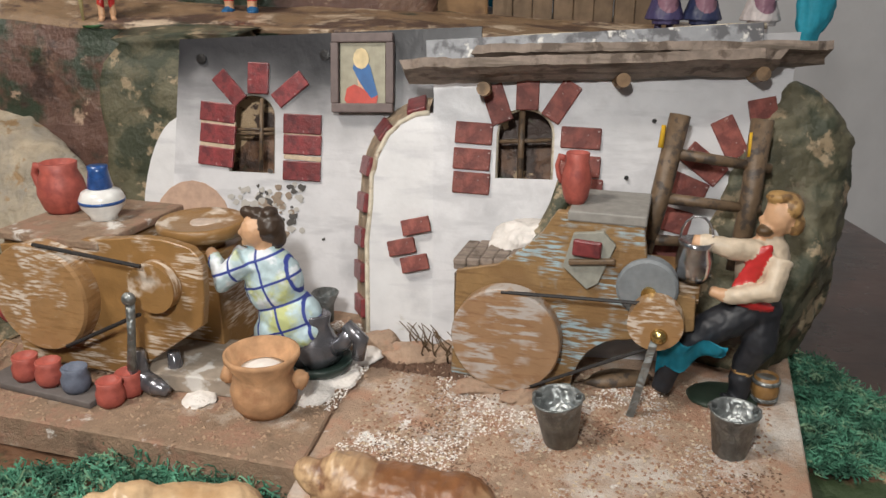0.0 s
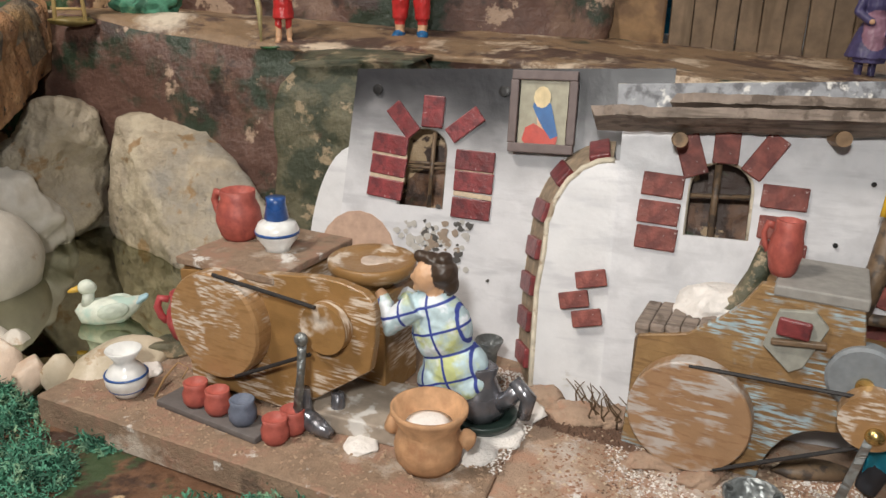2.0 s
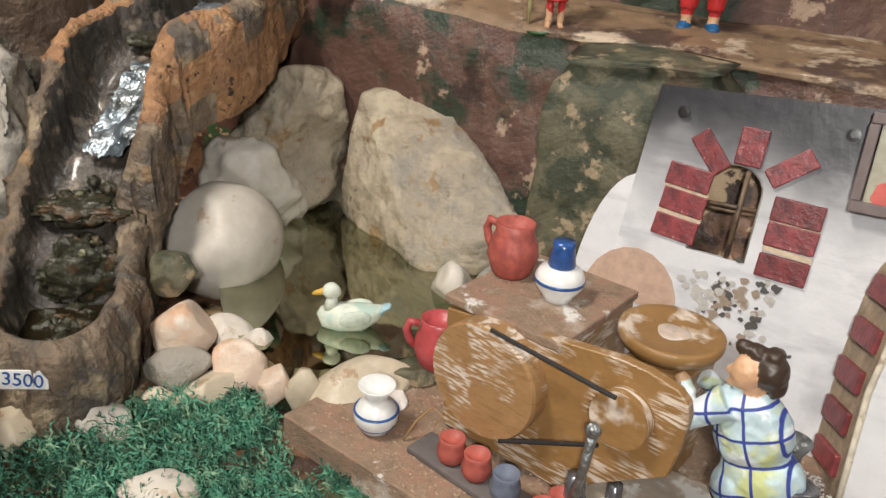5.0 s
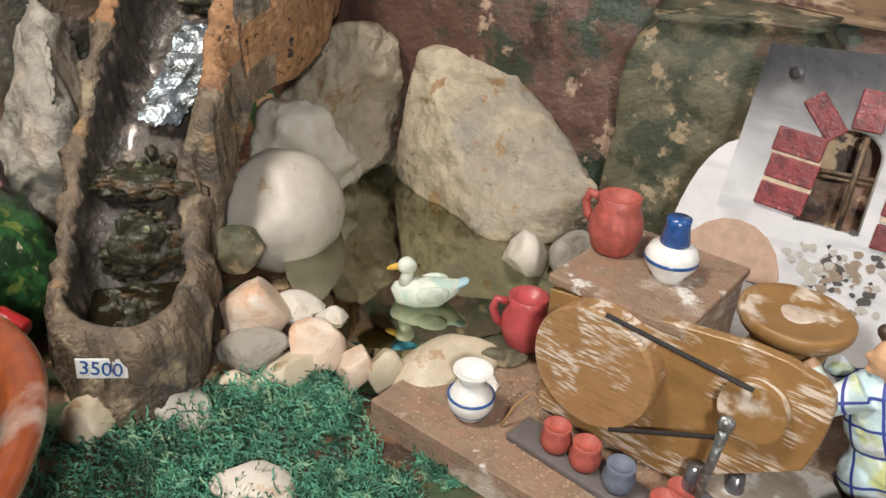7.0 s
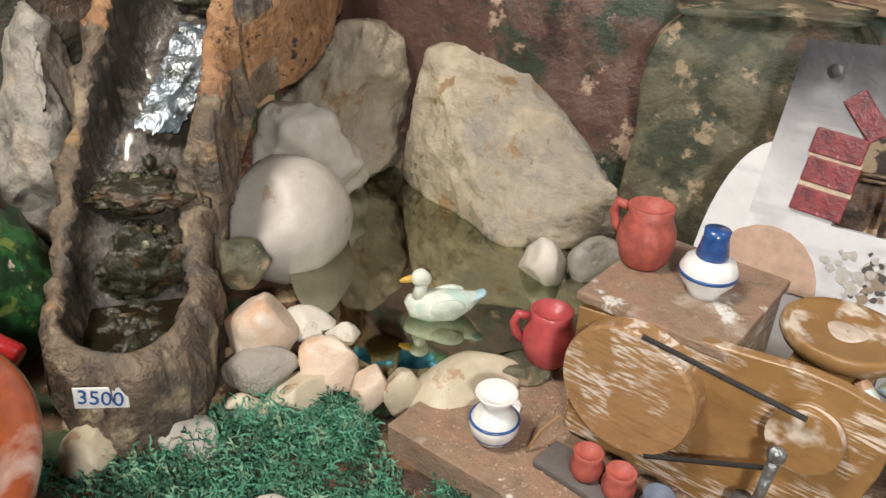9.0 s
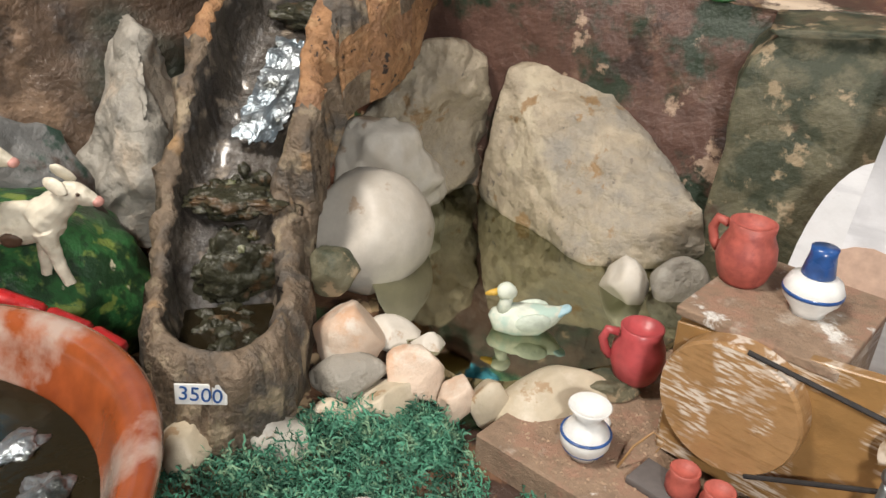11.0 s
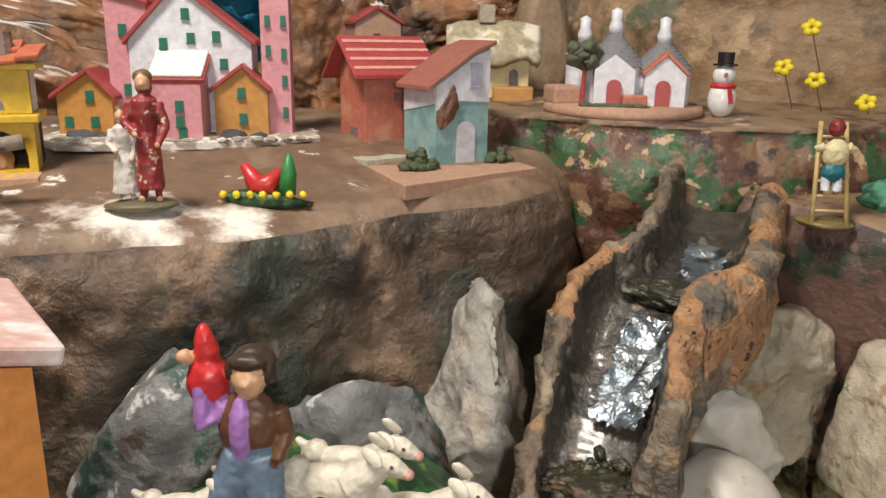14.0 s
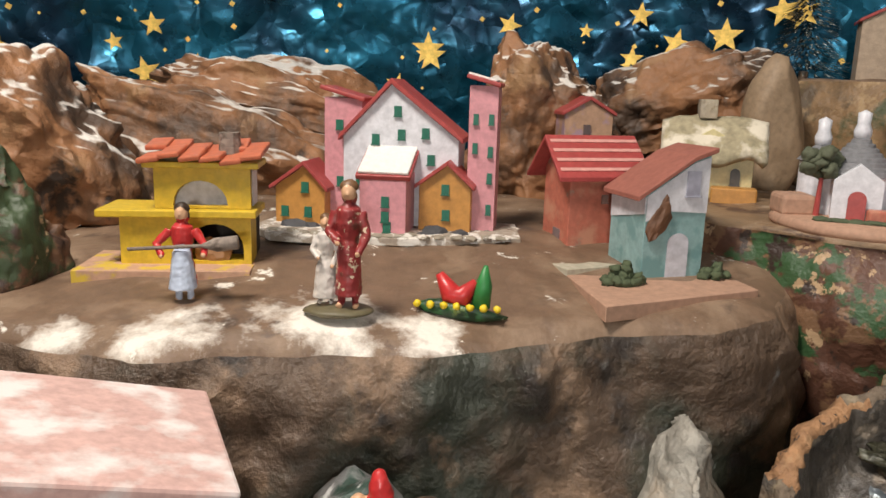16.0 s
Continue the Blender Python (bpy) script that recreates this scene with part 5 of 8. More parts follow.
# devotional picture
pic = holder("framed_picture", LF @ pose(-0.0205, -0.005, 0.1612, 0, -1.5, 0) @ Matrix.Diagonal((0.9, 1, 1.13, 1)), "small devotional picture of plain coloured shapes in dark frame", "picture")
part("panel", box((0, 0, 0), (0.035, 0.003, 0.038)), picture_ground, pic)
for c, s in (((0, -0.0015, 0.0207), (0.0475, 0.006, 0.0055)), ((0, -0.0015, -0.0207), (0.0475, 0.006, 0.0055)), ((-0.0213, -0.0015, 0), (0.006, 0.006, 0.036)), ((0.0213, -0.0015, 0), (0.006, 0.006, 0.036))):
    part("frame_bar", box(c, s, bevel=0.0007), picture_grey, pic)
for mt, pts in ((plain("halo_cream", (0.66, 0.53, 0.3)), [(0.0062 * math.cos(q) - 0.001, 0.0085 + 0.0062 * math.sin(q)) for q in [math.pi * k / 6 for k in range(12)]]),
                (plain("cobalt_paint", (0.03, 0.12, 0.32)), [(-0.0075, 0.003), (-0.005, 0.009), (0.001, 0.0105), (0.006, 0.004), (0.012, -0.013), (0.007, -0.015), (0.001, -0.009), (-0.003, -0.004)]),
                (plain("flesh_paint", (0.66, 0.43, 0.27)), [(-0.004, -0.002), (-0.001, 0.004), (0.003, -0.002), (0.005, -0.01), (-0.003, -0.01)]),
                (plain("vermilion_paint", (0.5, 0.07, 0.05)), [(-0.014, -0.016), (-0.012, -0.009), (-0.006, -0.0065), (0.002, -0.01), (0.012, -0.0135), (0.011, -0.018), (-0.012, -0.018)])):
    part("colour_patch", extrude(pts, 0.0006), mt, pic, m=pose(0, -0.0021 - 0.0004 * len(pts) / 12, 0))

# ---- potter's mill ----
MILL = holder("potters_mill", wm(0, 0, FLZ), "brown painted kick-wheel box with a belt drive, paint worn to white", "machine")
MM = pose(0, 0, -FLZ)
part("box", box((-0.158, -0.05, 0.034), (0.07, 0.078, 0.078), (0, 0, 0), 0.0015), mill_wood, MILL, m=MM)
part("top_board", box((-0.1575, -0.0525, 0.0765), (0.073, 0.082, 0.005), bevel=0.001), base_left, MILL, "dusty flat top board", m=MM)
pan = [(-0.19, -0.004), (-0.11, -0.004), (-0.0985, 0.0065), (-0.0585, 0.0360), (-0.0555, 0.0528), (-0.0546, 0.0702), (-0.0566, 0.0772), (-0.0617, 0.0818), (-0.0770, 0.0847), (-0.0915, 0.0849), (-0.13, 0.0795), (-0.1925, 0.0705)]
part("side_panel", extrude(pan, 0.006, 0.0006), mill_wood, MILL, m=MM @ pose(0, -0.0925, 0))
part("drive_wheel", lathe([(0.0, -0.0095), (0.0315, -0.0095), (0.0326, -0.0085), (0.0328, 0.0035), (0.0318, 0.0055), (0.0, 0.0055)], 64, 0.0003), wheel_mat, MILL, "flat wooden wheel with brushed brown paint", m=MM @ pose(-0.1575, -0.1, 0.0455, 90, 0, 0), smooth=False)
part("pulley", lathe([(0.0, -0.011), (0.0138, -0.011), (0.0146, -0.0095), (0.0146, 0.004), (0.0, 0.004)], 40), mill_wood, MILL, "small wooden pulley", m=MM @ pose(-0.0835, -0.0965, 0.0585, 90, 0, 0))
for a, b in (((-0.154, -0.1055, 0.0785), (-0.084, -0.1055, 0.0735)), ((-0.142, -0.1055, 0.0172), (-0.0885, -0.1055, 0.0448))):
    part("belt", tube([a, b], 0.0012, 8), belt_mat, MILL, "thin black rubber belt", m=MM)
part("crank_rod", tube([(-0.0893, -0.1105, 0.056), (-0.0905, -0.1115, 0.035), (-0.0925, -0.113, 0.014)], [0.0027, 0.0022, 0.0025], 10), metal_grey, MILL, "grey metal crank rod", m=MM, smooth=True)
part("crank_knob", add_ball(bmesh.new(), (-0.0893, -0.1115, 0.0562), (0.004, 0.0034, 0.004)), metal_grey, MILL, "round rod end", m=MM, smooth=True)
part("turntable", lathe([(0.0, -0.016), (0.012, -0.016), (0.015, -0.008), (0.0245, -0.006), (0.0268, -0.002), (0.0268, 0.002), (0.0255, 0.003), (0.022, 0.0016), (0.0, 0.001)], 48), mill_wood, MILL, "round potter's turntable with white clay dust", m=MM @ pose(-0.0887, -0.04, 0.0775), smooth=True)
part("clay_smear", lathe([(0.0, 0.0), (0.0105, 0.0), (0.007, 0.0007), (0.0, 0.0008)], 28, 0.0008), plain("thin_clay", (0.5, 0.4, 0.33), 0.7, spots=[((0.66, 0.6, 0.55), 0.5, 0.6, 1.2)]), MILL, "white clay smear", m=MM @ pose(-0.0877, -0.04, 0.0783), smooth=True)
part("rear_leg", box((-0.088, -0.035, 0.03), (0.034, 0.04, 0.068), bevel=0.001), mill_wood, MILL, m=MM)
part("foot_board", box((-0.072, -0.072, -0.0005), (0.062, 0.05, 0.011), (0, 0, 6), 0.001), plain("grey_worn_board", (0.3, 0.25, 0.2), 0.7, spots=[((0.55, 0.53, 0.5), 0.52, 0.6, 1.2)]), MILL, m=MM)

# metal boot beside the rod
def boot(name, m, label, s=1.0):
    bm = bmesh.new()
    add_tube(bm, [(0, 0, 0.024 * s), (0, 0, 0.012 * s), (0.002 * s, 0, 0.006 * s), (0.012 * s, -0.003 * s, 0.005 * s), (0.022 * s, -0.005 * s, 0.004 * s)], [0.0045 * s, 0.0055 * s, 0.0062 * s, 0.0056 * s, 0.003 * s], 12)
    return single(name, bm, pewter, label, "boot", m)


boot("metal_boot", wm(-0.098, -0.101, FLZ + 0.001), "dark shiny pewter boot standing on the floor")
boot("metal_shoe", wm(-0.083, -0.088, FLZ + 0.001, 0, 0, 20), "dark shiny pewter shoe lying on the floor", 0.8)

# ---- pottery ----
def lathe_thing(name, prof, mt, label, cat, m, group="", extra=()):
    e = holder(name, m, label, cat, group)
    part("body", lathe(prof, 40), mt, e, smooth=True)
    for nm, bm, mt2, lb in extra:
        part(nm, bm, mt2, e, lb, smooth=True)
    return e


def jug(name, m, s, label, mt=None, ang=180):
    prof = [(0.0, 0.0), (0.0095, 0.0), (0.0125, 0.004), (0.0155, 0.014), (0.0145, 0.022), (0.0115, 0.029), (0.012, 0.0345), (0.0108, 0.035), (0.0098, 0.03), (0.0, 0.028)]
    prof = [(r * s, h * s) for r, h in prof]
    a = radians(ang)
    pts = [(0.0125, 0.03), (0.0185, 0.031), (0.0205, 0.025), (0.0185, 0.018), (0.015, 0.014)]
    hd = tube([(r * s * math.cos(a), r * s * math.sin(a), h * s) for r, h in pts], 0.0026 * s, 10)
    return lathe_thing(name, prof, mt or red_clay, label, "jug", m, "", [("handle", hd, mt or red_clay, "")])


jug("clay_jug", wm(-0.184, -0.047, 0.078) @ Matrix.Diagonal((0.92, 0.92, 0.92, 1)), 1.02, "red clay jug with one handle on the mill's top")
lathe_thing("glazed_bottle", [(0.0, 0.0), (0.009, 0.0), (0.009, 0.003), (0.0145, 0.01), (0.0152, 0.015), (0.013, 0.0195), (0.0075, 0.022), (0.0, 0.0225)], white_glaze, "white glazed bottle with blue neck and band on the mill", "bottle", wm(-0.149, -0.053, 0.078) @ Matrix.Diagonal((0.88, 0.88, 0.94, 1)), "",
    [("band", lathe([(0.0148, 0.0122), (0.01545, 0.0125), (0.0155, 0.0142), (0.0148, 0.0145)], 40), blue_glaze, "dark blue painted band"),
     ("neck", lathe([(0.0078, 0.0215), (0.0085, 0.0225), (0.0066, 0.033), (0.0068, 0.0365), (0.0, 0.0365)], 32), blue_glaze, "cobalt blue neck")])
lathe_thing("white_vase", [(0.0, 0.0), (0.0095, 0.0), (0.011, 0.003), (0.0155, 0.01), (0.016, 0.016), (0.012, 0.0225), (0.0078, 0.026), (0.008, 0.029), (0.0135, 0.037), (0.0128, 0.0375), (0.007, 0.031), (0.0, 0.03)], white_glaze, "white glazed vase with thin blue rings and a flared rim", "vase", wm(-0.2144, -0.1219, FLZ) @ Matrix.Diagonal((0.8, 0.8, 0.82, 1)), "",
    [("band", lathe([(0.0162, 0.0168), (0.0163, 0.0172), (0.0157, 0.0184), (0.0155, 0.018)], 40), blue_glaze, "thin blue ring"), ("band", lathe([(0.013, 0.0056), (0.0134, 0.0058), (0.0138, 0.0064), (0.0134, 0.0064)], 40), blue_glaze, "thin blue ring")])
jug("red_jug", pose(-0.272, 0.5085, 0.031), 1.0, "shiny coral-red jug standing by the pool", plain("coral_glaze", (0.42, 0.07, 0.075), 0.35), 200)
CUP = [(0.0, 0.0), (0.0062, 0.0), (0.0078, 0.003), (0.008, 0.008), (0.0066, 0.0115), (0.0072, 0.0145), (0.0064, 0.015), (0.0052, 0.012), (0.0, 0.0115)]
single("dry_stem", tube([(-0.196, -0.119, FLZ + 0.001), (-0.193, -0.112, FLZ + 0.012), (-0.187, -0.106, FLZ + 0.021), (-0.181, -0.104, FLZ + 0.018), (-0.183, -0.108, FLZ + 0.012)], [0.0007, 0.0007, 0.0006, 0.0005, 0.0004], 6), plain("straw_stem", (0.34, 0.2, 0.09)), "thin curled dry stem beside the mill", "stem", WM)
tray = single("cup_tray", box((0, 0, 0), (0.078, 0.02, 0.004), bevel=0.0006), plain("grey_slate", (0.12, 0.105, 0.1), 0.7), "narrow grey wooden tray carrying small cups", "tray", wm(-0.149, -0.1165, FLZ + 0.002, 0, 0, -3))
for u, v, zz, mt, lb in ((-0.1645, -0.1155, 0.004, red_clay, "small dark red clay cup on the tray"), (-0.147, -0.1165, 0.004, red_clay, "small dark red clay cup on the tray"), (-0.1275, -0.118, 0.004, grey_clay, "small blue-grey clay cup on the tray"), (-0.1035, -0.1195, 0.0, red_clay, "small red clay cup on the floor"), (-0.1005, -0.1075, 0.0, red_clay, "small bright red clay cup on the floor")):
    lathe_thing("cup", CUP, mt, lb, "cup", wm(u, v, FLZ + zz), "small cups")
bw = lathe_thing("terracotta_pot", [(0.0, 0.0), (0.013, 0.0), (0.0175, 0.006), (0.0185, 0.014), (0.0165, 0.021), (0.016, 0.025), (0.0205, 0.033), (0.0205, 0.0355), (0.019, 0.0358), (0.015, 0.026), (0.0, 0.024)], terracotta, "pale terracotta pot with two lug handles and white flour", "pot", wm(-0.0185, -0.0985, FLZ), "",
    [("flour", lathe([(0.0, 0.0255), (0.013, 0.0255), (0.007, 0.0275), (0.0, 0.028)], 24), snow_mat, "white flour"), ("lug", rock((-0.0215, 0.0, 0.019), (0.0045, 0.006, 0.006), (0, 0, 0), 7, 0.2, 4, 3), terracotta, ""), ("lug", rock((0.0215, 0.002, 0.021), (0.0045, 0.006, 0.006), (0, 0, 0), 8, 0.2, 4, 3), terracotta, "")])
# flour heaps
for u, v, s, k in ((0.0, -0.055, 0.02, 1), (0.008, -0.025, 0.014, 2), (-0.003, -0.075, 0.016, 3), (-0.06, -0.1, 0.012, 4), (-0.228, -0.095, 0.013, 5)):
    single("flour_heap", rock((0, 0, 0), (s, s * 0.8, 0.003), (0, 0, 30 * k), 300 + k, 0.5, 3, 3), snow_mat, "loose heap of white flour on the board", "flour", wm(u, v, FLZ + 0.0005), "flour heaps")


# ---- figurines: each one plain mesh ----
def figure(name, m, blobs, limbs, label, mats):
    """A painted statuette: balls (centre, half sizes, turn, paint) and limbs (points, radii, paint) fused into one skin and painted by the nearest form."""
    bm = bmesh.new()
    for c, s, rot, mi in blobs:
        add_ball(bm, c, s, rot, 3)
    for pts, rad, mi in limbs:
        add_tube(bm, pts, rad, 14)
    bmesh.ops.recalc_face_normals(bm, faces=bm.faces[:])
    raw = bpy.data.meshes.new("raw")
    bm.to_mesh(raw)
    bm.free()
    co = np.empty(len(raw.vertices) * 3)
    raw.vertices.foreach_get("co", co)
    co = co.reshape(-1, 3)
    tmp = bpy.data.objects.new("raw", raw)
    scene.collection.objects.link(tmp)
    md = tmp.modifiers.new("skin", "REMESH")
    md.mode, md.voxel_size = "VOXEL", float(np.ptp(co, axis=0).max()) / 115
    sm = tmp.modifiers.new("soften", "SMOOTH")
    sm.factor, sm.iterations = 0.5, 3
    me = bpy.data.meshes.new_from_object(tmp.evaluated_get(bpy.context.evaluated_depsgraph_get()))
    bpy.data.objects.remove(tmp)
    bpy.data.meshes.remove(raw)
    me.name = name
    me.materials.clear()
    for mt in mats:
        me.materials.append(mt)
    cen = np.empty(len(me.polygons) * 3)
    me.polygons.foreach_get("center", cen)
    cen = cen.reshape(-1, 3)
    best, paint = np.full(len(cen), 1e9), np.zeros(len(cen), dtype=np.int32)

    def claim(d, mi):
        won = d < best
        best[won], paint[won] = d[won], mi

    for c, s, rot, mi in blobs:
        r3 = np.array(pose(0, 0, 0, *rot).to_3x3())
        q = (cen - np.array(c)) @ r3 / np.array(s)
        k = np.linalg.norm(q, axis=1) + 1e-9
        claim(k * (k - 1) / (np.linalg.norm(q / np.array(s), axis=1) + 1e-9), mi)
    for pts, rad, mi in limbs:
        rad = rad if isinstance(rad, (list, tuple)) else [rad] * len(pts)
        for p, q, ra, rb in zip(pts, pts[1:], rad, rad[1:]):
            p, q = np.array(p), np.array(q)
            f = np.clip((cen - p) @ (q - p) / max(1e-12, (q - p) @ (q - p)), 0, 1)
            claim(np.linalg.norm(cen - p - f[:, None] * (q - p), axis=1) - ra - (rb - ra) * f, mi)
    me.polygons.foreach_set("material_index", paint)
    me.polygons.foreach_set("use_smooth", np.ones(len(cen), dtype=bool))
    normals = [n.vector.copy() for n in me.vertex_normals]
    spots = [v.co.copy() for v in me.vertices]
    moved = [p + n * (0.0005 * noise.noise(p * 150) + 0.0003 * noise.noise(p * 330) - 0.0005 * abs(noise.noise(p * 210 + Vector((5, 0, 0))))) for p, n in zip(spots, normals)]
    me.vertices.foreach_set("co", np.array(moved).ravel())
    me.update()
    ob = new(name, me)
    ob.matrix_world = m
    return tagged(ob, label, "figurine", "nativity figurines")


figure("potter_figurine", wm(-0.04, -0.048, FLZ, 0, 0, 0),
    [((-0.006, -0.004, 0.0865), (0.0078, 0.0073, 0.0095), (0, 12, 0), 1), ((0.0025, 0.0, 0.089), (0.0092, 0.0088, 0.0095), (0, -10, 0), 2), ((0.0075, 0.001, 0.0825), (0.0045, 0.006, 0.006), (0, 0, 0), 2), ((-0.004, -0.001, 0.0965), (0.0055, 0.006, 0.004), (0, 14, 0), 2), ((0.003, 0.0, 0.0975), (0.005, 0.006, 0.004), (0, -10, 0), 2), ((-0.0105, -0.002, 0.0975), (0.004, 0.004, 0.0038), (0, 0, 0), 2), ((-0.0138, -0.006, 0.0858), (0.0018, 0.0016, 0.002), (0, 0, 0), 1), ((-0.0105, -0.005, 0.0795), (0.003, 0.003, 0.0025), (0, 0, 0), 1),
     ((0.0, 0.0, 0.067), (0.0175, 0.0125, 0.0105), (0, 10, 0), 0), ((0.003, 0.0, 0.054), (0.0185, 0.0145, 0.021), (0, 14, 0), 0), ((0.0115, 0.002, 0.032), (0.0205, 0.0165, 0.019), (0, 8, 0), 0), ((0.022, 0.001, 0.025), (0.012, 0.014, 0.011), (0, 0, 0), 0), ((0.002, -0.002, 0.024), (0.012, 0.014, 0.012), (0, 0, 0), 0), ((0.014, 0.004, 0.008), (0.026, 0.019, 0.009), (0, 0, 0), 3)],
    [([(-0.01, -0.008, 0.07), (-0.024, -0.014, 0.057), (-0.03, -0.008, 0.067)], [0.0088, 0.0078, 0.0056], 0), ([(0.0, 0.012, 0.068), (-0.018, 0.014, 0.058), (-0.028, 0.008, 0.068)], [0.008, 0.007, 0.005], 0), ([(-0.03, -0.008, 0.067), (-0.036, -0.006, 0.073)], [0.0044, 0.0032], 1), ([(-0.003, -0.001, 0.072), (-0.002, -0.001, 0.08)], [0.0062, 0.0052], 1),
     ([(-0.014, -0.012, 0.005), (0.0, -0.014, 0.006), (0.018, -0.01, 0.006)], [0.0042, 0.0058, 0.005], 3)],
    "painted statuette of a potter in a blue plaid smock", [plaid_mat, skin, hair_mat, black_paint])
# pewter vessel and dark basin behind the potter
lathe_thing("dark_basin", [(0.0, 0.0), (0.014, 0.0), (0.019, 0.006), (0.02, 0.0095), (0.0185, 0.0098), (0.016, 0.006), (0.0, 0.005)], plain("dark_green_glaze", (0.02, 0.035, 0.03), 0.3), "low dark green basin on the floor", "basin", wm(-0.008, -0.05, FLZ))
vs = holder("pewter_ewer", wm(-0.012, -0.046, FLZ + 0.006), "crumpled shiny pewter ewer in the basin", "jug")
part("body", lathe([(0.0, 0.0), (0.014, 0.0), (0.015, 0.006), (0.011, 0.016), (0.0075, 0.024), (0.009, 0.03), (0.008, 0.031), (0.0, 0.028)], 30, 0.0008), pewter, vs, smooth=True)
part("spout", tube([(0.01, 0, 0.008), (0.018, 0, 0.014), (0.024, 0, 0.023)], [0.006, 0.005, 0.0045], 10), pewter, vs, smooth=True)
part("handle", tube([(0.02, 0.0, 0.026), (0.03, -0.002, 0.018), (0.028, -0.003, 0.006)], [0.004, 0.005, 0.004], 10), pewter, vs, smooth=True)
lathe_thing("small_bowl", [(0.0, 0.0), (0.005, 0.0), (0.0055, 0.012), (0.009, 0.02), (0.0085, 0.0205), (0.004, 0.013), (0.0, 0.012)], metal_grey, "small grey metal goblet beside the wall", "cup", wm(-0.025, -0.005, FLZ + 0.012))

# ---- knife grinder's mill ----
G = holder("grinders_mill", wm(0, 0, FRZ), "grinder's stand of brown boards over blue paint with belts", "machine")
GM = pose(0, 0, -FRZ)
cur = [(0.0693, 0.0598), (0.0940, 0.0661), (0.1098, 0.0781), (0.1189, 0.0883), (0.1260, 0.1007)]
panel = [(0.0665, -0.008), (0.139, -0.009)] + [(0.139 + 0.03 * (1 - math.cos(a)), -0.009 + 0.038 * math.sin(a)) for a in [math.pi / 2 * k / 8 for k in range(1, 9)]] + [(0.2040, 0.0395), (0.2031, 0.0587), (0.1877, 0.0607), (0.1763, 0.0756), (0.1726, 0.0969)] + cur[::-1]
part("front_panel", extrude(panel, 0.006, 0.0006), mill_blue, G, m=GM @ pose(0, -0.024, 0))
part("side_board", box((0.069, -0.005, 0.024), (0.004, 0.03, 0.064)), wood_dark, G, m=GM)
part("back_block", box((0.15, 0.008, 0.072), (0.046, 0.055, 0.045), bevel=0.001), mill_blue, G, m=GM)
part("lower_block", box((0.1, 0.0, 0.02), (0.06, 0.03, 0.055), bevel=0.001), mill_blue, G, m=GM)
part("arm_block", box((0.185, -0.006, 0.062), (0.04, 0.02, 0.02), bevel=0.001), mill_wood, G, m=GM)
part("chimney_slab", box((0.153, 0.0, 0.099), (0.042, 0.05, 0.006), (0, 0, 0), 0.001), plain("grey_slab", (0.27, 0.26, 0.24), 0.7), G, "grey stone slab", m=GM)
for k in range(5):
    f = k / 4
    part("coping_stone", box((0.0705 + 0.008 * k, -0.004, 0.0625 + 0.001 * k), (0.0078, 0.036, 0.007), (0, -3, 0), 0.0012), plank_mat, G, m=GM)
part("curved_wall", tube([(0.1, 0.004, 0.0645), (0.108, 0.006, 0.071), (0.1165, 0.008, 0.08), (0.122, 0.01, 0.094), (0.125, 0.012, 0.108)], [0.006, 0.0065, 0.006, 0.0055, 0.005], 10), camo_pillar, G, "rough curved stone edge", m=GM, smooth=True)
part("lime_heap", rock((0.1, 0.012, 0.069), (0.024, 0.02, 0.013), (0, -18, 0), 402, 0.5, 5, 4), snow_mat, G, "white lime in the hollow", m=GM, smooth=True)
part("drive_wheel", lathe([(0.0, -0.006), (0.0308, -0.006), (0.0318, -0.005), (0.0318, 0.0045), (0.031, 0.0055), (0.0, 0.0055)], 56), wheel_grey, G, "flat wooden wheel, brown paint rubbed grey", m=GM @ pose(0.1018, -0.0315, 0.0245, 90, 0, 0), smooth=False)
part("grindstone", lathe([(0.0, -0.005), (0.0135, -0.005), (0.0165, -0.0035), (0.0165, 0.0045), (0.015, 0.006), (0.0, 0.006)], 44), plain("grey_grindstone", (0.2, 0.22, 0.235), 0.6), G, "blue-grey round grindstone", m=GM @ pose(0.1772, -0.022, 0.0625, 90, 0, 0), smooth=False)
part("pulley", lathe([(0.0, -0.006), (0.0135, -0.006), (0.0145, -0.005), (0.0145, 0.006), (0.0, 0.006)], 40), wheel_mat, G, "small wooden pulley", m=GM @ pose(0.1835, -0.0345, 0.0475, 90, 0, 0), smooth=False)
part("axle_bolt", lathe([(0.0, -0.001), (0.0045, -0.001), (0.0045, 0.001), (0.003, 0.003), (0.0, 0.0038)], 24), brass, G, "brass axle bolt", m=GM @ pose(0.186, -0.0405, 0.0415, 90, 0, 0), smooth=True)
part("axle", tube([(0.1785, -0.03, 0.06), (0.1785, -0.024, 0.06)], 0.0042, 16), brass, G, "dark metal axle", m=GM)
for a, b in (((0.099, -0.0365, 0.0545), (0.182, -0.0365, 0.058)), ((0.118, -0.0365, -0.002), (0.184, -0.0365, 0.0335))):
    part("belt", tube([a, b], 0.0011, 8), belt_mat, G, "thin black rubber belt", m=GM)
part("crank_rod", box((0.1795, -0.0405, 0.0145), (0.0042, 0.0016, 0.055), (0, 10.5, 0), 0.0003), metal_grey, G, "flat grey metal rod", m=GM)
part("wall_niche", extrude([(0.131, 0.07), (0.145, 0.058), (0.151, 0.062), (0.159, 0.085), (0.152, 0.092), (0.136, 0.09)], 0.003, 0.0004), plain("grey_putty", (0.3, 0.3, 0.26), 0.6), G, "grey putty patch", m=GM @ pose(0, -0.027, 0))
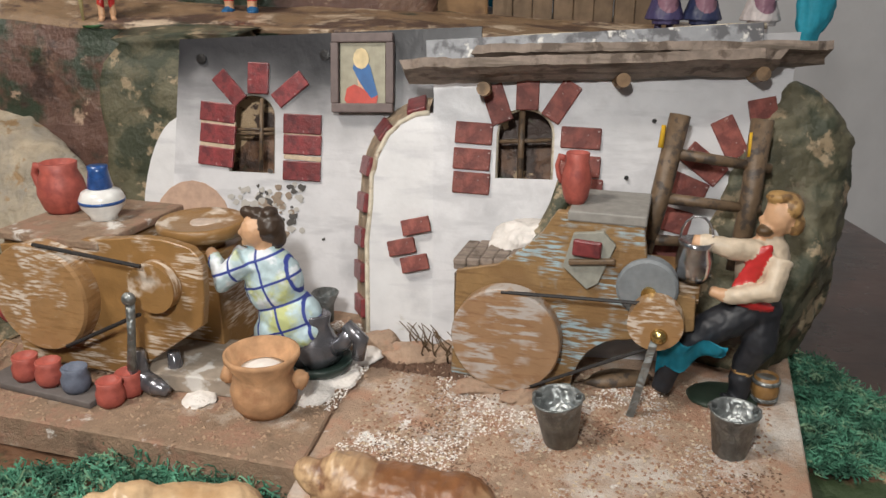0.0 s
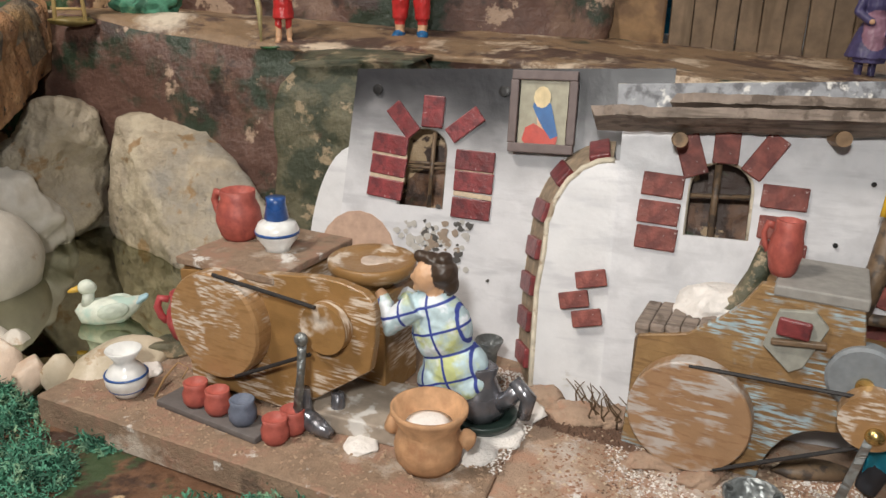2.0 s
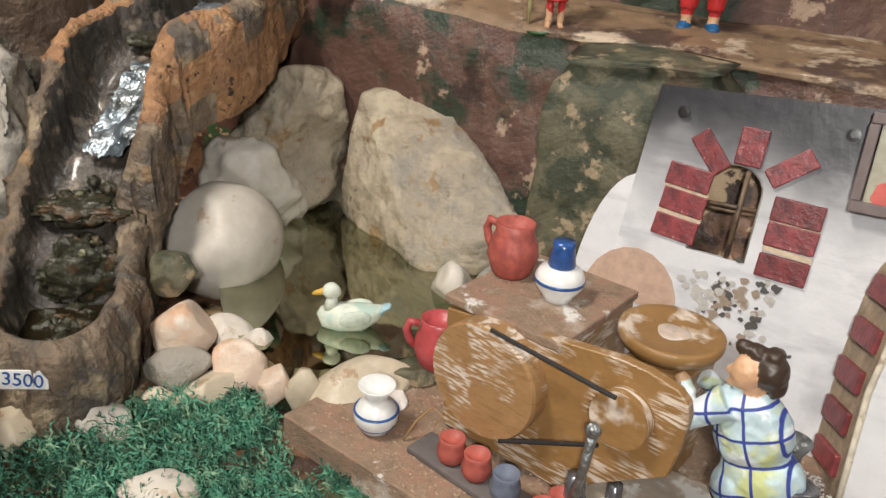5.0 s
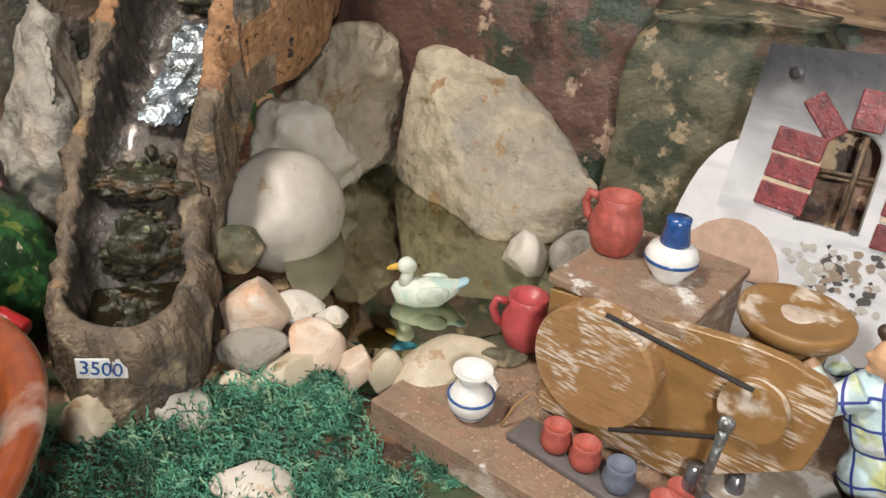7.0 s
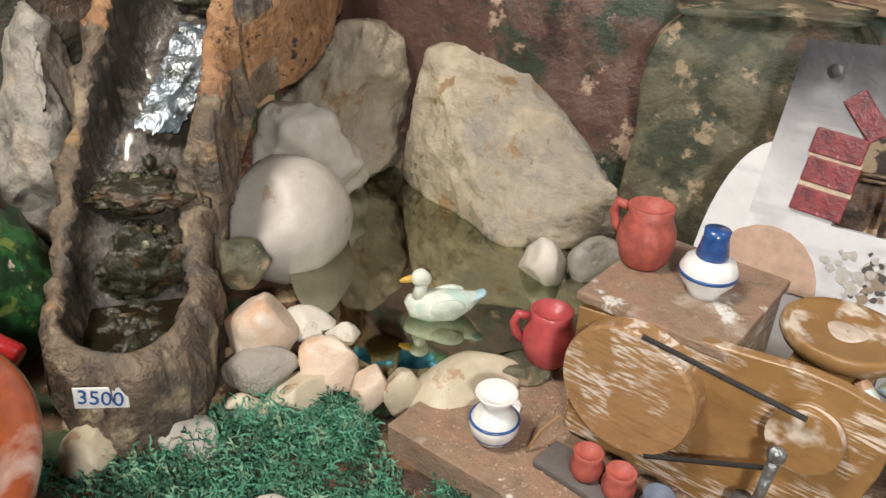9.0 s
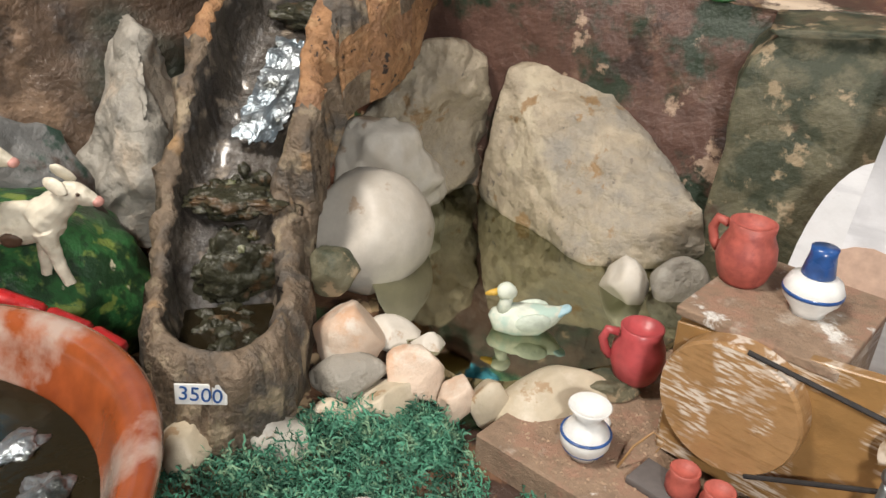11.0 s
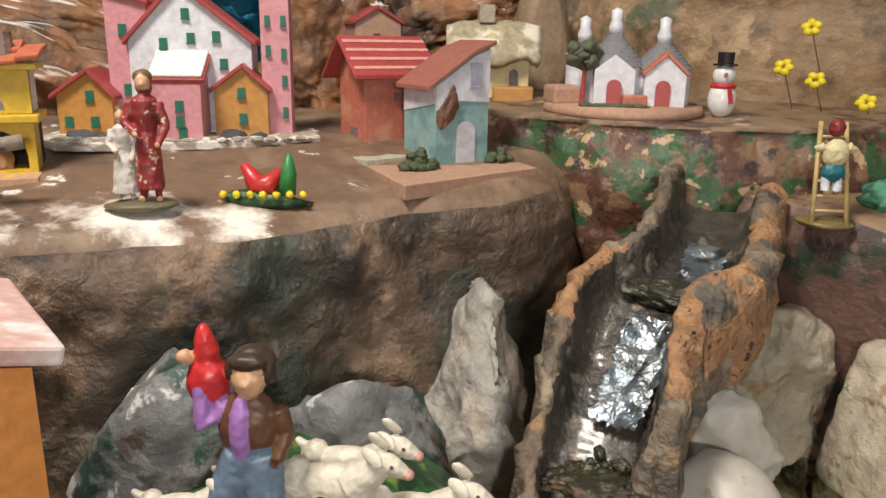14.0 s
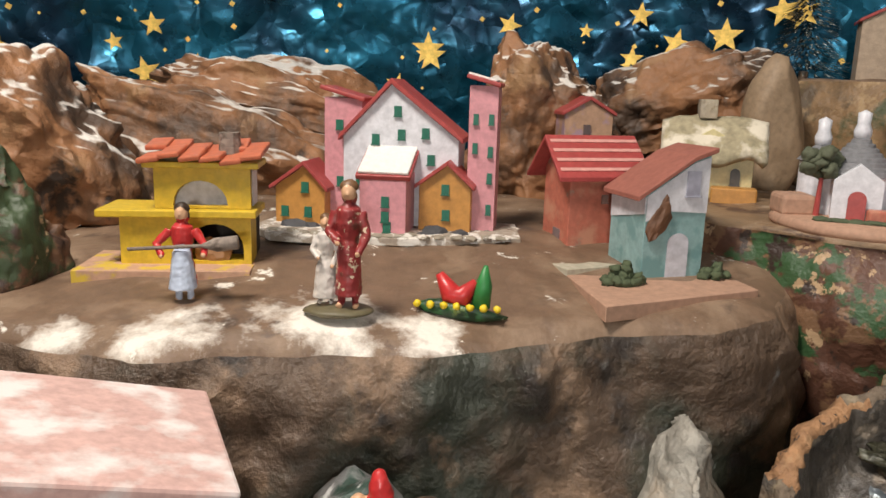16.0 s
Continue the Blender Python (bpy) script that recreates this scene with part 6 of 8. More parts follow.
part("red_brick", box((0.144, -0.029, 0.0825), (0.0155, 0.003, 0.0095), (0, 3, 0), 0.0012), brick_red, G, "small red brick", m=GM)
part("ledge_bar", box((0.147, -0.029, 0.0755), (0.025, 0.0035, 0.0028), (0, -7, 0), 0.0006), wood_dark, G, m=GM)
jug("red_jug_small", wm(0.1335, -0.008, 0.102) @ Matrix.Diagonal((0.66, 0.66, 1.0, 1)), 0.82, "narrow red clay jug on the grinder's slab")
# hearth opening under the stand
single("fire_log", rock((0, 0, 0), (0.02, 0.008, 0.006), (0, 0, 20), 410, 0.3, 5, 3), wood_dark, "brown log in the hollow under the stand", "log", wm(0.165, -0.005, FRZ + 0.003))

figure("grinder_figurine", wm(0.236, 0.0, FRZ, 0, 0, 0),
    [((0.005, -0.001, 0.111), (0.0085, 0.008, 0.011), (0, 0, 0), 1), ((0.008, 0.003, 0.1145), (0.009, 0.0085, 0.0095), (0, 0, 0), 4), ((-0.0045, -0.003, 0.109), (0.0018, 0.0016, 0.0024), (0, 0, 0), 1), ((-0.002, -0.005, 0.1035), (0.0045, 0.004, 0.003), (0, 0, 0), 5), ((0.0135, 0.0, 0.107), (0.005, 0.0065, 0.0065), (0, 0, 0), 4), ((0.003, -0.001, 0.1215), (0.0065, 0.0065, 0.0035), (0, 0, 0), 4), ((0.011, -0.004, 0.1165), (0.005, 0.005, 0.005), (0, 0, 0), 4), ((0.0, 0.0, 0.082), (0.0135, 0.0115, 0.02), (0, 14, 0), 0), ((-0.002, 0.0, 0.057), (0.0165, 0.014, 0.012), (0, 0, 0), 2), ((-0.006, -0.012, 0.083), (0.005, 0.002, 0.018), (0, 28, 0), 3), ((-0.004, -0.01, 0.064), (0.013, 0.006, 0.003), (0, 12, 0), 3)],
    [([(-0.004, -0.006, 0.092), (-0.018, -0.012, 0.094), (-0.032, -0.012, 0.0965)], [0.0065, 0.006, 0.0045], 0), ([(-0.032, -0.012, 0.0965), (-0.038, -0.012, 0.097)], [0.0042, 0.003], 1), ([(0.008, -0.01, 0.09), (0.004, -0.018, 0.074), (-0.016, -0.016, 0.068)], [0.0065, 0.0065, 0.0045], 0), ([(-0.016, -0.016, 0.068), (-0.026, -0.014, 0.0695)], [0.0042, 0.003], 1),
     ([(-0.004, -0.004, 0.056), (-0.024, -0.012, 0.046), (-0.04, -0.014, 0.03), (-0.046, -0.016, 0.006)], [0.0112, 0.0098, 0.0078, 0.0055], 2), ([(0.002, 0.0, 0.054), (0.004, -0.006, 0.036), (-0.002, -0.004, 0.024)], [0.012, 0.0095, 0.0075], 2), ([(-0.002, -0.004, 0.026), (-0.003, -0.005, 0.016)], [0.0065, 0.006], 4), ([(-0.003, -0.005, 0.016), (-0.003, -0.006, 0.0), (-0.012, -0.012, 0.0035)], [0.0068, 0.0062, 0.0045], 2), ([(-0.002, 0.0, 0.098), (0.004, 0.0, 0.106)], [0.006, 0.005], 1)],
    "painted statuette of a grinder in cream shirt and red sash", [shirt_cream, skin, trousers, red_cloth, plain("ochre_hair", (0.4, 0.24, 0.09), spots=[((0.18, 0.1, 0.04), 0.52, 0.6, 2.5)]), plain("brown_beard", (0.09, 0.05, 0.02))])
kt = holder("tin_kettle", wm(0.2, -0.014, 0.066), "shiny tin kettle with a wire handle in the statuette's grip", "kettle")
part("body", lathe([(0.0, 0.0), (0.0075, 0.0), (0.0095, 0.004), (0.0098, 0.012), (0.0085, 0.019), (0.0095, 0.0225), (0.0088, 0.0225), (0.0, 0.018)], 32), metal_bright, kt, smooth=True)
part("handle", tube([(0.0085 * math.cos(q), 0, 0.023 + 0.013 * math.sin(q)) for q in [math.pi * k / 8 for k in range(9)]], 0.0007, 6), metal_bright, kt, smooth=True)
bm = bmesh.new()
NN = 14
g = [[bm.verts.new((0.186 + 0.036 * i / NN, -0.03 + 0.004 * math.sin(i * 0.9) + 0.006 * j / NN, 0.036 - 0.026 * (j / NN) * (1 - 0.75 * i / NN) + 0.002 * math.sin(i * 0.7 + j * 0.5))) for j in range(NN + 1)] for i in range(NN + 1)]
for i in range(NN):
    for j in range(NN):
        bm.faces.new((g[i][j], g[i][j + 1], g[i + 1][j + 1], g[i + 1][j]))
bmesh.ops.solidify(bm, geom=bm.faces[:], thickness=0.0008)
single("turquoise_cloth", bm, turq, "crumpled turquoise cloth hanging over the statuette's knee", "cloth", wm(0, 0, 0))
single("grinder_stand", rock((0, 0, 0), (0.022, 0.016, 0.004), (0, 0, 10), 420, 0.2, 3, 3), plain("dark_green_base", (0.03, 0.05, 0.035)), "dark green base plate under the statuette", "stand", wm(0.226, -0.004, FRZ + 0.001))
brl = holder("small_barrel", wm(0.2475, 0.0, FRZ), "tiny wooden barrel with grey hoops on the floor", "barrel")
part("staves", lathe([(0.0, 0.0), (0.0065, 0.0), (0.0078, 0.008), (0.0066, 0.0165), (0.006, 0.0165), (0.006, 0.0145), (0.0, 0.0145)], 24), mill_wood, brl, smooth=True)
for h in (0.003, 0.0135):
    part("hoop", lathe([(0.0074, h - 0.0012), (0.0079, h - 0.001), (0.0079, h + 0.001), (0.0074, h + 0.0012)], 24), metal_grey, brl, "grey metal hoop", smooth=True)


def bucket(m, s, label):
    e = holder("zinc_bucket", m, label, "bucket", "zinc buckets")
    part("body", lathe([(0.0, 0.0), (0.0098, 0.0), (0.0142, 0.028), (0.0148, 0.0285), (0.0142, 0.0295), (0.0134, 0.0285), (0.0092, 0.002), (0.0, 0.002)], 40, 0.0002), metal_grey, e, smooth=True)
    for sx in (-1, 1):
        part("ear", lathe([(0.0, -0.0008), (0.0028, -0.0008), (0.0028, 0.0008), (0.0, 0.0008)], 14), metal_grey, e, m=pose(sx * 0.0125, 0.004, 0.0275, 80, 0, 20))
    e.scale = (s, s, s)


bucket(wm(0.142, -0.077, FRZ + 0.001, 4, -6, 0), 0.9, "dull zinc bucket standing in the sawdust")
bucket(wm(0.2265, -0.0605, FRZ), 0.86, "open bright zinc bucket near the board's edge")
# ladder against the wall
amber_glue = plain("amber_glue", (0.6, 0.36, 0.03), 0.15)
ld = holder("stick_ladder", RF, "rough ladder of brown sticks leaning on the wall", "ladder")
part("pole", tube([(0.1701, -0.022, 0.0472), (0.1819, -0.022, 0.0953), (0.1908, -0.022, 0.1440)], [0.0052, 0.0058, 0.0062], 12), wood_dark, ld, smooth=True)
part("pole", tube([(0.2279, -0.022, 0.0531), (0.2339, -0.022, 0.0970), (0.2377, -0.022, 0.1424)], [0.0052, 0.0058, 0.0066], 12), wood_dark, ld, smooth=True)
for a, b in (((0.1816, -0.022, 0.1226), (0.2442, -0.022, 0.1142)), ((0.1766, -0.022, 0.0958), (0.2399, -0.022, 0.0899)), ((0.1741, -0.022, 0.0700), (0.1990, -0.022, 0.0696))):
    part("rung", tube([a, b], [0.0034, 0.0031], 10), wood_dark, ld, smooth=True)
for a, b in (((0.1814, -0.022, 0.1378), (0.1802, -0.022, 0.1246)), ((0.2315, -0.022, 0.1348), (0.2316, -0.022, 0.1207))):
    part("glue_drip", tube([a, b], [0.0013, 0.0018], 8), amber_glue, ld, "amber drop of dried glue", smooth=True, m=pose(0, -0.002, 0))
# dry weed by the grinder
wd = bmesh.new()
rnd = random.Random(9)
for k in range(16):
    x, y = rnd.uniform(-0.014, 0.014), rnd.uniform(-0.006, 0.006)
    p = [(x, y, 0)]
    for j in range(4):
        x, y = x + rnd.uniform(-0.006, 0.004), y + rnd.uniform(-0.003, 0.003)
        p.append((x, y, 0.005 * (j + 1) + rnd.uniform(0, 0.003)))
    add_tube(wd, p, [0.0006, 0.0006, 0.0005, 0.0004, 0.0003], 5)
single("dry_weed", wd, plain("dry_stalk", (0.12, 0.075, 0.04), 0.8), "tangle of dry brown stalks at the wall's foot", "weed", wm(0.05, -0.008, FRZ), kind="stuff")

def scatter(name, u0, u1, v0, v1, z, n, mt, label, seed, size=0.0011, keep=None):
    rnd = random.Random(seed)
    vs, fs = [], []
    while len(fs) < n * 4:
        u, v = rnd.uniform(u0, u1), rnd.uniform(v0, v1)
        if keep and not keep(u, v, rnd):
            continue
        s, a, b = size * rnd.uniform(0.4, 1.5), rnd.uniform(0, 6.28), len(vs)
        for k in range(3):
            q = a + 2.1 * k + rnd.uniform(-0.4, 0.4)
            vs.append((u + s * math.cos(q), v + s * math.sin(q), z + rnd.uniform(0.0, 0.3) * s))
        vs.append((u, v, z + s * rnd.uniform(0.5, 1.0)))
        fs += [(b, b + 1, b + 3), (b + 1, b + 2, b + 3), (b + 2, b, b + 3), (b, b + 2, b + 1)]
    me = bpy.data.meshes.new(name)
    me.from_pydata(vs, [], fs)
    me.materials.append(mt)
    ob = new(name, me)
    ob.matrix_world = WM
    return tagged(ob, label, "sawdust", kind="stuff")


scatter("sawdust", 0.03, 0.25, -0.14, 0.01, FRZ, 2600, plain("red_sawdust", (0.3, 0.17, 0.11), 0.95), "reddish sawdust grains on the board", 1)
scatter("sawdust", 0.03, 0.25, -0.14, 0.01, FRZ, 1500, plain("pale_sawdust", (0.5, 0.4, 0.29), 0.95), "pale sawdust grains on the board", 2)
scatter("sawdust", 0.005, 0.075, -0.03, 0.0, FRZ, 1300, plain("dark_soil", (0.13, 0.075, 0.05), 0.95), "dark crumbs of soil along the wall", 3, 0.0018)
scatter("sawdust", -0.25, 0.02, -0.145, 0.03, FLZ, 2200, plain("tan_sawdust", (0.36, 0.25, 0.17), 0.95), "tan sawdust grains on the board", 4)
scatter("flour_dust", 0.04, 0.24, -0.13, -0.02, FRZ, 1500, plain("grey_powder", (0.5, 0.45, 0.41), 0.95), "pale powder grains on the board", 5, 0.0008, lambda u, v, r: noise.noise(Vector((u * 30, v * 30, 2))) > 0.15)
scatter("flour_dust", 0.03, 0.24, -0.13, 0.0, FRZ, 2200, snow_mat, "white powder drifts on the board", 7, 0.0008, lambda u, v, r: noise.noise(Vector((u * 18, v * 22, 9))) > 0.22)
scatter("sawdust", 0.03, 0.25, -0.14, 0.01, FRZ, 1500, plain("brown_crumbs", (0.15, 0.09, 0.06), 0.95), "dark brown crumbs on the board", 8, 0.0009, lambda u, v, r: noise.noise(Vector((u * 16, v * 16, 4))) > 0.1)
scatter("flour_dust", -0.03, 0.018, -0.09, 0.02, FLZ, 2600, snow_mat, "white flour grains on the board", 6, 0.0009)
for k, (u, v, s, h) in enumerate(((0.012, -0.006, 0.018, 0.012), (0.04, -0.01, 0.022, 0.008), (0.06, -0.006, 0.014, 0.01), (0.09, -0.032, 0.02, 0.005), (0.115, -0.036, 0.016, 0.004))):
    single("soil_heap", rock((0, 0, 0), (s, s * 0.5, h), (0, 0, 12 * k), 700 + k, 0.7, 2, 4), base_mat, "small heap of brown soil at the wall's foot", "soil", wm(u, v, FRZ + 0.0005), "soil heaps")

# ---- village houses ----
def block(parent, name, x0, x1, y0, y1, z0, z1, mt, label=""):
    return part(name, box(((x0 + x1) / 2, (y0 + y1) / 2, (z0 + z1) / 2), (x1 - x0, y1 - y0, z1 - z0), bevel=0.0006), mt, parent, label)


def gable(parent, name, x0, x1, y0, y1, z0, ze, za, mt, label="", apex=0.5):
    xm = x0 + (x1 - x0) * apex
    return part(name, extrude([(x0, z0), (x1, z0), (x1, ze), (xm, za), (x0, ze)], y1 - y0, 0.0005), mt, parent, label, m=pose(0, y0, 0))


def roof2(parent, x0, x1, y0, y1, ze, za, th, mt, over=0.004, apex=0.5, label=""):
    """Two roof slopes over a gable."""
    xm = x0 + (x1 - x0) * apex
    for sx, xe in ((-1, x0), (1, x1)):
        dx, dz = xe - xm, ze - za
        L = math.hypot(dx, dz)
        ex, ez = xe + dx / L * over, ze + dz / L * over
        part("roof_slope", extrude([(xm, za), (ex, ez), (ex, ez + th), (xm, za + th * 1.1)], y1 - y0 + 2 * over, 0.0005), mt, parent, label, m=pose(0, y0 - over, 0))


def win(parent, x, y, z, w=0.0075, h=0.009, mt=None, round_top=False):
    o = new("window")
    o.parent = parent
    o.matrix_local = pose(x, y, z)
    poly = [(-w / 2, -h / 2), (w / 2, -h / 2), (w / 2, h / 2 - (w / 2 if round_top else 0))]
    if round_top:
        poly += [(w / 2 * math.cos(q), h / 2 - w / 2 + w / 2 * math.sin(q)) for q in [math.pi * k / 6 for k in range(1, 6)]]
    poly += [(-w / 2, h / 2 - (w / 2 if round_top else 0))]
    part("shutter", extrude(poly, 0.002), mt or green_shut, o, m=pose(0, -0.0015, 0))
    part("sill", box((0, -0.0012, -h / 2 - 0.0004), (w * 1.15, 0.003, 0.0009)), mt or green_shut, o)


grit_mat = plain("snowy_grit", (0.3, 0.26, 0.2), 0.9, bump=1.0, spots=[((0.66, 0.62, 0.56), 0.53, 0.58, 1.6)])
CS = holder("castle_house", pose(-0.983, 0.4895, 0.251, 0, 0, 48) @ Matrix.Diagonal((0.94, 0.94, 0.97, 1)), "group of pink, white and ochre toy houses with red roofs", "house")
part("base_plate", extrude([(-0.13, -0.035), (-0.1, -0.07), (-0.05, -0.075), (0.03, -0.062), (0.135, -0.03), (0.125, 0.05), (-0.12, 0.06)], 0.008, 0.001), plain("gritty_snow_base", (0.36, 0.3, 0.24), 0.9, bump=1.0, spots=[((0.72, 0.68, 0.62), 0.5, 0.56, 1.2)]), CS, "grey-brown snowy base", m=pose(0, 0, 0.0145, -90, 0, 0))
for k in range(16):
    part("grit", rock((-0.1 + 0.0145 * k, -0.066 + 0.0026 * abs(k - 4) + 0.004 * math.sin(k * 2.3), 0.0145), (0.009 + 0.003 * math.sin(k * 1.7), 0.007, 0.0026), (0, 0, 25 * k), 900 + k, 0.6, 6, 3), grit_mat, CS, "lump of grey and white grit", smooth=True)
block(CS, "tower", -0.069, -0.03, 0.008, 0.05, 0, 0.136, pink)
part("tower_roof", box((-0.0495, 0.028, 0.14), (0.047, 0.05, 0.004), (0, 14, 0), 0.001), roof_red, CS)
gable(CS, "white_house", -0.047, 0.069, 0.0, 0.05, 0, 0.1, 0.15, wall_white, apex=0.42)
roof2(CS, -0.047, 0.069, 0.0, 0.05, 0.1, 0.15, 0.005, roof_red, 0.006, 0.42)
block(CS, "tower", 0.078, 0.106, 0.0, 0.04, 0, 0.151, pink)
part("tower_roof", box((0.092, 0.018, 0.1555), (0.034, 0.05, 0.004), (0, 14, 0), 0.001), roof_red, CS)
part("tower_roof_snow", box((0.09, 0.018, 0.1585), (0.028, 0.044, 0.0025), (0, 14, 0), 0.001), snow_mat, CS, "powder snow")
gable(CS, "side_house", -0.114, -0.063, -0.012, 0.03, 0, 0.05, 0.071, ochre, apex=0.6)
roof2(CS, -0.114, -0.063, -0.012, 0.03, 0.05, 0.071, 0.004, roof_red, 0.006, 0.6)
gable(CS, "side_house", 0.033, 0.084, -0.014, 0.02, 0, 0.057, 0.077, ochre, apex=0.55)
roof2(CS, 0.033, 0.084, -0.014, 0.02, 0.057, 0.077, 0.004, roof_red, 0.005, 0.55)
block(CS, "round_tower", -0.019, 0.026, -0.044, 0.0, -0.004, 0.068, pink)
part("tower_roof", box((0.0035, -0.02, 0.077), (0.053, 0.056, 0.005), (24, 0, 0), 0.001), roof_red, CS)
part("tower_roof_snow", box((0.0035, -0.0215, 0.0808), (0.049, 0.052, 0.003), (24, 0, 0), 0.001), snow_mat, CS, "powder snow")
for x, y, z in ((-0.053, 0.008, 0.11), (-0.052, 0.008, 0.055), (0.008, 0, 0.125), (-0.014, 0, 0.098), (0.012, 0, 0.103), (0.036, 0, 0.105), (0.042, 0, 0.08), (-0.03, 0, 0.058), (0.085, 0, 0.12), (0.1, 0, 0.12), (0.085, 0, 0.093), (0.1, 0, 0.09), (0.1, 0, 0.065), (0.1, 0, 0.035), (0.1, 0, 0.01),
                (-0.083, -0.012, 0.05), (-0.104, -0.012, 0.026), (-0.08, -0.012, 0.026), (0.059, -0.014, 0.054), (0.06, -0.014, 0.03), (0.006, -0.044, 0.044), (0.006, -0.044, 0.03), (0.008, -0.044, 0.0205)):
    win(CS, x, y, z, 0.0075 if y != 0.0 or x < 0.08 else 0.005, 0.0095)
for k, (x, y, s) in enumerate(((-0.09, -0.03, 0.018), (-0.07, -0.026, 0.014), (0.05, -0.028, 0.018), (0.075, -0.028, 0.014), (0.04, -0.036, 0.01))):
    part("ruin_stone", rock((x, y, 0.008), (s, 0.01, s * 0.8), (0, 0, 20 * k), 500 + k, 0.3, 9, 3), plain("dark_slate", (0.06, 0.06, 0.065), 0.7), CS, "dark broken wall")

BK = holder("bakery_house", pose(-0.985, 0.30, 0.2395, 0, 0, 62), "yellow toy bakery with arched openings and coral tiles", "house")
block(BK, "step", -0.075, 0.058, -0.045, 0.03, -0.014, 0.0115, plain("pinkish_step", (0.5, 0.3, 0.2), 0.7, spots=[((0.6, 0.42, 0.05), 0.5, 0.58, 0.8)]))
part("body", board_with_hole([(-0.045, 0.008), (0.056, 0.008), (0.056, 0.05), (-0.045, 0.05)], arch(0.028, 0.022, 0.014, 0.044), 0.03), yellow, BK, m=pose(0, -0.02, 0))
# near-black wall: the shade behind the arch is put into its colour
block(BK, "back_wall", -0.045, 0.056, 0.008, 0.03, 0.008, 0.05, opening_shade, "oven back wall coloured near-black for its inner shade")
part("middle_shelf", box((0.0, 0.0, 0.0525), (0.122, 0.055, 0.006), bevel=0.001), yellow, BK)
part("upper_body", board_with_hole([(-0.018, 0.056), (0.056, 0.056), (0.056, 0.088), (-0.018, 0.088)], arch(0.017, 0.021, 0.058, 0.078), 0.006), yellow, BK, m=pose(0, -0.018, 0))
block(BK, "upper_back", -0.018, 0.056, -0.004, 0.02, 0.056, 0.088, wall_white, "white inside of the upper arch")
part("cornice", box((0.019, 0.0, 0.0905), (0.088, 0.05, 0.005), bevel=0.001), yellow, BK)
for k in range(6):
    for r in range(2):
        part("roof_tile", box((-0.019 + 0.0155 * k, -0.014 + 0.024 * r, 0.0955 + 0.004 * r + 0.0015 * ((k * 7 + r * 3) % 4)), (0.0172, 0.029, 0.004), (6 + 3 * ((k + r) % 3), 4 * ((k * 5 + r) % 5 - 2), 5 * ((k * 3 + r) % 3 - 1)), 0.0012), roof_orange, BK)
part("chimney", tube([(0.038, 0.0, 0.098), (0.038, 0.0, 0.115)], [0.009, 0.008], 10), plank_mat, BK, "brown round chimney")
part("woodpile", rock((0.026, -0.012, 0.02), (0.016, 0.008, 0.013), (0, 0, 0), 512, 0.5, 8, 3), plain("bread_brown", (0.3, 0.15, 0.06)), BK, "brown loaves in the arch")

bush_mat = plain("dull_green_bush", (0.07, 0.09, 0.045), 0.9, bump=1.0)
RB2 = holder("two_colour_house", pose(-0.7659, 0.5979, 0.2455, 0, 0, 72), "toy house half coral red, half teal with brown roofs", "house")
part("base_card", extrude([(-0.054, -0.024), (-0.066, 0.07), (0.075, 0.048), (0.085, -0.06), (0.0, -0.07)], 0.012, 0.0006), cardboard, RB2, "brown cardboard base", m=pose(0, 0, -0.0085, 90, 0, 0))
part("base_card", extrude([(-0.075, -0.155), (-0.055, -0.02), (0.02, -0.03), (0.06, -0.14), (0.0, -0.18)], 0.0095, 0.0006), plain("pale_green_card", (0.42, 0.38, 0.29), 0.8), RB2, "pale grey-green cardboard base", m=pose(0, 0, -0.001, 90, 0, 0))
stripe_mat = plain("pink_roof_stripe", (0.62, 0.3, 0.26))
SIDE = pose(0.046, 0.085, 0, 0, 0, 90)
part("red_house", extrude([(0.0, 0.0), (0.056, 0.0), (0.056, 0.08), (0.03, 0.106), (0.0, 0.08)], 0.072, 0.0006), coral, RB2, "coral wall fading to pale patches", m=SIDE)
for a, b in (((0.03, 0.106), (-0.009, 0.072)), ((0.03, 0.106), (0.068, 0.069))):
    part("roof_slope", extrude([a, b, (b[0], b[1] + 0.0042), (a[0], a[1] + 0.0046)], 0.09, 0.0005), roof_red, RB2, m=SIDE @ pose(0, -0.004, 0))
for k in range(4):
    part("roof_stripe", box((0, 0, 0), (0.086, 0.0036, 0.0012)), stripe_mat, RB2, m=pose(0.006, 0.109 - 0.0088 * k, 0.1054 - 0.0077 * k, 41, 0, 0))
win(RB2, 0.008, 0.0845, 0.056, 0.006, 0.007, plain("grey_slot", (0.2, 0.12, 0.1)))
part("gable_door", extrude([(0.016, 0.002), (0.03, 0.002), (0.03, 0.026), (0.016, 0.026)], 0.0015), plain("grey_door", (0.2, 0.15, 0.15)), RB2, "dark grey painted door", m=SIDE @ pose(0, 0.0715, 0))
part("blue_house", extrude([(0.0, 0.0), (0.055, 0.0), (0.055, 0.103), (0.04, 0.098), (0.0, 0.071)], 0.056, 0.0006), teal, RB2, "teal lower wall and pale upper wall")
part("upper_wall", extrude([(0.0005, 0.05), (0.02, 0.058), (0.0545, 0.056), (0.0545, 0.101), (0.04, 0.096), (0.0005, 0.07)], 0.001), wall_white, RB2, "whitish upper wall", m=pose(0, -0.0011, 0))
part("upper_wall", extrude([(0.0, 0.056), (0.055, 0.046), (0.055, 0.069), (0.0, 0.069)], 0.001), wall_white, RB2, "whitish upper wall", m=pose(0.0002, 0.0, 0, 0, 0, 90))
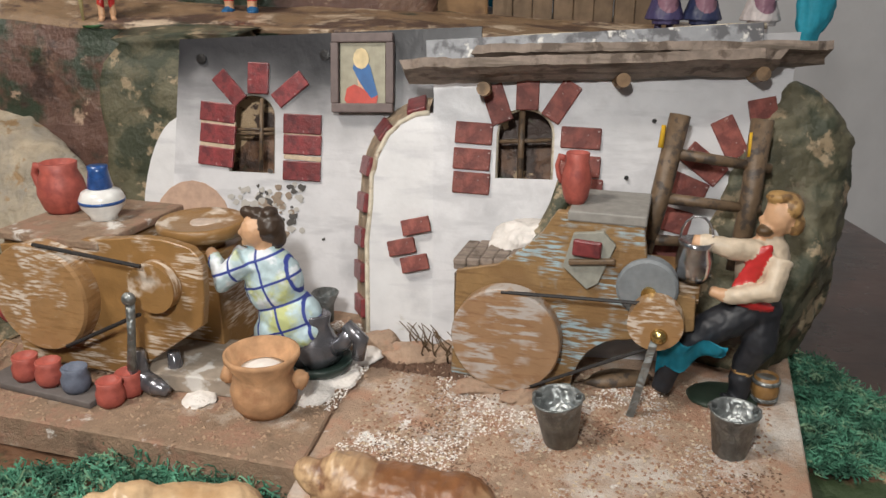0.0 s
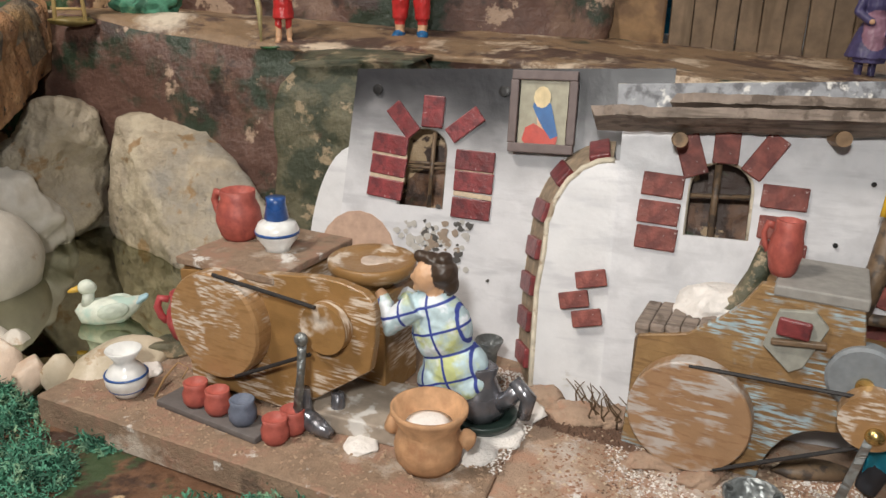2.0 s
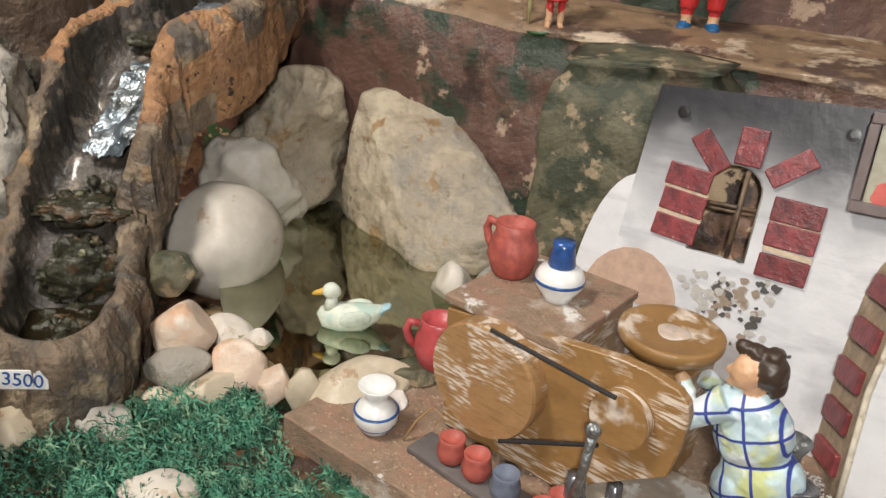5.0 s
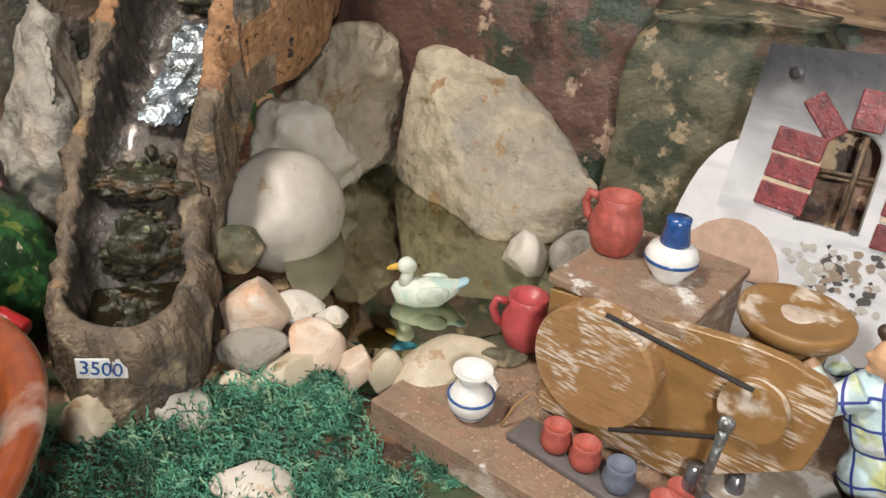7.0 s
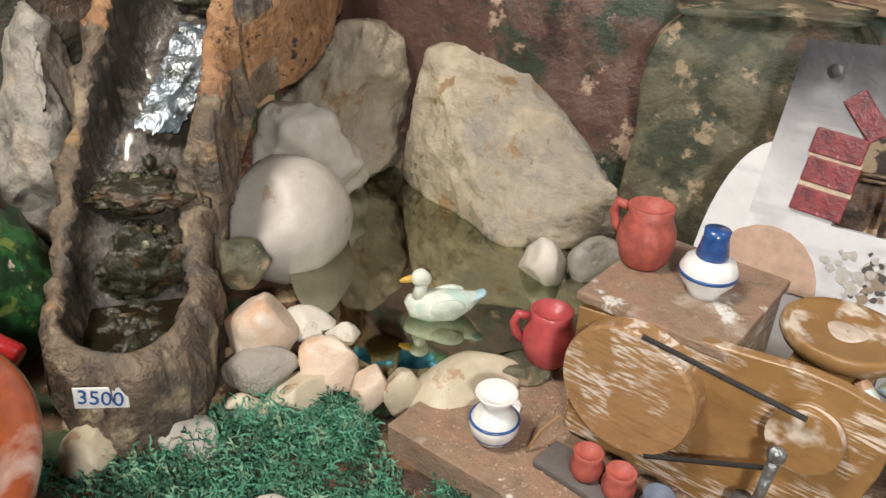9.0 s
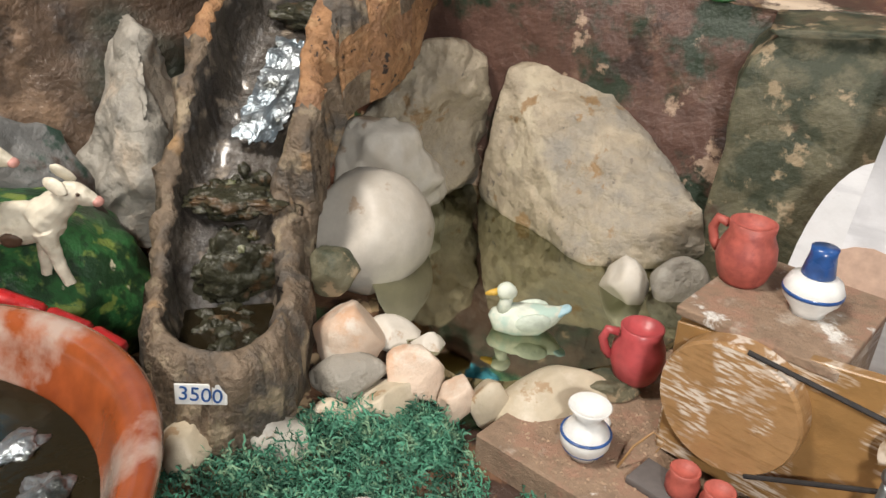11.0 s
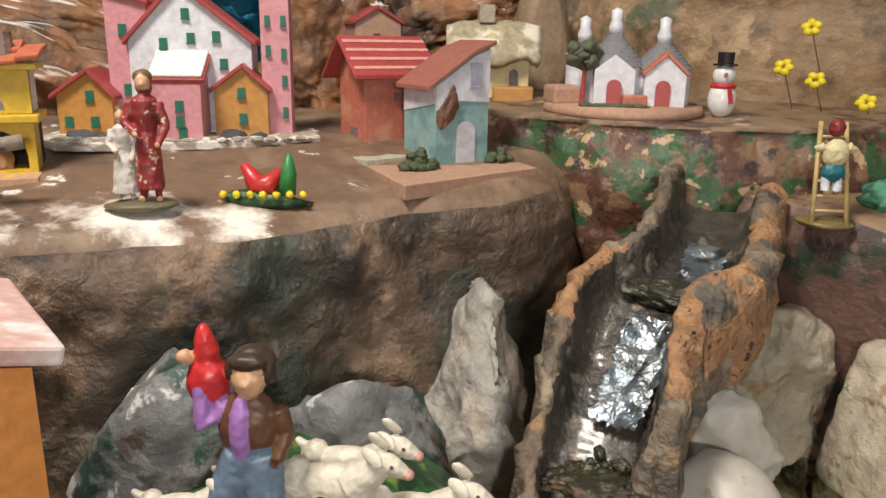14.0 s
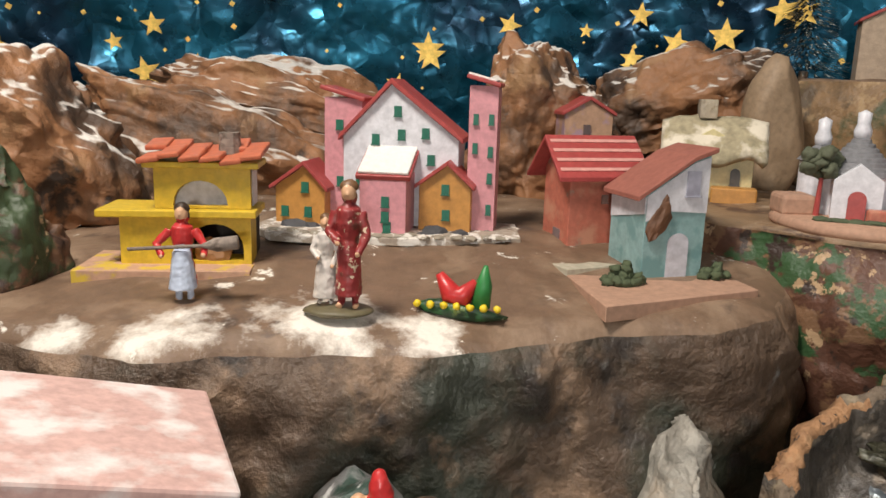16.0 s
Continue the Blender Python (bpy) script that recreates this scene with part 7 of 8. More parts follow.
for a, b in (((-0.009, 0.0665), (0.04, 0.0985)), ((0.0392, 0.098), (0.059, 0.1048))):
    part("roof_slope", extrude([a, b, (b[0], b[1] + 0.004), (a[0], a[1] + 0.004)], 0.06, 0.0005), plain("brown_red_roof", (0.3, 0.105, 0.075), 0.7), RB2, m=pose(0, -0.004, 0))
part("door", extrude(arch(0.031, 0.0095, 0.001, 0.04), 0.001), plain("pale_door", (0.55, 0.55, 0.6)), RB2, "white arched door", m=pose(0, -0.0013, 0))
win(RB2, 0.04, -0.001, 0.08, 0.012, 0.02, plain("grey_pane", (0.35, 0.35, 0.42)))
part("bark_patch", rock((0.012, -0.002, 0.052), (0.008, 0.0035, 0.019), (0, 25, 0), 520, 0.6, 9, 3), plain("brown_patch", (0.13, 0.06, 0.03), bump=0.8), RB2, "brown peeled patch")
part("brick_side", box((0.0575, 0.03, 0.035), (0.005, 0.04, 0.066), bevel=0.001), plain("brown_brick_side", (0.34, 0.19, 0.11), 0.8, bump=0.8), RB2, "brown brick side wall")
rnd = random.Random(31)
for k in range(46):
    a, q = rnd.uniform(0, 6.28), rnd.random() ** 0.5
    bx, by = ((-0.022, -0.012) if k < 28 else (0.062, -0.008))
    rr = 0.016 if k < 28 else 0.012
    part("bush", rock((bx + rr * q * math.cos(a), by + rr * 0.7 * q * math.sin(a), 0.005 + rr * 0.9 * (1 - q * q) * rnd.random()), (0.0045, 0.004, 0.0036), (0, 0, 40 * k), 530 + k, 1.2, 2, 2), bush_mat, RB2, "dull green sponge bush" if k == 0 else "", smooth=True)

BH = holder("ochre_tower_house", pose(-1.01, 0.765, 0.262, 0, 0, 60), "small ochre and lilac toy house behind the red one", "house")
gable(BH, "tower_wall", -0.026, 0.03, 0.0, 0.05, 0.0, 0.108, 0.124, plain("ochre_pink_wall", (0.42, 0.26, 0.17), spots=[((0.36, 0.24, 0.3), 0.52, 0.6, 0.7)]))
roof2(BH, -0.026, 0.03, 0.0, 0.05, 0.108, 0.124, 0.004, roof_red, 0.004)
win(BH, 0.0, -0.001, 0.09, 0.008, 0.012, plain("dark_slot", (0.1, 0.07, 0.07)))

PB = holder("windowed_house", pose(-0.735, 1.09, 0.41, 0, 0, 40), "white and pink toy house with rows of windows", "house")
block(PB, "house_wall", -0.035, 0.06, 0.0, 0.05, 0.004, 0.12, plain("pinkish_white_wall", (0.62, 0.5, 0.5)))
part("base_cloth", lathe([(0.0, 0.0), (0.085, 0.0), (0.088, 0.003), (0.084, 0.006), (0.0, 0.006)], 40, 0.006), plain("white_green_cloth", (0.66, 0.64, 0.58), 0.8, spots=[((0.08, 0.2, 0.1), 0.58, 0.62, 0.8)]), PB, "white base with green edge", smooth=True)
for r in range(3):
    for k in range(4):
        win(PB, -0.024 + 0.021 * k, -0.001, 0.03 + 0.027 * r, 0.009, 0.014, plain("wine_pane", (0.16, 0.05, 0.07)) if r % 2 else plain("dusk_pane", (0.12, 0.12, 0.16)))

TR2 = holder("trulli_model", pose(-0.697, 0.796, 0.287, 0, 0, 32) @ Matrix.Diagonal((0.86, 0.86, 0.93, 1)), "white toy trulli with grey cone roofs and red doors", "house")
part("base_plate", lathe([(0.0, 0.0), (0.088, 0.0), (0.09, 0.004), (0.087, 0.01), (0.0, 0.011)], 48, 0.003), cardboard, TR2, "pale brown glazed base plate", smooth=True)
for x, y, r, h, c in ((-0.012, 0.012, 0.034, 0.04, 0.098), (0.042, 0.014, 0.032, 0.038, 0.09), (-0.046, 0.03, 0.02, 0.05, 0.09)):
    part("round_wall", lathe([(0.0, 0.008), (r, 0.008), (r, 0.008 + h), (0.0, 0.008 + h)], 32), wall_white, TR2, m=pose(x, y, 0), smooth=False)
    n = 8
    prof = [(0.0, h)]
    for k in range(n):
        f = k / n
        prof += [((r + 0.003) * (1 - f) + 0.006 * f, 0.008 + h + (c - h - 0.025) * f), ((r + 0.0015) * (1 - f) + 0.005 * f, 0.008 + h + (c - h - 0.025) * (f + 0.8 / n))]
    prof.append((0.0, c - 0.014))
    part("cone_roof", lathe(prof, 32), grey_stone_roof, TR2, "grey stepped stone cone", m=pose(x, y, 0))
    part("finial", lathe([(0.0, c - 0.018), (0.0075, c - 0.018), (0.0085, c - 0.01), (0.006, c - 0.004), (0.0065, c + 0.006), (0.0, c + 0.009)], 20), wall_white, TR2, "white pointed tip", m=pose(x, y, 0), smooth=True)
gable(TR2, "porch", -0.034, 0.01, -0.03, 0.0, 0.008, 0.045, 0.06, wall_white)
gable(TR2, "porch", 0.02, 0.064, -0.032, 0.0, 0.008, 0.042, 0.06, wall_white)
roof2(TR2, 0.02, 0.064, -0.032, 0.0, 0.042, 0.06, 0.004, roof_orange, 0.003)
for x in (-0.012, 0.04):
    part("door", extrude(arch(x, 0.008, 0.009, 0.036), 0.002), roof_red, TR2, "red arched door", m=pose(0, -0.034, 0))
part("bench", box((0.01, -0.042, 0.016), (0.026, 0.012, 0.012), (0, 0, 10), 0.002), coral, TR2, "small red bench")
part("stair", box((-0.068, -0.006, 0.018), (0.034, 0.04, 0.02), (0, 0, 20), 0.004), cardboard, TR2)
part("tree_trunk", tube([(-0.046, -0.02, 0.008), (-0.045, -0.02, 0.045)], [0.003, 0.002], 8), roof_red, TR2)
for k in range(9):
    part("tree_leaves", rock((-0.046 + 0.012 * math.sin(k * 2.4), -0.02 + 0.01 * math.cos(k * 2.1), 0.05 + 0.0022 * k), (0.009, 0.009, 0.007), (0, 0, 0), 540 + k, 0.6, 2, 3), plain("olive_leaves", (0.09, 0.1, 0.06), 0.8, bump=0.8), TR2, smooth=True)
for k in range(5):
    part("grass_tuft", rock((-0.04 + 0.014 * k, -0.055, 0.011), (0.01, 0.006, 0.003), (0, 0, 0), 560 + k, 0.7, 2, 3), plain("dull_green_tuft", (0.08, 0.1, 0.055), 0.9), TR2, smooth=True)

CT = holder("thatched_cottage", pose(-0.868, 0.795, 0.29, 0, 0, 40) @ Matrix.Diagonal((0.88, 0.88, 0.96, 1)), "pale yellow toy cottage with a snowy thatched roof", "house")
cream_wall = plain("pale_yellow_wall", (0.6, 0.52, 0.27))
gable(CT, "cottage_wall", -0.04, 0.055, 0.0, 0.05, 0.0, 0.05, 0.075, cream_wall)
thatch = mat("snowy_thatch", (0.36, 0.31, 0.2), 0.9, spots=[((0.72, 0.65, 0.52), 0.47, 0.56, 0.6)], spot_scale=40, bump=0.8)
bm = bmesh.new()
g = []
for i in range(25):
    f = i / 24
    row = []
    for j in range(13):
        q = -1 + j / 6
        z = 0.088 - 0.042 * abs(q) ** 1.25 + 0.006 * math.sin(f * 9) * abs(q) - 0.006 * (2 * f - 1) ** 4
        p = Vector((-0.05 + 0.118 * f, 0.022 + 0.043 * q, z))
        row.append(bm.verts.new(p + 0.0025 * noise.noise_vector(p * 60)))
    g.append(row)
for i in range(24):
    for j in range(12):
        bm.faces.new((g[i][j], g[i + 1][j], g[i + 1][j + 1], g[i][j + 1]))
bmesh.ops.recalc_face_normals(bm, faces=bm.faces[:])
bmesh.ops.solidify(bm, geom=bm.faces[:], thickness=0.009)
part("thatch", bm, thatch, CT, "grey thatch under powder snow", smooth=True)
part("chimney", box((0.0, 0.02, 0.095), (0.02, 0.016, 0.02), (0, 0, 10), 0.001), stone_mat, CT)
for x, z, h in ((0.012, 0.045, 0.018), (0.036, 0.025, 0.018)):
    win(CT, x, -0.001, z, 0.011, h, plain("dark_pane", (0.08, 0.07, 0.06)), True)
part("front_steps", box((0.035, -0.012, 0.006), (0.05, 0.022, 0.018), (0, 0, 0), 0.002), ochre, CT)

# small things on the far terraces
sm = holder("snowman_figurine", pose(-0.614, 0.835, 0.2865, 0, 0, 40) @ Matrix.Diagonal((0.85, 0.85, 0.88, 1)), "small glazed snowman ornament with a black hat and red scarf", "ornament")
part("body", add_ball(add_ball(bmesh.new(), (0, 0, 0.02), (0.0155, 0.0145, 0.02)), (0, 0, 0.045), (0.0125, 0.012, 0.012)), white_glaze, sm, smooth=True)
part("hat", lathe([(0.0, 0.0), (0.013, 0.0), (0.013, 0.002), (0.0085, 0.0025), (0.009, 0.014), (0.0, 0.0145)], 24), black_paint, sm, "black top hat", m=pose(0, 0, 0.055))
part("scarf", tube([(0.0115 * math.cos(q), 0.0115 * math.sin(q), 0.034) for q in [2 * math.pi * k / 16 for k in range(17)]], 0.0028, 8), red_cloth, sm, "red scarf", smooth=True)
part("nose", tube([(-0.002, -0.011, 0.046), (-0.004, -0.018, 0.045)], [0.0025, 0.0006], 8), roof_orange, sm, smooth=True)
part("scarf_end", box((0.004, -0.0145, 0.024), (0.005, 0.002, 0.016), (0, -12, 0), 0.0006), red_cloth, sm)

fir = holder("snowy_fir", pose(-0.96, 1.1, 0.4), "dark toy fir tree dusted with snow", "tree")
part("trunk", tube([(0, 0, 0), (0, 0, 0.03)], 0.006, 8), wood_dark, fir)
bm = bmesh.new()
rnd = random.Random(3)
for k in range(900):
    f = rnd.random()
    a, r = rnd.uniform(0, 6.283), 0.048 * (1 - f) * rnd.uniform(0.5, 1.05)
    p = Vector((r * math.cos(a), r * math.sin(a), 0.025 + 0.15 * f))
    d = Vector((math.cos(a), math.sin(a), -0.35)) * 0.012
    s = Vector((-math.sin(a), math.cos(a), 0.3)) * 0.0016
    bm.faces.new([bm.verts.new(v) for v in (p - s, p + s, p + d)])
tagged(part("needles", bm, mat("snowy_needles", (0.04, 0.055, 0.045), 0.8, spots=[((0.6, 0.6, 0.58), 0.55, 0.6, 3)], spot_scale=60), fir, "dark needles with white tips"), kind="stuff")
ch = holder("stone_tower", pose(-0.875, 1.13, 0.405, 0, 0, 35), "pale brown toy church tower of painted stone", "house")
gable(ch, "tower_wall", -0.03, 0.03, -0.02, 0.03, 0.0, 0.085, 0.1, plain("pale_stone_wall", (0.42, 0.32, 0.23), bump=0.6))
roof2(ch, -0.03, 0.03, -0.02, 0.03, 0.085, 0.1, 0.004, roof_red)
win(ch, 0.004, -0.0205, 0.07, 0.006, 0.014, opening_shade, True)

for k, (x, y, z) in enumerate(((-0.6, 0.955, 0.332), (-0.57, 0.965, 0.32), (-0.522, 0.975, 0.30), (-0.58, 0.962, 0.372))):
    f = holder("yellow_flower", pose(x, y, z), "tiny yellow artificial flower on a thin stalk", "flower", "yellow flowers")
    part("stalk", tube([(0.01, 0.02, -0.05), (0.004, 0.008, -0.02), (0, 0, 0)], 0.0006, 5), plain("dry_stem", (0.1, 0.08, 0.03)), f, smooth=True)
    for j in range(5):
        a = j * 1.257 + k
        part("petal", rock((0.006 * math.cos(a), 0.002 * math.sin(a), 0.005 * math.sin(a)), (0.005, 0.003, 0.004), (0, 0, 0), 600 + 7 * k + j, 0.4, 3, 2), plain("bright_yellow", (0.75, 0.6, 0.02)), f, smooth=True)

# orange stall in front of the cliff
OH = holder("orange_stall", pose(-0.6461, 0.2147, 0.0, 0, 0, 80), "orange toy house with a snow-dusted pinkish roof", "house")
part("front_wall", board_with_hole([(-0.2, 0.0), (0.0, 0.0), (0.0, 0.222), (-0.2, 0.27)], arch(-0.052, 0.034, 0.12, 0.194), 0.008), orange_wall, OH, m=pose(0, 0.0, 0))
block(OH, "side_wall", -0.008, 0.0, 0.0082, 0.075, 0.0, 0.222, orange_wall)
block(OH, "back_wall", -0.2, -0.008, 0.067, 0.075, 0.0, 0.222, plain("brick_inside", (0.22, 0.07, 0.05)), "dark red inside")
part("roof", box((-0.11, 0.048, 0.2575), (0.25, 0.114, 0.009), (0, 14, 0), 0.002), roof_pink, OH, "pinkish roof slab dusted with white powder")
part("window_bar", tube([(-0.095, 0.003, 0.15), (-0.015, 0.003, 0.148)], 0.005, 8), plank_mat, OH, smooth=True)

# ---- figurines and animals ----
def person(name, m, h, robe, label, hairm=None, arms=None, skirt=0.2, apronm=None, extra=(), hem=0.02):
    """A standing painted statuette of height h, one mesh."""
    mats = [robe, skin, hairm or hair_mat, apronm or robe] + [e[3] for e in extra]
    s = h / 0.08
    bl = [((0, -0.001 * s, 0.0728 * s), (0.0048 * s, 0.0052 * s, 0.0066 * s), (0, 0, 0), 1), ((0, 0.0014 * s, 0.0764 * s), (0.0058 * s, 0.0058 * s, 0.0048 * s), (0, 0, 0), 2), ((0, 0.0038 * s, 0.07 * s), (0.0052 * s, 0.003 * s, 0.006 * s), (0, 0, 0), 2), ((0, -0.0062 * s, 0.0724 * s), (0.001 * s, 0.001 * s, 0.0014 * s), (0, 0, 0), 1)]
    li = [([(0, 0, 0.067 * s), (0, 0, 0.063 * s), (0, 0, 0.054 * s), (0, 0, 0.044 * s), (0, 0, 0.034 * s), (0, 0, hem * s)], [0.0028 * s, 0.0078 * s, 0.0082 * s, 0.0064 * s, 0.0082 * s * (1 + skirt * 0.5), 0.01 * s * (1 + skirt)], 0)]
    for sx in (-1, 1):
        li.append(([(sx * 0.004 * s, 0, (hem + 0.006) * s), (sx * 0.0045 * s, 0, 0.003 * s), (sx * 0.0052 * s, -0.006 * s, 0.0018 * s)], [0.003 * s, 0.0026 * s, 0.0022 * s], 1))
    for pts in arms or ([(-0.0075, 0, 0.061), (-0.0115, -0.003, 0.049), (-0.005, -0.01, 0.043)], [(0.0075, 0, 0.061), (0.0115, -0.003, 0.047), (0.007, -0.01, 0.036)]):
        li.append(([tuple(c * s for c in p) for p in pts], [0.0036 * s, 0.0034 * s, 0.0026 * s], 0))
        li.append(([tuple(c * s for c in pts[-1]), tuple((c + d) * s for c, d in zip(pts[-1], (0, -0.003, 0.0005)))], [0.0022 * s, 0.0016 * s], 1))
    if apronm:
        li.append(([(0, -0.004 * s, 0.046 * s), (0, -0.004 * s, 0.034 * s), (0, -0.0035 * s, (hem - 0.003) * s)], [0.0062 * s, 0.0085 * s, 0.0105 * s], 3))
    for k, (c, sz, rot, _) in enumerate(extra):
        bl.append((tuple(v * s for v in c), tuple(v * s for v in sz), rot, 4 + k))
    return figure(name, m, bl, li, label, mats)


person("baker_figurine", pose(-0.898, 0.275, 0.234, 0, 0, 60), 0.076, red_cloth, "painted statuette of a baker in red with a pale apron", arms=([(-0.009, 0, 0.06), (-0.018, -0.004, 0.05), (-0.012, -0.012, 0.043)], [(0.009, 0, 0.06), (0.017, -0.004, 0.05), (0.018, -0.012, 0.044)]), apronm=apron, skirt=0.0)
single("baker_peel", tube([(-0.03, 0, 0), (0.02, 0, 0.003), (0.03, 0, 0.004), (0.045, 0, 0.006)], [0.0013, 0.0013, 0.005, 0.005], 8), plank_mat, "long wooden bread shovel held by the baker", "shovel", pose(-0.892, 0.266, 0.279, 0, 0, 60))
person("lady_figurine", pose(-0.811, 0.361, 0.246, 0, 0, 55), 0.086, dress_red, "painted statuette of a mother in a dark red spotted dress", plain("brown_hair", (0.16, 0.08, 0.035)), skirt=-0.12, hem=0.008)
person("girl_figurine", pose(-0.827, 0.352, 0.246, 0, 0, 55), 0.062, plain("pale_smock", (0.6, 0.55, 0.5)), "painted statuette of a child in a pale smock", plain("brown_hair_child", (0.16, 0.08, 0.035)), hem=0.006)
single("figurine_stand", rock((0, 0, 0), (0.025, 0.018, 0.004), (0, 0, 55), 610, 0.2, 3, 3), plain("olive_stand", (0.13, 0.11, 0.06)), "olive base plate under the mother and child", "stand", pose(-0.817, 0.357, 0.243))
ro = holder("rooster_ornament", pose(-0.786, 0.437, 0.2355, 0, 0, 45), "green turf strip with a red rooster and yellow flowers", "ornament")
part("turf", rock((0, 0, 0.004), (0.033, 0.009, 0.007), (0, 4, 0), 620, 0.4, 3, 3), green_mound, ro, smooth=True)
part("bird", tube([(-0.016, 0, 0.03), (-0.008, 0, 0.016), (0.002, 0, 0.014), (0.01, 0, 0.026)], [0.003, 0.008, 0.008, 0.0025], 10), red_cloth, ro, "small red bird", smooth=True)
part("green_shoot", tube([(0.014, 0, 0.008), (0.016, 0, 0.024), (0.017, 0, 0.038)], [0.007, 0.006, 0.0015], 8), plain("leaf_green", (0.03, 0.2, 0.05)), ro, smooth=True)
for k in range(7):
    part("yellow_bloom", rock((-0.03 + 0.0095 * k, -0.008, 0.009), (0.003, 0.003, 0.003), (0, 0, 0), 630 + k, 0.3, 3, 2), plain("yellow_bloom_paint", (0.75, 0.55, 0.02)), ro, smooth=True)

# shepherd with a red sack, and his goats
figure("shepherd_figurine", pose(-0.622, 0.302, 0.1, 0, 0, 40),
    [((0.002, -0.003, 0.097), (0.0085, 0.0085, 0.0105), (0, 0, 0), 1), ((0.003, 0.003, 0.103), (0.0112, 0.0102, 0.0088), (0, 0, 0), 3), ((0.0025, -0.0065, 0.1065), (0.0095, 0.0045, 0.004), (10, 0, 0), 3), ((-0.0065, -0.001, 0.101), (0.0035, 0.006, 0.0065), (0, 0, 0), 3), ((0.0115, -0.001, 0.1), (0.0035, 0.006, 0.007), (0, 0, 0), 3), ((0.002, -0.0115, 0.0965), (0.0016, 0.0016, 0.002), (0, 0, 0), 1), ((0.0, 0.0, 0.07), (0.0155, 0.011, 0.02), (0, 0, 0), 4), ((-0.002, -0.007, 0.07), (0.006, 0.006, 0.019), (0, 0, 0), 0), ((-0.02, 0.004, 0.092), (0.011, 0.01, 0.014), (0, 0, 0), 5), ((-0.02, 0.004, 0.108), (0.006, 0.006, 0.014), (0, -8, 0), 5), ((-0.03, 0.0, 0.106), (0.004, 0.004, 0.004), (0, 0, 0), 1)],
    [([(-0.012, 0, 0.08), (-0.022, -0.004, 0.072), (-0.022, -0.002, 0.09)], [0.006, 0.0058, 0.0045], 0), ([(0.014, 0, 0.08), (0.018, 0.0, 0.066), (0.014, -0.006, 0.054)], [0.0055, 0.005, 0.004], 4), ([(-0.003, 0, 0.055), (-0.012, -0.002, 0.034), (-0.022, 0.0, 0.016)], [0.0115, 0.01, 0.0075], 2), ([(0.004, 0, 0.055), (0.007, -0.003, 0.034), (0.005, -0.004, 0.016)], [0.0115, 0.01, 0.0085], 2), ([(0.004, -0.002, 0.016), (0.002, -0.003, 0.004), (0.006, -0.012, 0.002)], [0.0045, 0.004, 0.0032], 1), ([(-0.022, 0.0, 0.017), (-0.024, 0.0, 0.004)], [0.0045, 0.004], 1), ([(0, 0, 0.084), (0.002, 0, 0.092)], [0.006, 0.005], 0)],
    "painted shepherd statuette in brown vest carrying a red sack", [purple, skin, jeans, hair_mat, brown_vest, red_cloth])


def goat(m, s, label, spot=True, mt=None, name="goat_figurine"):
    g = figure(name, m,
        [((0.001, 0, 0.0315), (0.0235, 0.0098, 0.0115), (0, -5, 0), 0), ((0.033, -0.001, 0.0475), (0.0092, 0.0046, 0.0052), (0, 32, 0), 0), ((0.024, 0.006, 0.0555), (0.0072, 0.0019, 0.0038), (30, 42, 20), 0), ((0.0245, -0.0065, 0.0535), (0.0068, 0.0018, 0.0036), (-30, 30, -20), 0), ((-0.018, 0, 0.034), (0.0085, 0.0088, 0.0105), (0, 0, 0), 0), ((0.015, 0, 0.034), (0.009, 0.0092, 0.0115), (0, 0, 0), 0), ((0.0, -0.0085, 0.0265), (0.0055, 0.0022, 0.0045), (0, 0, 0), 1 if spot else 0), ((0.0405, -0.001, 0.0438), (0.0028, 0.0034, 0.0026), (0, 0, 0), 2 if spot else 0), ((0.034, -0.0062, 0.0495), (0.0009, 0.0009, 0.0009), (0, 0, 0), 1 if spot else 0)],
        [([(0.012, 0, 0.034), (0.022, 0, 0.042), (0.03, 0, 0.0495)], [0.0105, 0.0078, 0.0058], 0), ([(-0.023, 0, 0.039), (-0.029, 0, 0.044)], [0.0036, 0.0016], 0),
         ([(0.015, -0.005, 0.03), (0.018, -0.005, 0.015), (0.022, -0.005, 0.0)], [0.006, 0.0032, 0.0028], 0), ([(0.011, 0.005, 0.03), (0.008, 0.005, 0.015), (0.007, 0.005, 0.0)], [0.006, 0.0032, 0.0028], 0),
         ([(-0.015, -0.005, 0.031), (-0.02, -0.005, 0.015), (-0.014, -0.005, 0.0)], [0.007, 0.0036, 0.0028], 0), ([(-0.016, 0.005, 0.031), (-0.025, 0.005, 0.016), (-0.022, 0.005, 0.0)], [0.007, 0.0036, 0.0028], 0)],
        label, [mt or goat_white, plain("brown_spot", (0.07, 0.04, 0.025)), plain("pink_muzzle", (0.55, 0.28, 0.24))])
    g.scale = (s, s, s)
    return g


goat(pose(-0.568, 0.363, 0.081, 0, 0, 30), 1.05, "cream plastic goat figurine walking on the green mound")
goat(pose(-0.598, 0.332, 0.1, 0, 0, 28), 1.05, "cream plastic goat figurine with a brown belly spot")
goat(pose(-0.607, 0.352, 0.1, 0, 0, 28), 1.0, "cream plastic goat figurine half hidden behind another")
goat(pose(-0.65, 0.277, 0.094, 0, 0, 38), 0.85, "small cream plastic lamb figurine behind the ring")
goat(Matrix(((-0.5, 0.0, -0.8660, -0.522), (0.8300, 0.2588, -0.4830, 0.256), (0.2588, -0.9659, -0.15, 0.098), (0, 0, 0, 1))) @ pose(0, 0, -0.03, 0, 0, 0), 0.92, "white plastic goat figurine lying over the bowl's rim", False, white_plastic, "white_goat_figurine")

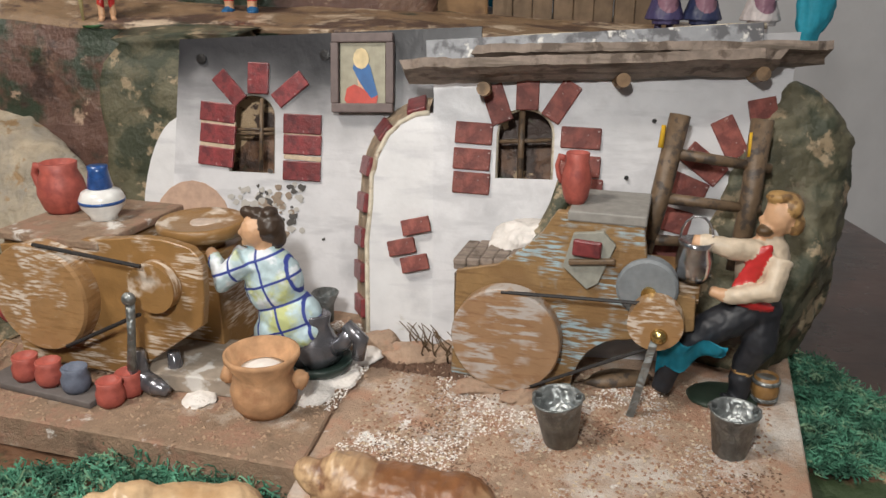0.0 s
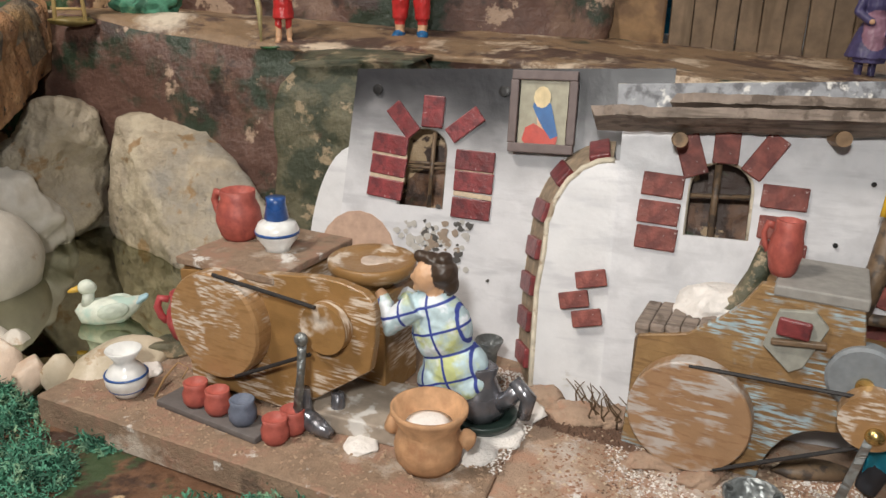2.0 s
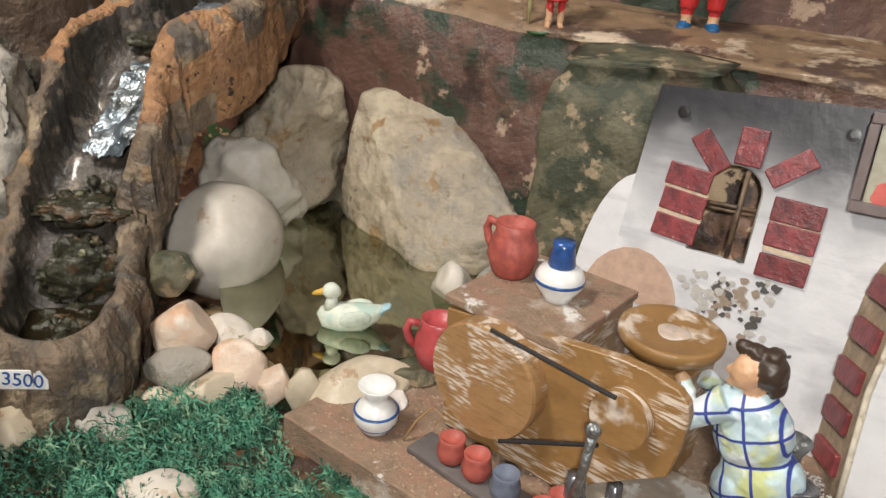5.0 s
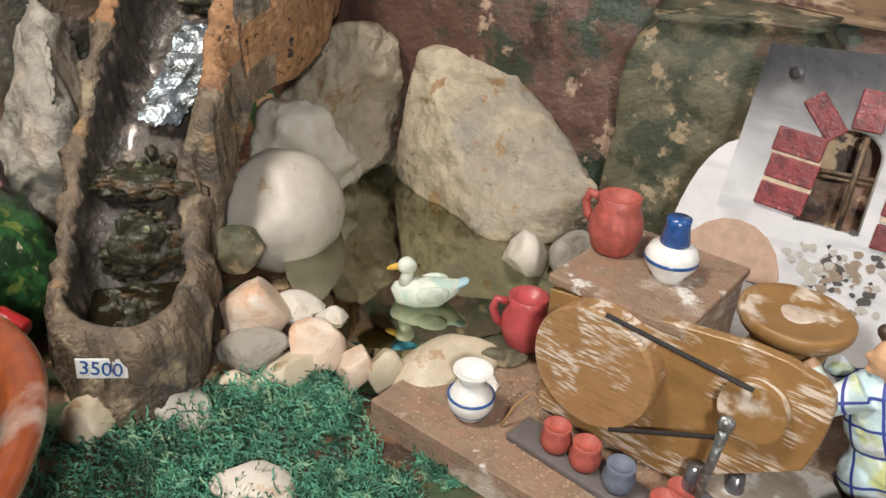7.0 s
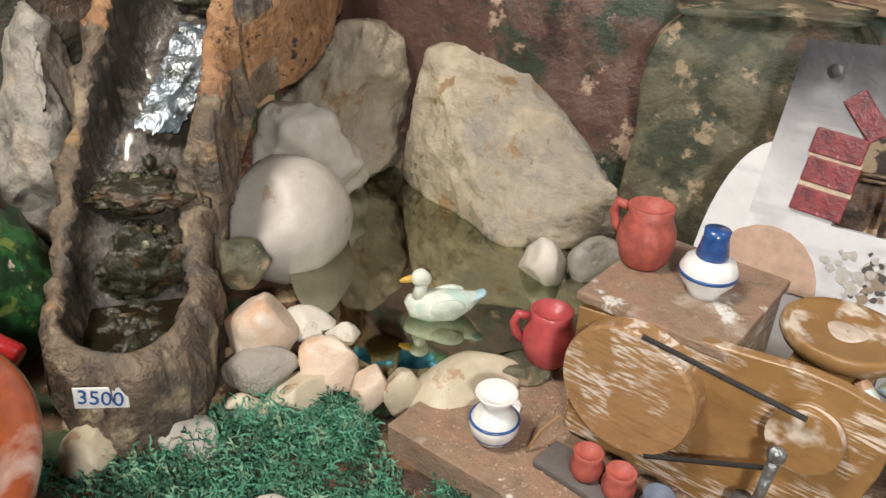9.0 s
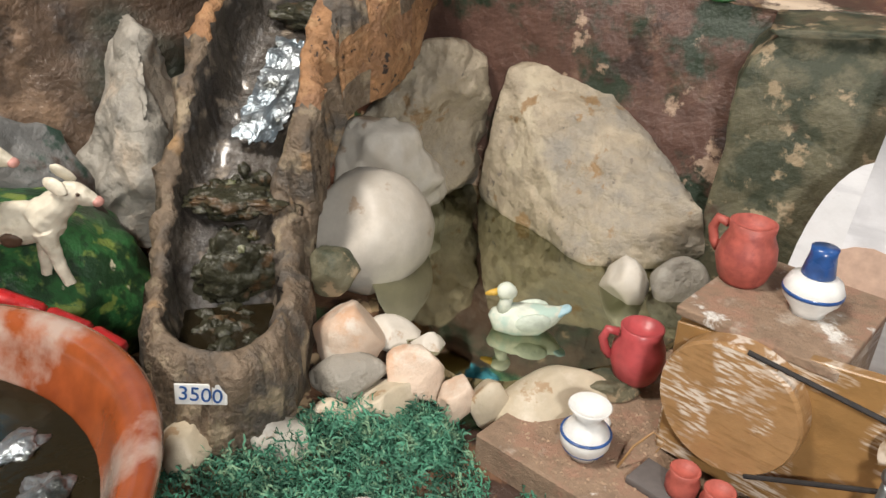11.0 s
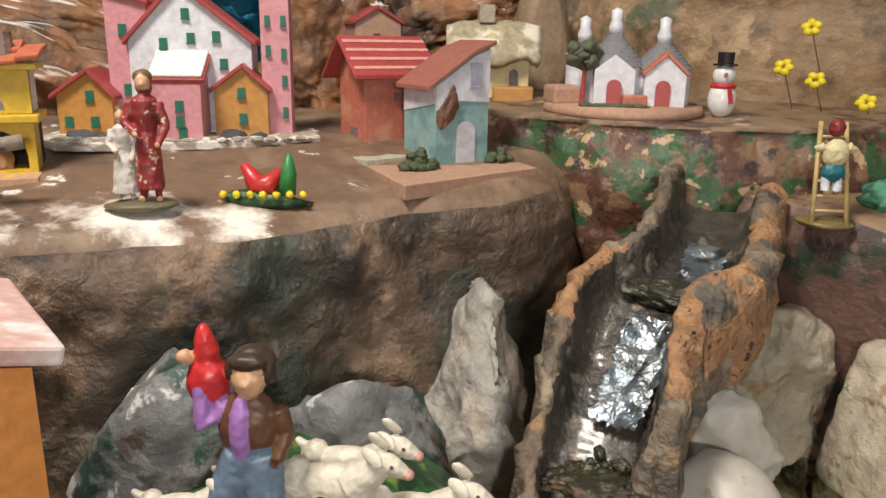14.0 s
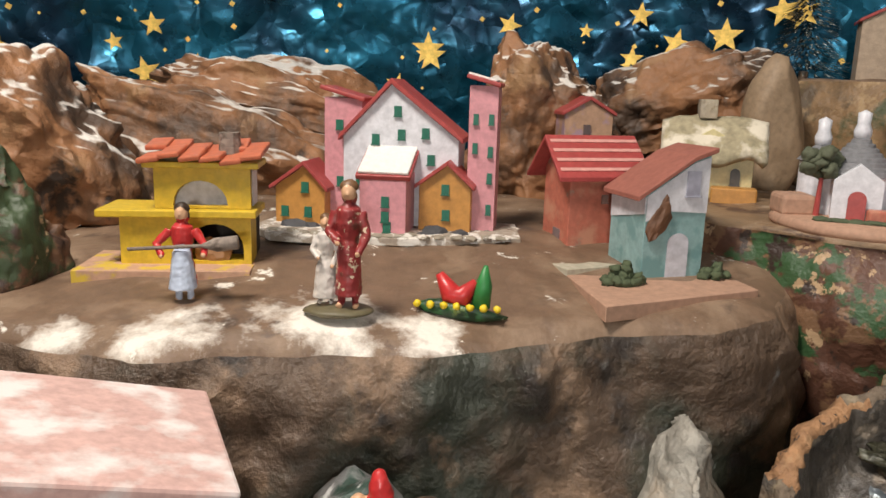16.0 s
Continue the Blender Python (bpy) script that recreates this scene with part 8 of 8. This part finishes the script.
# duck on the pool
bm = bmesh.new()
add_tube(bm, [(-0.022, 0, 0.014), (-0.017, 0, 0.01), (-0.008, 0, 0.009), (0.006, 0, 0.01), (0.016, 0, 0.014), (0.024, 0, 0.0185)], [0.003, 0.0085, 0.0108, 0.0105, 0.0062, 0.0018], 16)
add_tube(bm, [(-0.014, 0, 0.015), (-0.0135, 0, 0.021), (-0.013, 0, 0.026)], [0.0055, 0.0042, 0.004], 12)
add_ball(bm, (-0.0135, 0, 0.029), (0.0063, 0.0055, 0.0055))
dk = holder("duck_figurine", pose(-0.345, 0.5285, 0.0265, 0, 0, 24), "small white plastic duck floating on the pool", "figurine")
for v in bm.verts:
    v.co += 0.0005 * noise.noise_vector(v.co * 170)
part("body", bm, plain("duck_white", (0.6, 0.64, 0.55), 0.5, spots=[((0.42, 0.55, 0.48), 0.5, 0.6, 1.5)]), dk, smooth=True)
part("beak", tube([(-0.0185, 0, 0.0285), (-0.024, 0, 0.027), (-0.0265, 0, 0.0262)], [0.0026, 0.0018, 0.0008], 8), plain("beak_yellow", (0.65, 0.4, 0.06)), dk, "yellow beak", smooth=True)
part("tail", rock((0.02, 0, 0.0165), (0.008, 0.005, 0.003), (0, -28, 0), 640, 0.3, 4, 3), plain("pale_blue_tail", (0.35, 0.52, 0.58)), dk, "pale blue tail", smooth=True)
for sy in (-1, 1):
    part("wing", add_ball(bmesh.new(), (0.003, sy * 0.0092, 0.0125), (0.0115, 0.0028, 0.0062), (0, -12, 0)), plain("wing_white", (0.52, 0.58, 0.5), 0.5, bump=0.9), dk, smooth=True)

# animals lying before the workshop
def lying(name, m, mt, s, label):
    g = figure(name, m, [((0, 0, 0.02), (0.042, 0.02, 0.024), (0, 0, 0), 0), ((-0.022, 0, 0.028), (0.018, 0.017, 0.019), (0, 20, 0), 0), ((0.026, 0, 0.021), (0.02, 0.019, 0.022), (0, 0, 0), 0), ((-0.036, -0.004, 0.036), (0.012, 0.008, 0.008), (0, 35, 0), 0)],
        [([(-0.018, 0, 0.03), (-0.03, -0.002, 0.04), (-0.038, -0.003, 0.036)], [0.012, 0.009, 0.006], 0), ([(0.04, 0, 0.024), (0.05, -0.004, 0.016), (0.048, -0.01, 0.004)], [0.003, 0.002, 0.002], 0), ([(-0.02, -0.014, 0.008), (-0.034, -0.018, 0.005)], [0.007, 0.004], 0), ([(0.02, -0.016, 0.008), (0.006, -0.02, 0.005)], [0.008, 0.004], 0)], label, [mt])
    g.scale = (s, s, s)


lying("brown_calf_figurine", pose(-0.008, 0.318, 0.005, 0, 0, -12), deer_mat, 1.0, "glossy brown resin calf figurine lying on the ground")
lying("tan_lamb_figurine", pose(-0.105, 0.315, 0.003, 0, 0, 5), tan_mat, 0.85, "tan resin animal figurine lying on the ground")

# figurines on the ledge behind
person("ledge_girl_figurine", pose(-0.282, 0.735, 0.212, 0, 0, 20), 0.085, red_cloth, "painted statuette of a girl in a red dress on the ledge", skirt=-0.1)
single("walking_stick", tube([(0, 0, 0), (0.003, 0, 0.03), (0.0, 0, 0.06)], [0.0008, 0.0028, 0.0015], 8), plain("straw_stick", (0.45, 0.4, 0.2)), "straw-yellow folded stick beside the girl statuette", "stick", pose(-0.302, 0.731, 0.212, 0, -6, 20))
figure("ledge_man_figurine", pose(-0.178, 0.785, 0.214, 0, 0, 5),
    [((0, 0, 0.1), (0.008, 0.0085, 0.01), (0, 0, 0), 1), ((0, 0, 0.07), (0.013, 0.01, 0.018), (0, 0, 0), 3)],
    [([(-0.006, 0, 0.06), (-0.009, -0.001, 0.04), (-0.01, 0, 0.02)], [0.009, 0.0085, 0.007], 0), ([(0.006, 0, 0.06), (0.01, -0.001, 0.04), (0.011, 0, 0.02)], [0.009, 0.0085, 0.007], 0), ([(-0.01, 0, 0.022), (-0.01, 0, 0.006)], [0.005, 0.0045], 1), ([(0.011, 0, 0.022), (0.011, 0, 0.006)], [0.005, 0.0045], 1), ([(-0.01, 0.003, 0.007), (-0.013, -0.012, 0.0025)], [0.0058, 0.0045], 2), ([(0.011, 0.003, 0.007), (0.012, -0.012, 0.0025)], [0.0058, 0.0045], 2)],
    "painted statuette of a man in red breeches and blue shoes", [red_cloth, skin, blue_paint, blue_paint])
single("ledge_grass", rock((0, 0, 0), (0.03, 0.014, 0.004), (0, 0, 10), 650, 0.5, 3, 3), green_mound, "green turf plate under the statuette", "turf", pose(-0.178, 0.78, 0.2105))
single("ledge_grass", rock((0, 0, 0), (0.022, 0.012, 0.004), (0, 0, 10), 651, 0.5, 3, 3), green_mound, "green turf plate under the girl statuette", "turf", pose(-0.282, 0.733, 0.2095))
lb = holder("ladder_boy_figurine", pose(-0.475, 0.715, 0.226, 0, 0, 35), "tiny toy ladder on a turf base", "ladder")
for sx in (-1, 1):
    part("rail", tube([(sx * 0.0125, 0.0, 0.0), (sx * 0.009, 0.02, 0.075)], 0.0018, 8), plain("straw_wood", (0.5, 0.36, 0.15)), lb, smooth=True)
for k in range(6):
    f = (k + 1) / 7
    part("rung", tube([(-0.0125 + 0.0035 * f, 0.02 * f, 0.075 * f), (0.0125 - 0.0035 * f, 0.02 * f, 0.075 * f)], 0.0012, 6), plain("straw_wood_rung", (0.5, 0.36, 0.15)), lb, smooth=True)
part("turf_base", rock((0, 0.012, 0.0), (0.02, 0.018, 0.005), (0, 0, 0), 655, 0.4, 3, 3), plain("ochre_turf", (0.2, 0.15, 0.05)), lb, smooth=True)
figure("climbing_figurine", pose(-0.478, 0.716, 0.258, 0, 0, 35),
    [((0, 0.004, 0.04), (0.006, 0.006, 0.007), (0, 0, 0), 3), ((0, 0, 0.022), (0.0095, 0.0065, 0.0105), (0, 0, 0), 0), ((0, 0, 0.008), (0.0085, 0.006, 0.008), (0, 0, 0), 1)],
    [([(-0.008, 0, 0.027), (-0.014, 0.002, 0.024)], [0.0035, 0.0028], 0), ([(0.008, 0, 0.027), (0.014, 0.002, 0.024)], [0.0035, 0.0028], 0), ([(-0.004, 0, 0.004), (-0.004, 0, -0.006)], [0.0035, 0.003], 2), ([(0.004, 0, 0.004), (0.004, 0, -0.006)], [0.0035, 0.003], 2)],
    "tiny painted statuette in teal trousers climbing the ladder", [plain("pale_yellow_shirt", (0.6, 0.52, 0.3)), plain("teal_trousers", (0.01, 0.13, 0.16)), white_plastic, plain("red_cap", (0.2, 0.02, 0.02))])
# draped statuettes at the right end
for x, y, c, lb2 in ((0.217, 0.78, plain("violet_skirt", (0.07, 0.06, 0.15)), "painted statuette in a violet skirt behind the roof"), (0.25, 0.775, plain("navy_skirt", (0.03, 0.04, 0.1)), "painted statuette in a navy skirt behind the roof"), (0.3, 0.765, plain("white_robe", (0.6, 0.55, 0.55)), "painted statuette in a white robe with a red scarf")):
    person("draped_figurine", pose(x, y, 0.19, 0, 0, 0), 0.1, c, lb2, skirt=0.5, apronm=plain("rose_sleeve", (0.3, 0.16, 0.22)))
single("turquoise_robe", rock((0, 0, 0), (0.018, 0.012, 0.05), (0, 0, 0), 660, 0.5, 4, 4), turq, "shiny turquoise cloth draped beside the statuettes", "cloth", pose(0.34, 0.745, 0.235))

# hut behind the workshop
hut = holder("cork_hut", pose(0, 0.86, 0.195), "brown cork-covered hut with upright grey-brown boards", "hut")
part("cork_wall", box((-0.045, 0.012, 0.07), (0.205, 0.02, 0.15), bevel=0.003), hut_mat, hut)
for k in range(9):
    part("board", box((0.072 + 0.021 * k, 0.006 + 0.002 * (k % 2), 0.07), (0.02, 0.008, 0.15), (0, 0.6 * (k % 3 - 1), 0), 0.001), slat_mat, hut)
for x, z, s in ((-0.08, 0.1, 0.05), (-0.01, 0.08, 0.04), (-0.12, 0.06, 0.03)):
    part("cork_piece", rock((x, 0.0, z), (s, 0.01, s * 0.5), (0, 10, 0), 670 + int(s * 100), 0.3, 6, 3), hut_mat, hut, smooth=True)
single("plank_shelf", box((0, 0, 0), (0.13, 0.09, 0.006), (0, 0, 8), 0.001), plank_mat, "pale wooden board lying on the brown rock step", "board", pose(-0.2, 0.88, 0.304))
single("moss_patch", rock((0, 0, 0), (0.03, 0.02, 0.02), (0, 0, 0), 680, 0.8, 2, 4), grass_mat, "tuft of dark green moss beside the ladder", "moss", pose(-0.435, 0.775, 0.24), kind="stuff")


# ---- dyed moss: curled green strands ----
def moss(name, spots, seed, label, count):
    rnd = random.Random(seed)
    vs, fs = [], []
    for _ in range(count):
        cx, cy, r, h = rnd.choice(spots)
        a, d = rnd.uniform(0, 6.283), r * math.sqrt(rnd.random())
        p = Vector((cx + d * math.cos(a), cy + d * math.sin(a), 0.004 + h * (1 - (d / r) ** 2) * rnd.random()))
        dr = Vector((rnd.gauss(0, 1), rnd.gauss(0, 1), rnd.gauss(0.5, 0.7))).normalized()
        w = rnd.uniform(0.00025, 0.0006)
        side = dr.orthogonal().normalized() * w
        base = len(vs)
        for k in range(6):
            vs += [tuple(p - side), tuple(p + side)]
            p = p + dr * rnd.uniform(0.0012, 0.0026)
            p.z = max(p.z, 0.004)
            dr = (dr + Vector((rnd.gauss(0, 0.8), rnd.gauss(0, 0.8), rnd.gauss(-0.1, 0.6)))).normalized()
        for k in range(5):
            b = base + 2 * k
            fs.append((b, b + 1, b + 3, b + 2))
    me = bpy.data.meshes.new(name)
    me.from_pydata(vs, [], fs)
    me.materials.append(grass_mat)
    ob = new(name, me)
    return tagged(ob, label, "moss", kind="stuff")


moss("green_moss", [(-0.40, 0.385, 0.05, 0.022), (-0.36, 0.395, 0.045, 0.022), (-0.43, 0.34, 0.045, 0.02), (-0.36, 0.345, 0.05, 0.02), (-0.31, 0.375, 0.03, 0.014), (-0.40, 0.42, 0.03, 0.018), (-0.365, 0.43, 0.022, 0.024)], 1, "clump of curled dyed green moss on the ground", 10500)
moss("green_moss", [(-0.155, 0.372, 0.03, 0.012), (-0.09, 0.368, 0.03, 0.012), (-0.12, 0.355, 0.03, 0.01), (-0.2, 0.35, 0.03, 0.01)], 2, "dyed green moss before the base board", 4500)
moss("green_moss", [(0.245, 0.475, 0.028, 0.018), (0.255, 0.435, 0.03, 0.016), (0.225, 0.405, 0.03, 0.014), (0.27, 0.4, 0.03, 0.01)], 3, "dyed green moss beside the right board", 9000)
moss("green_moss", [(0.05, 0.31, 0.03, 0.008), (-0.285, 0.425, 0.018, 0.006), (-0.49, 0.33, 0.02, 0.01)], 4, "stray dyed green moss on the ground", 3000)
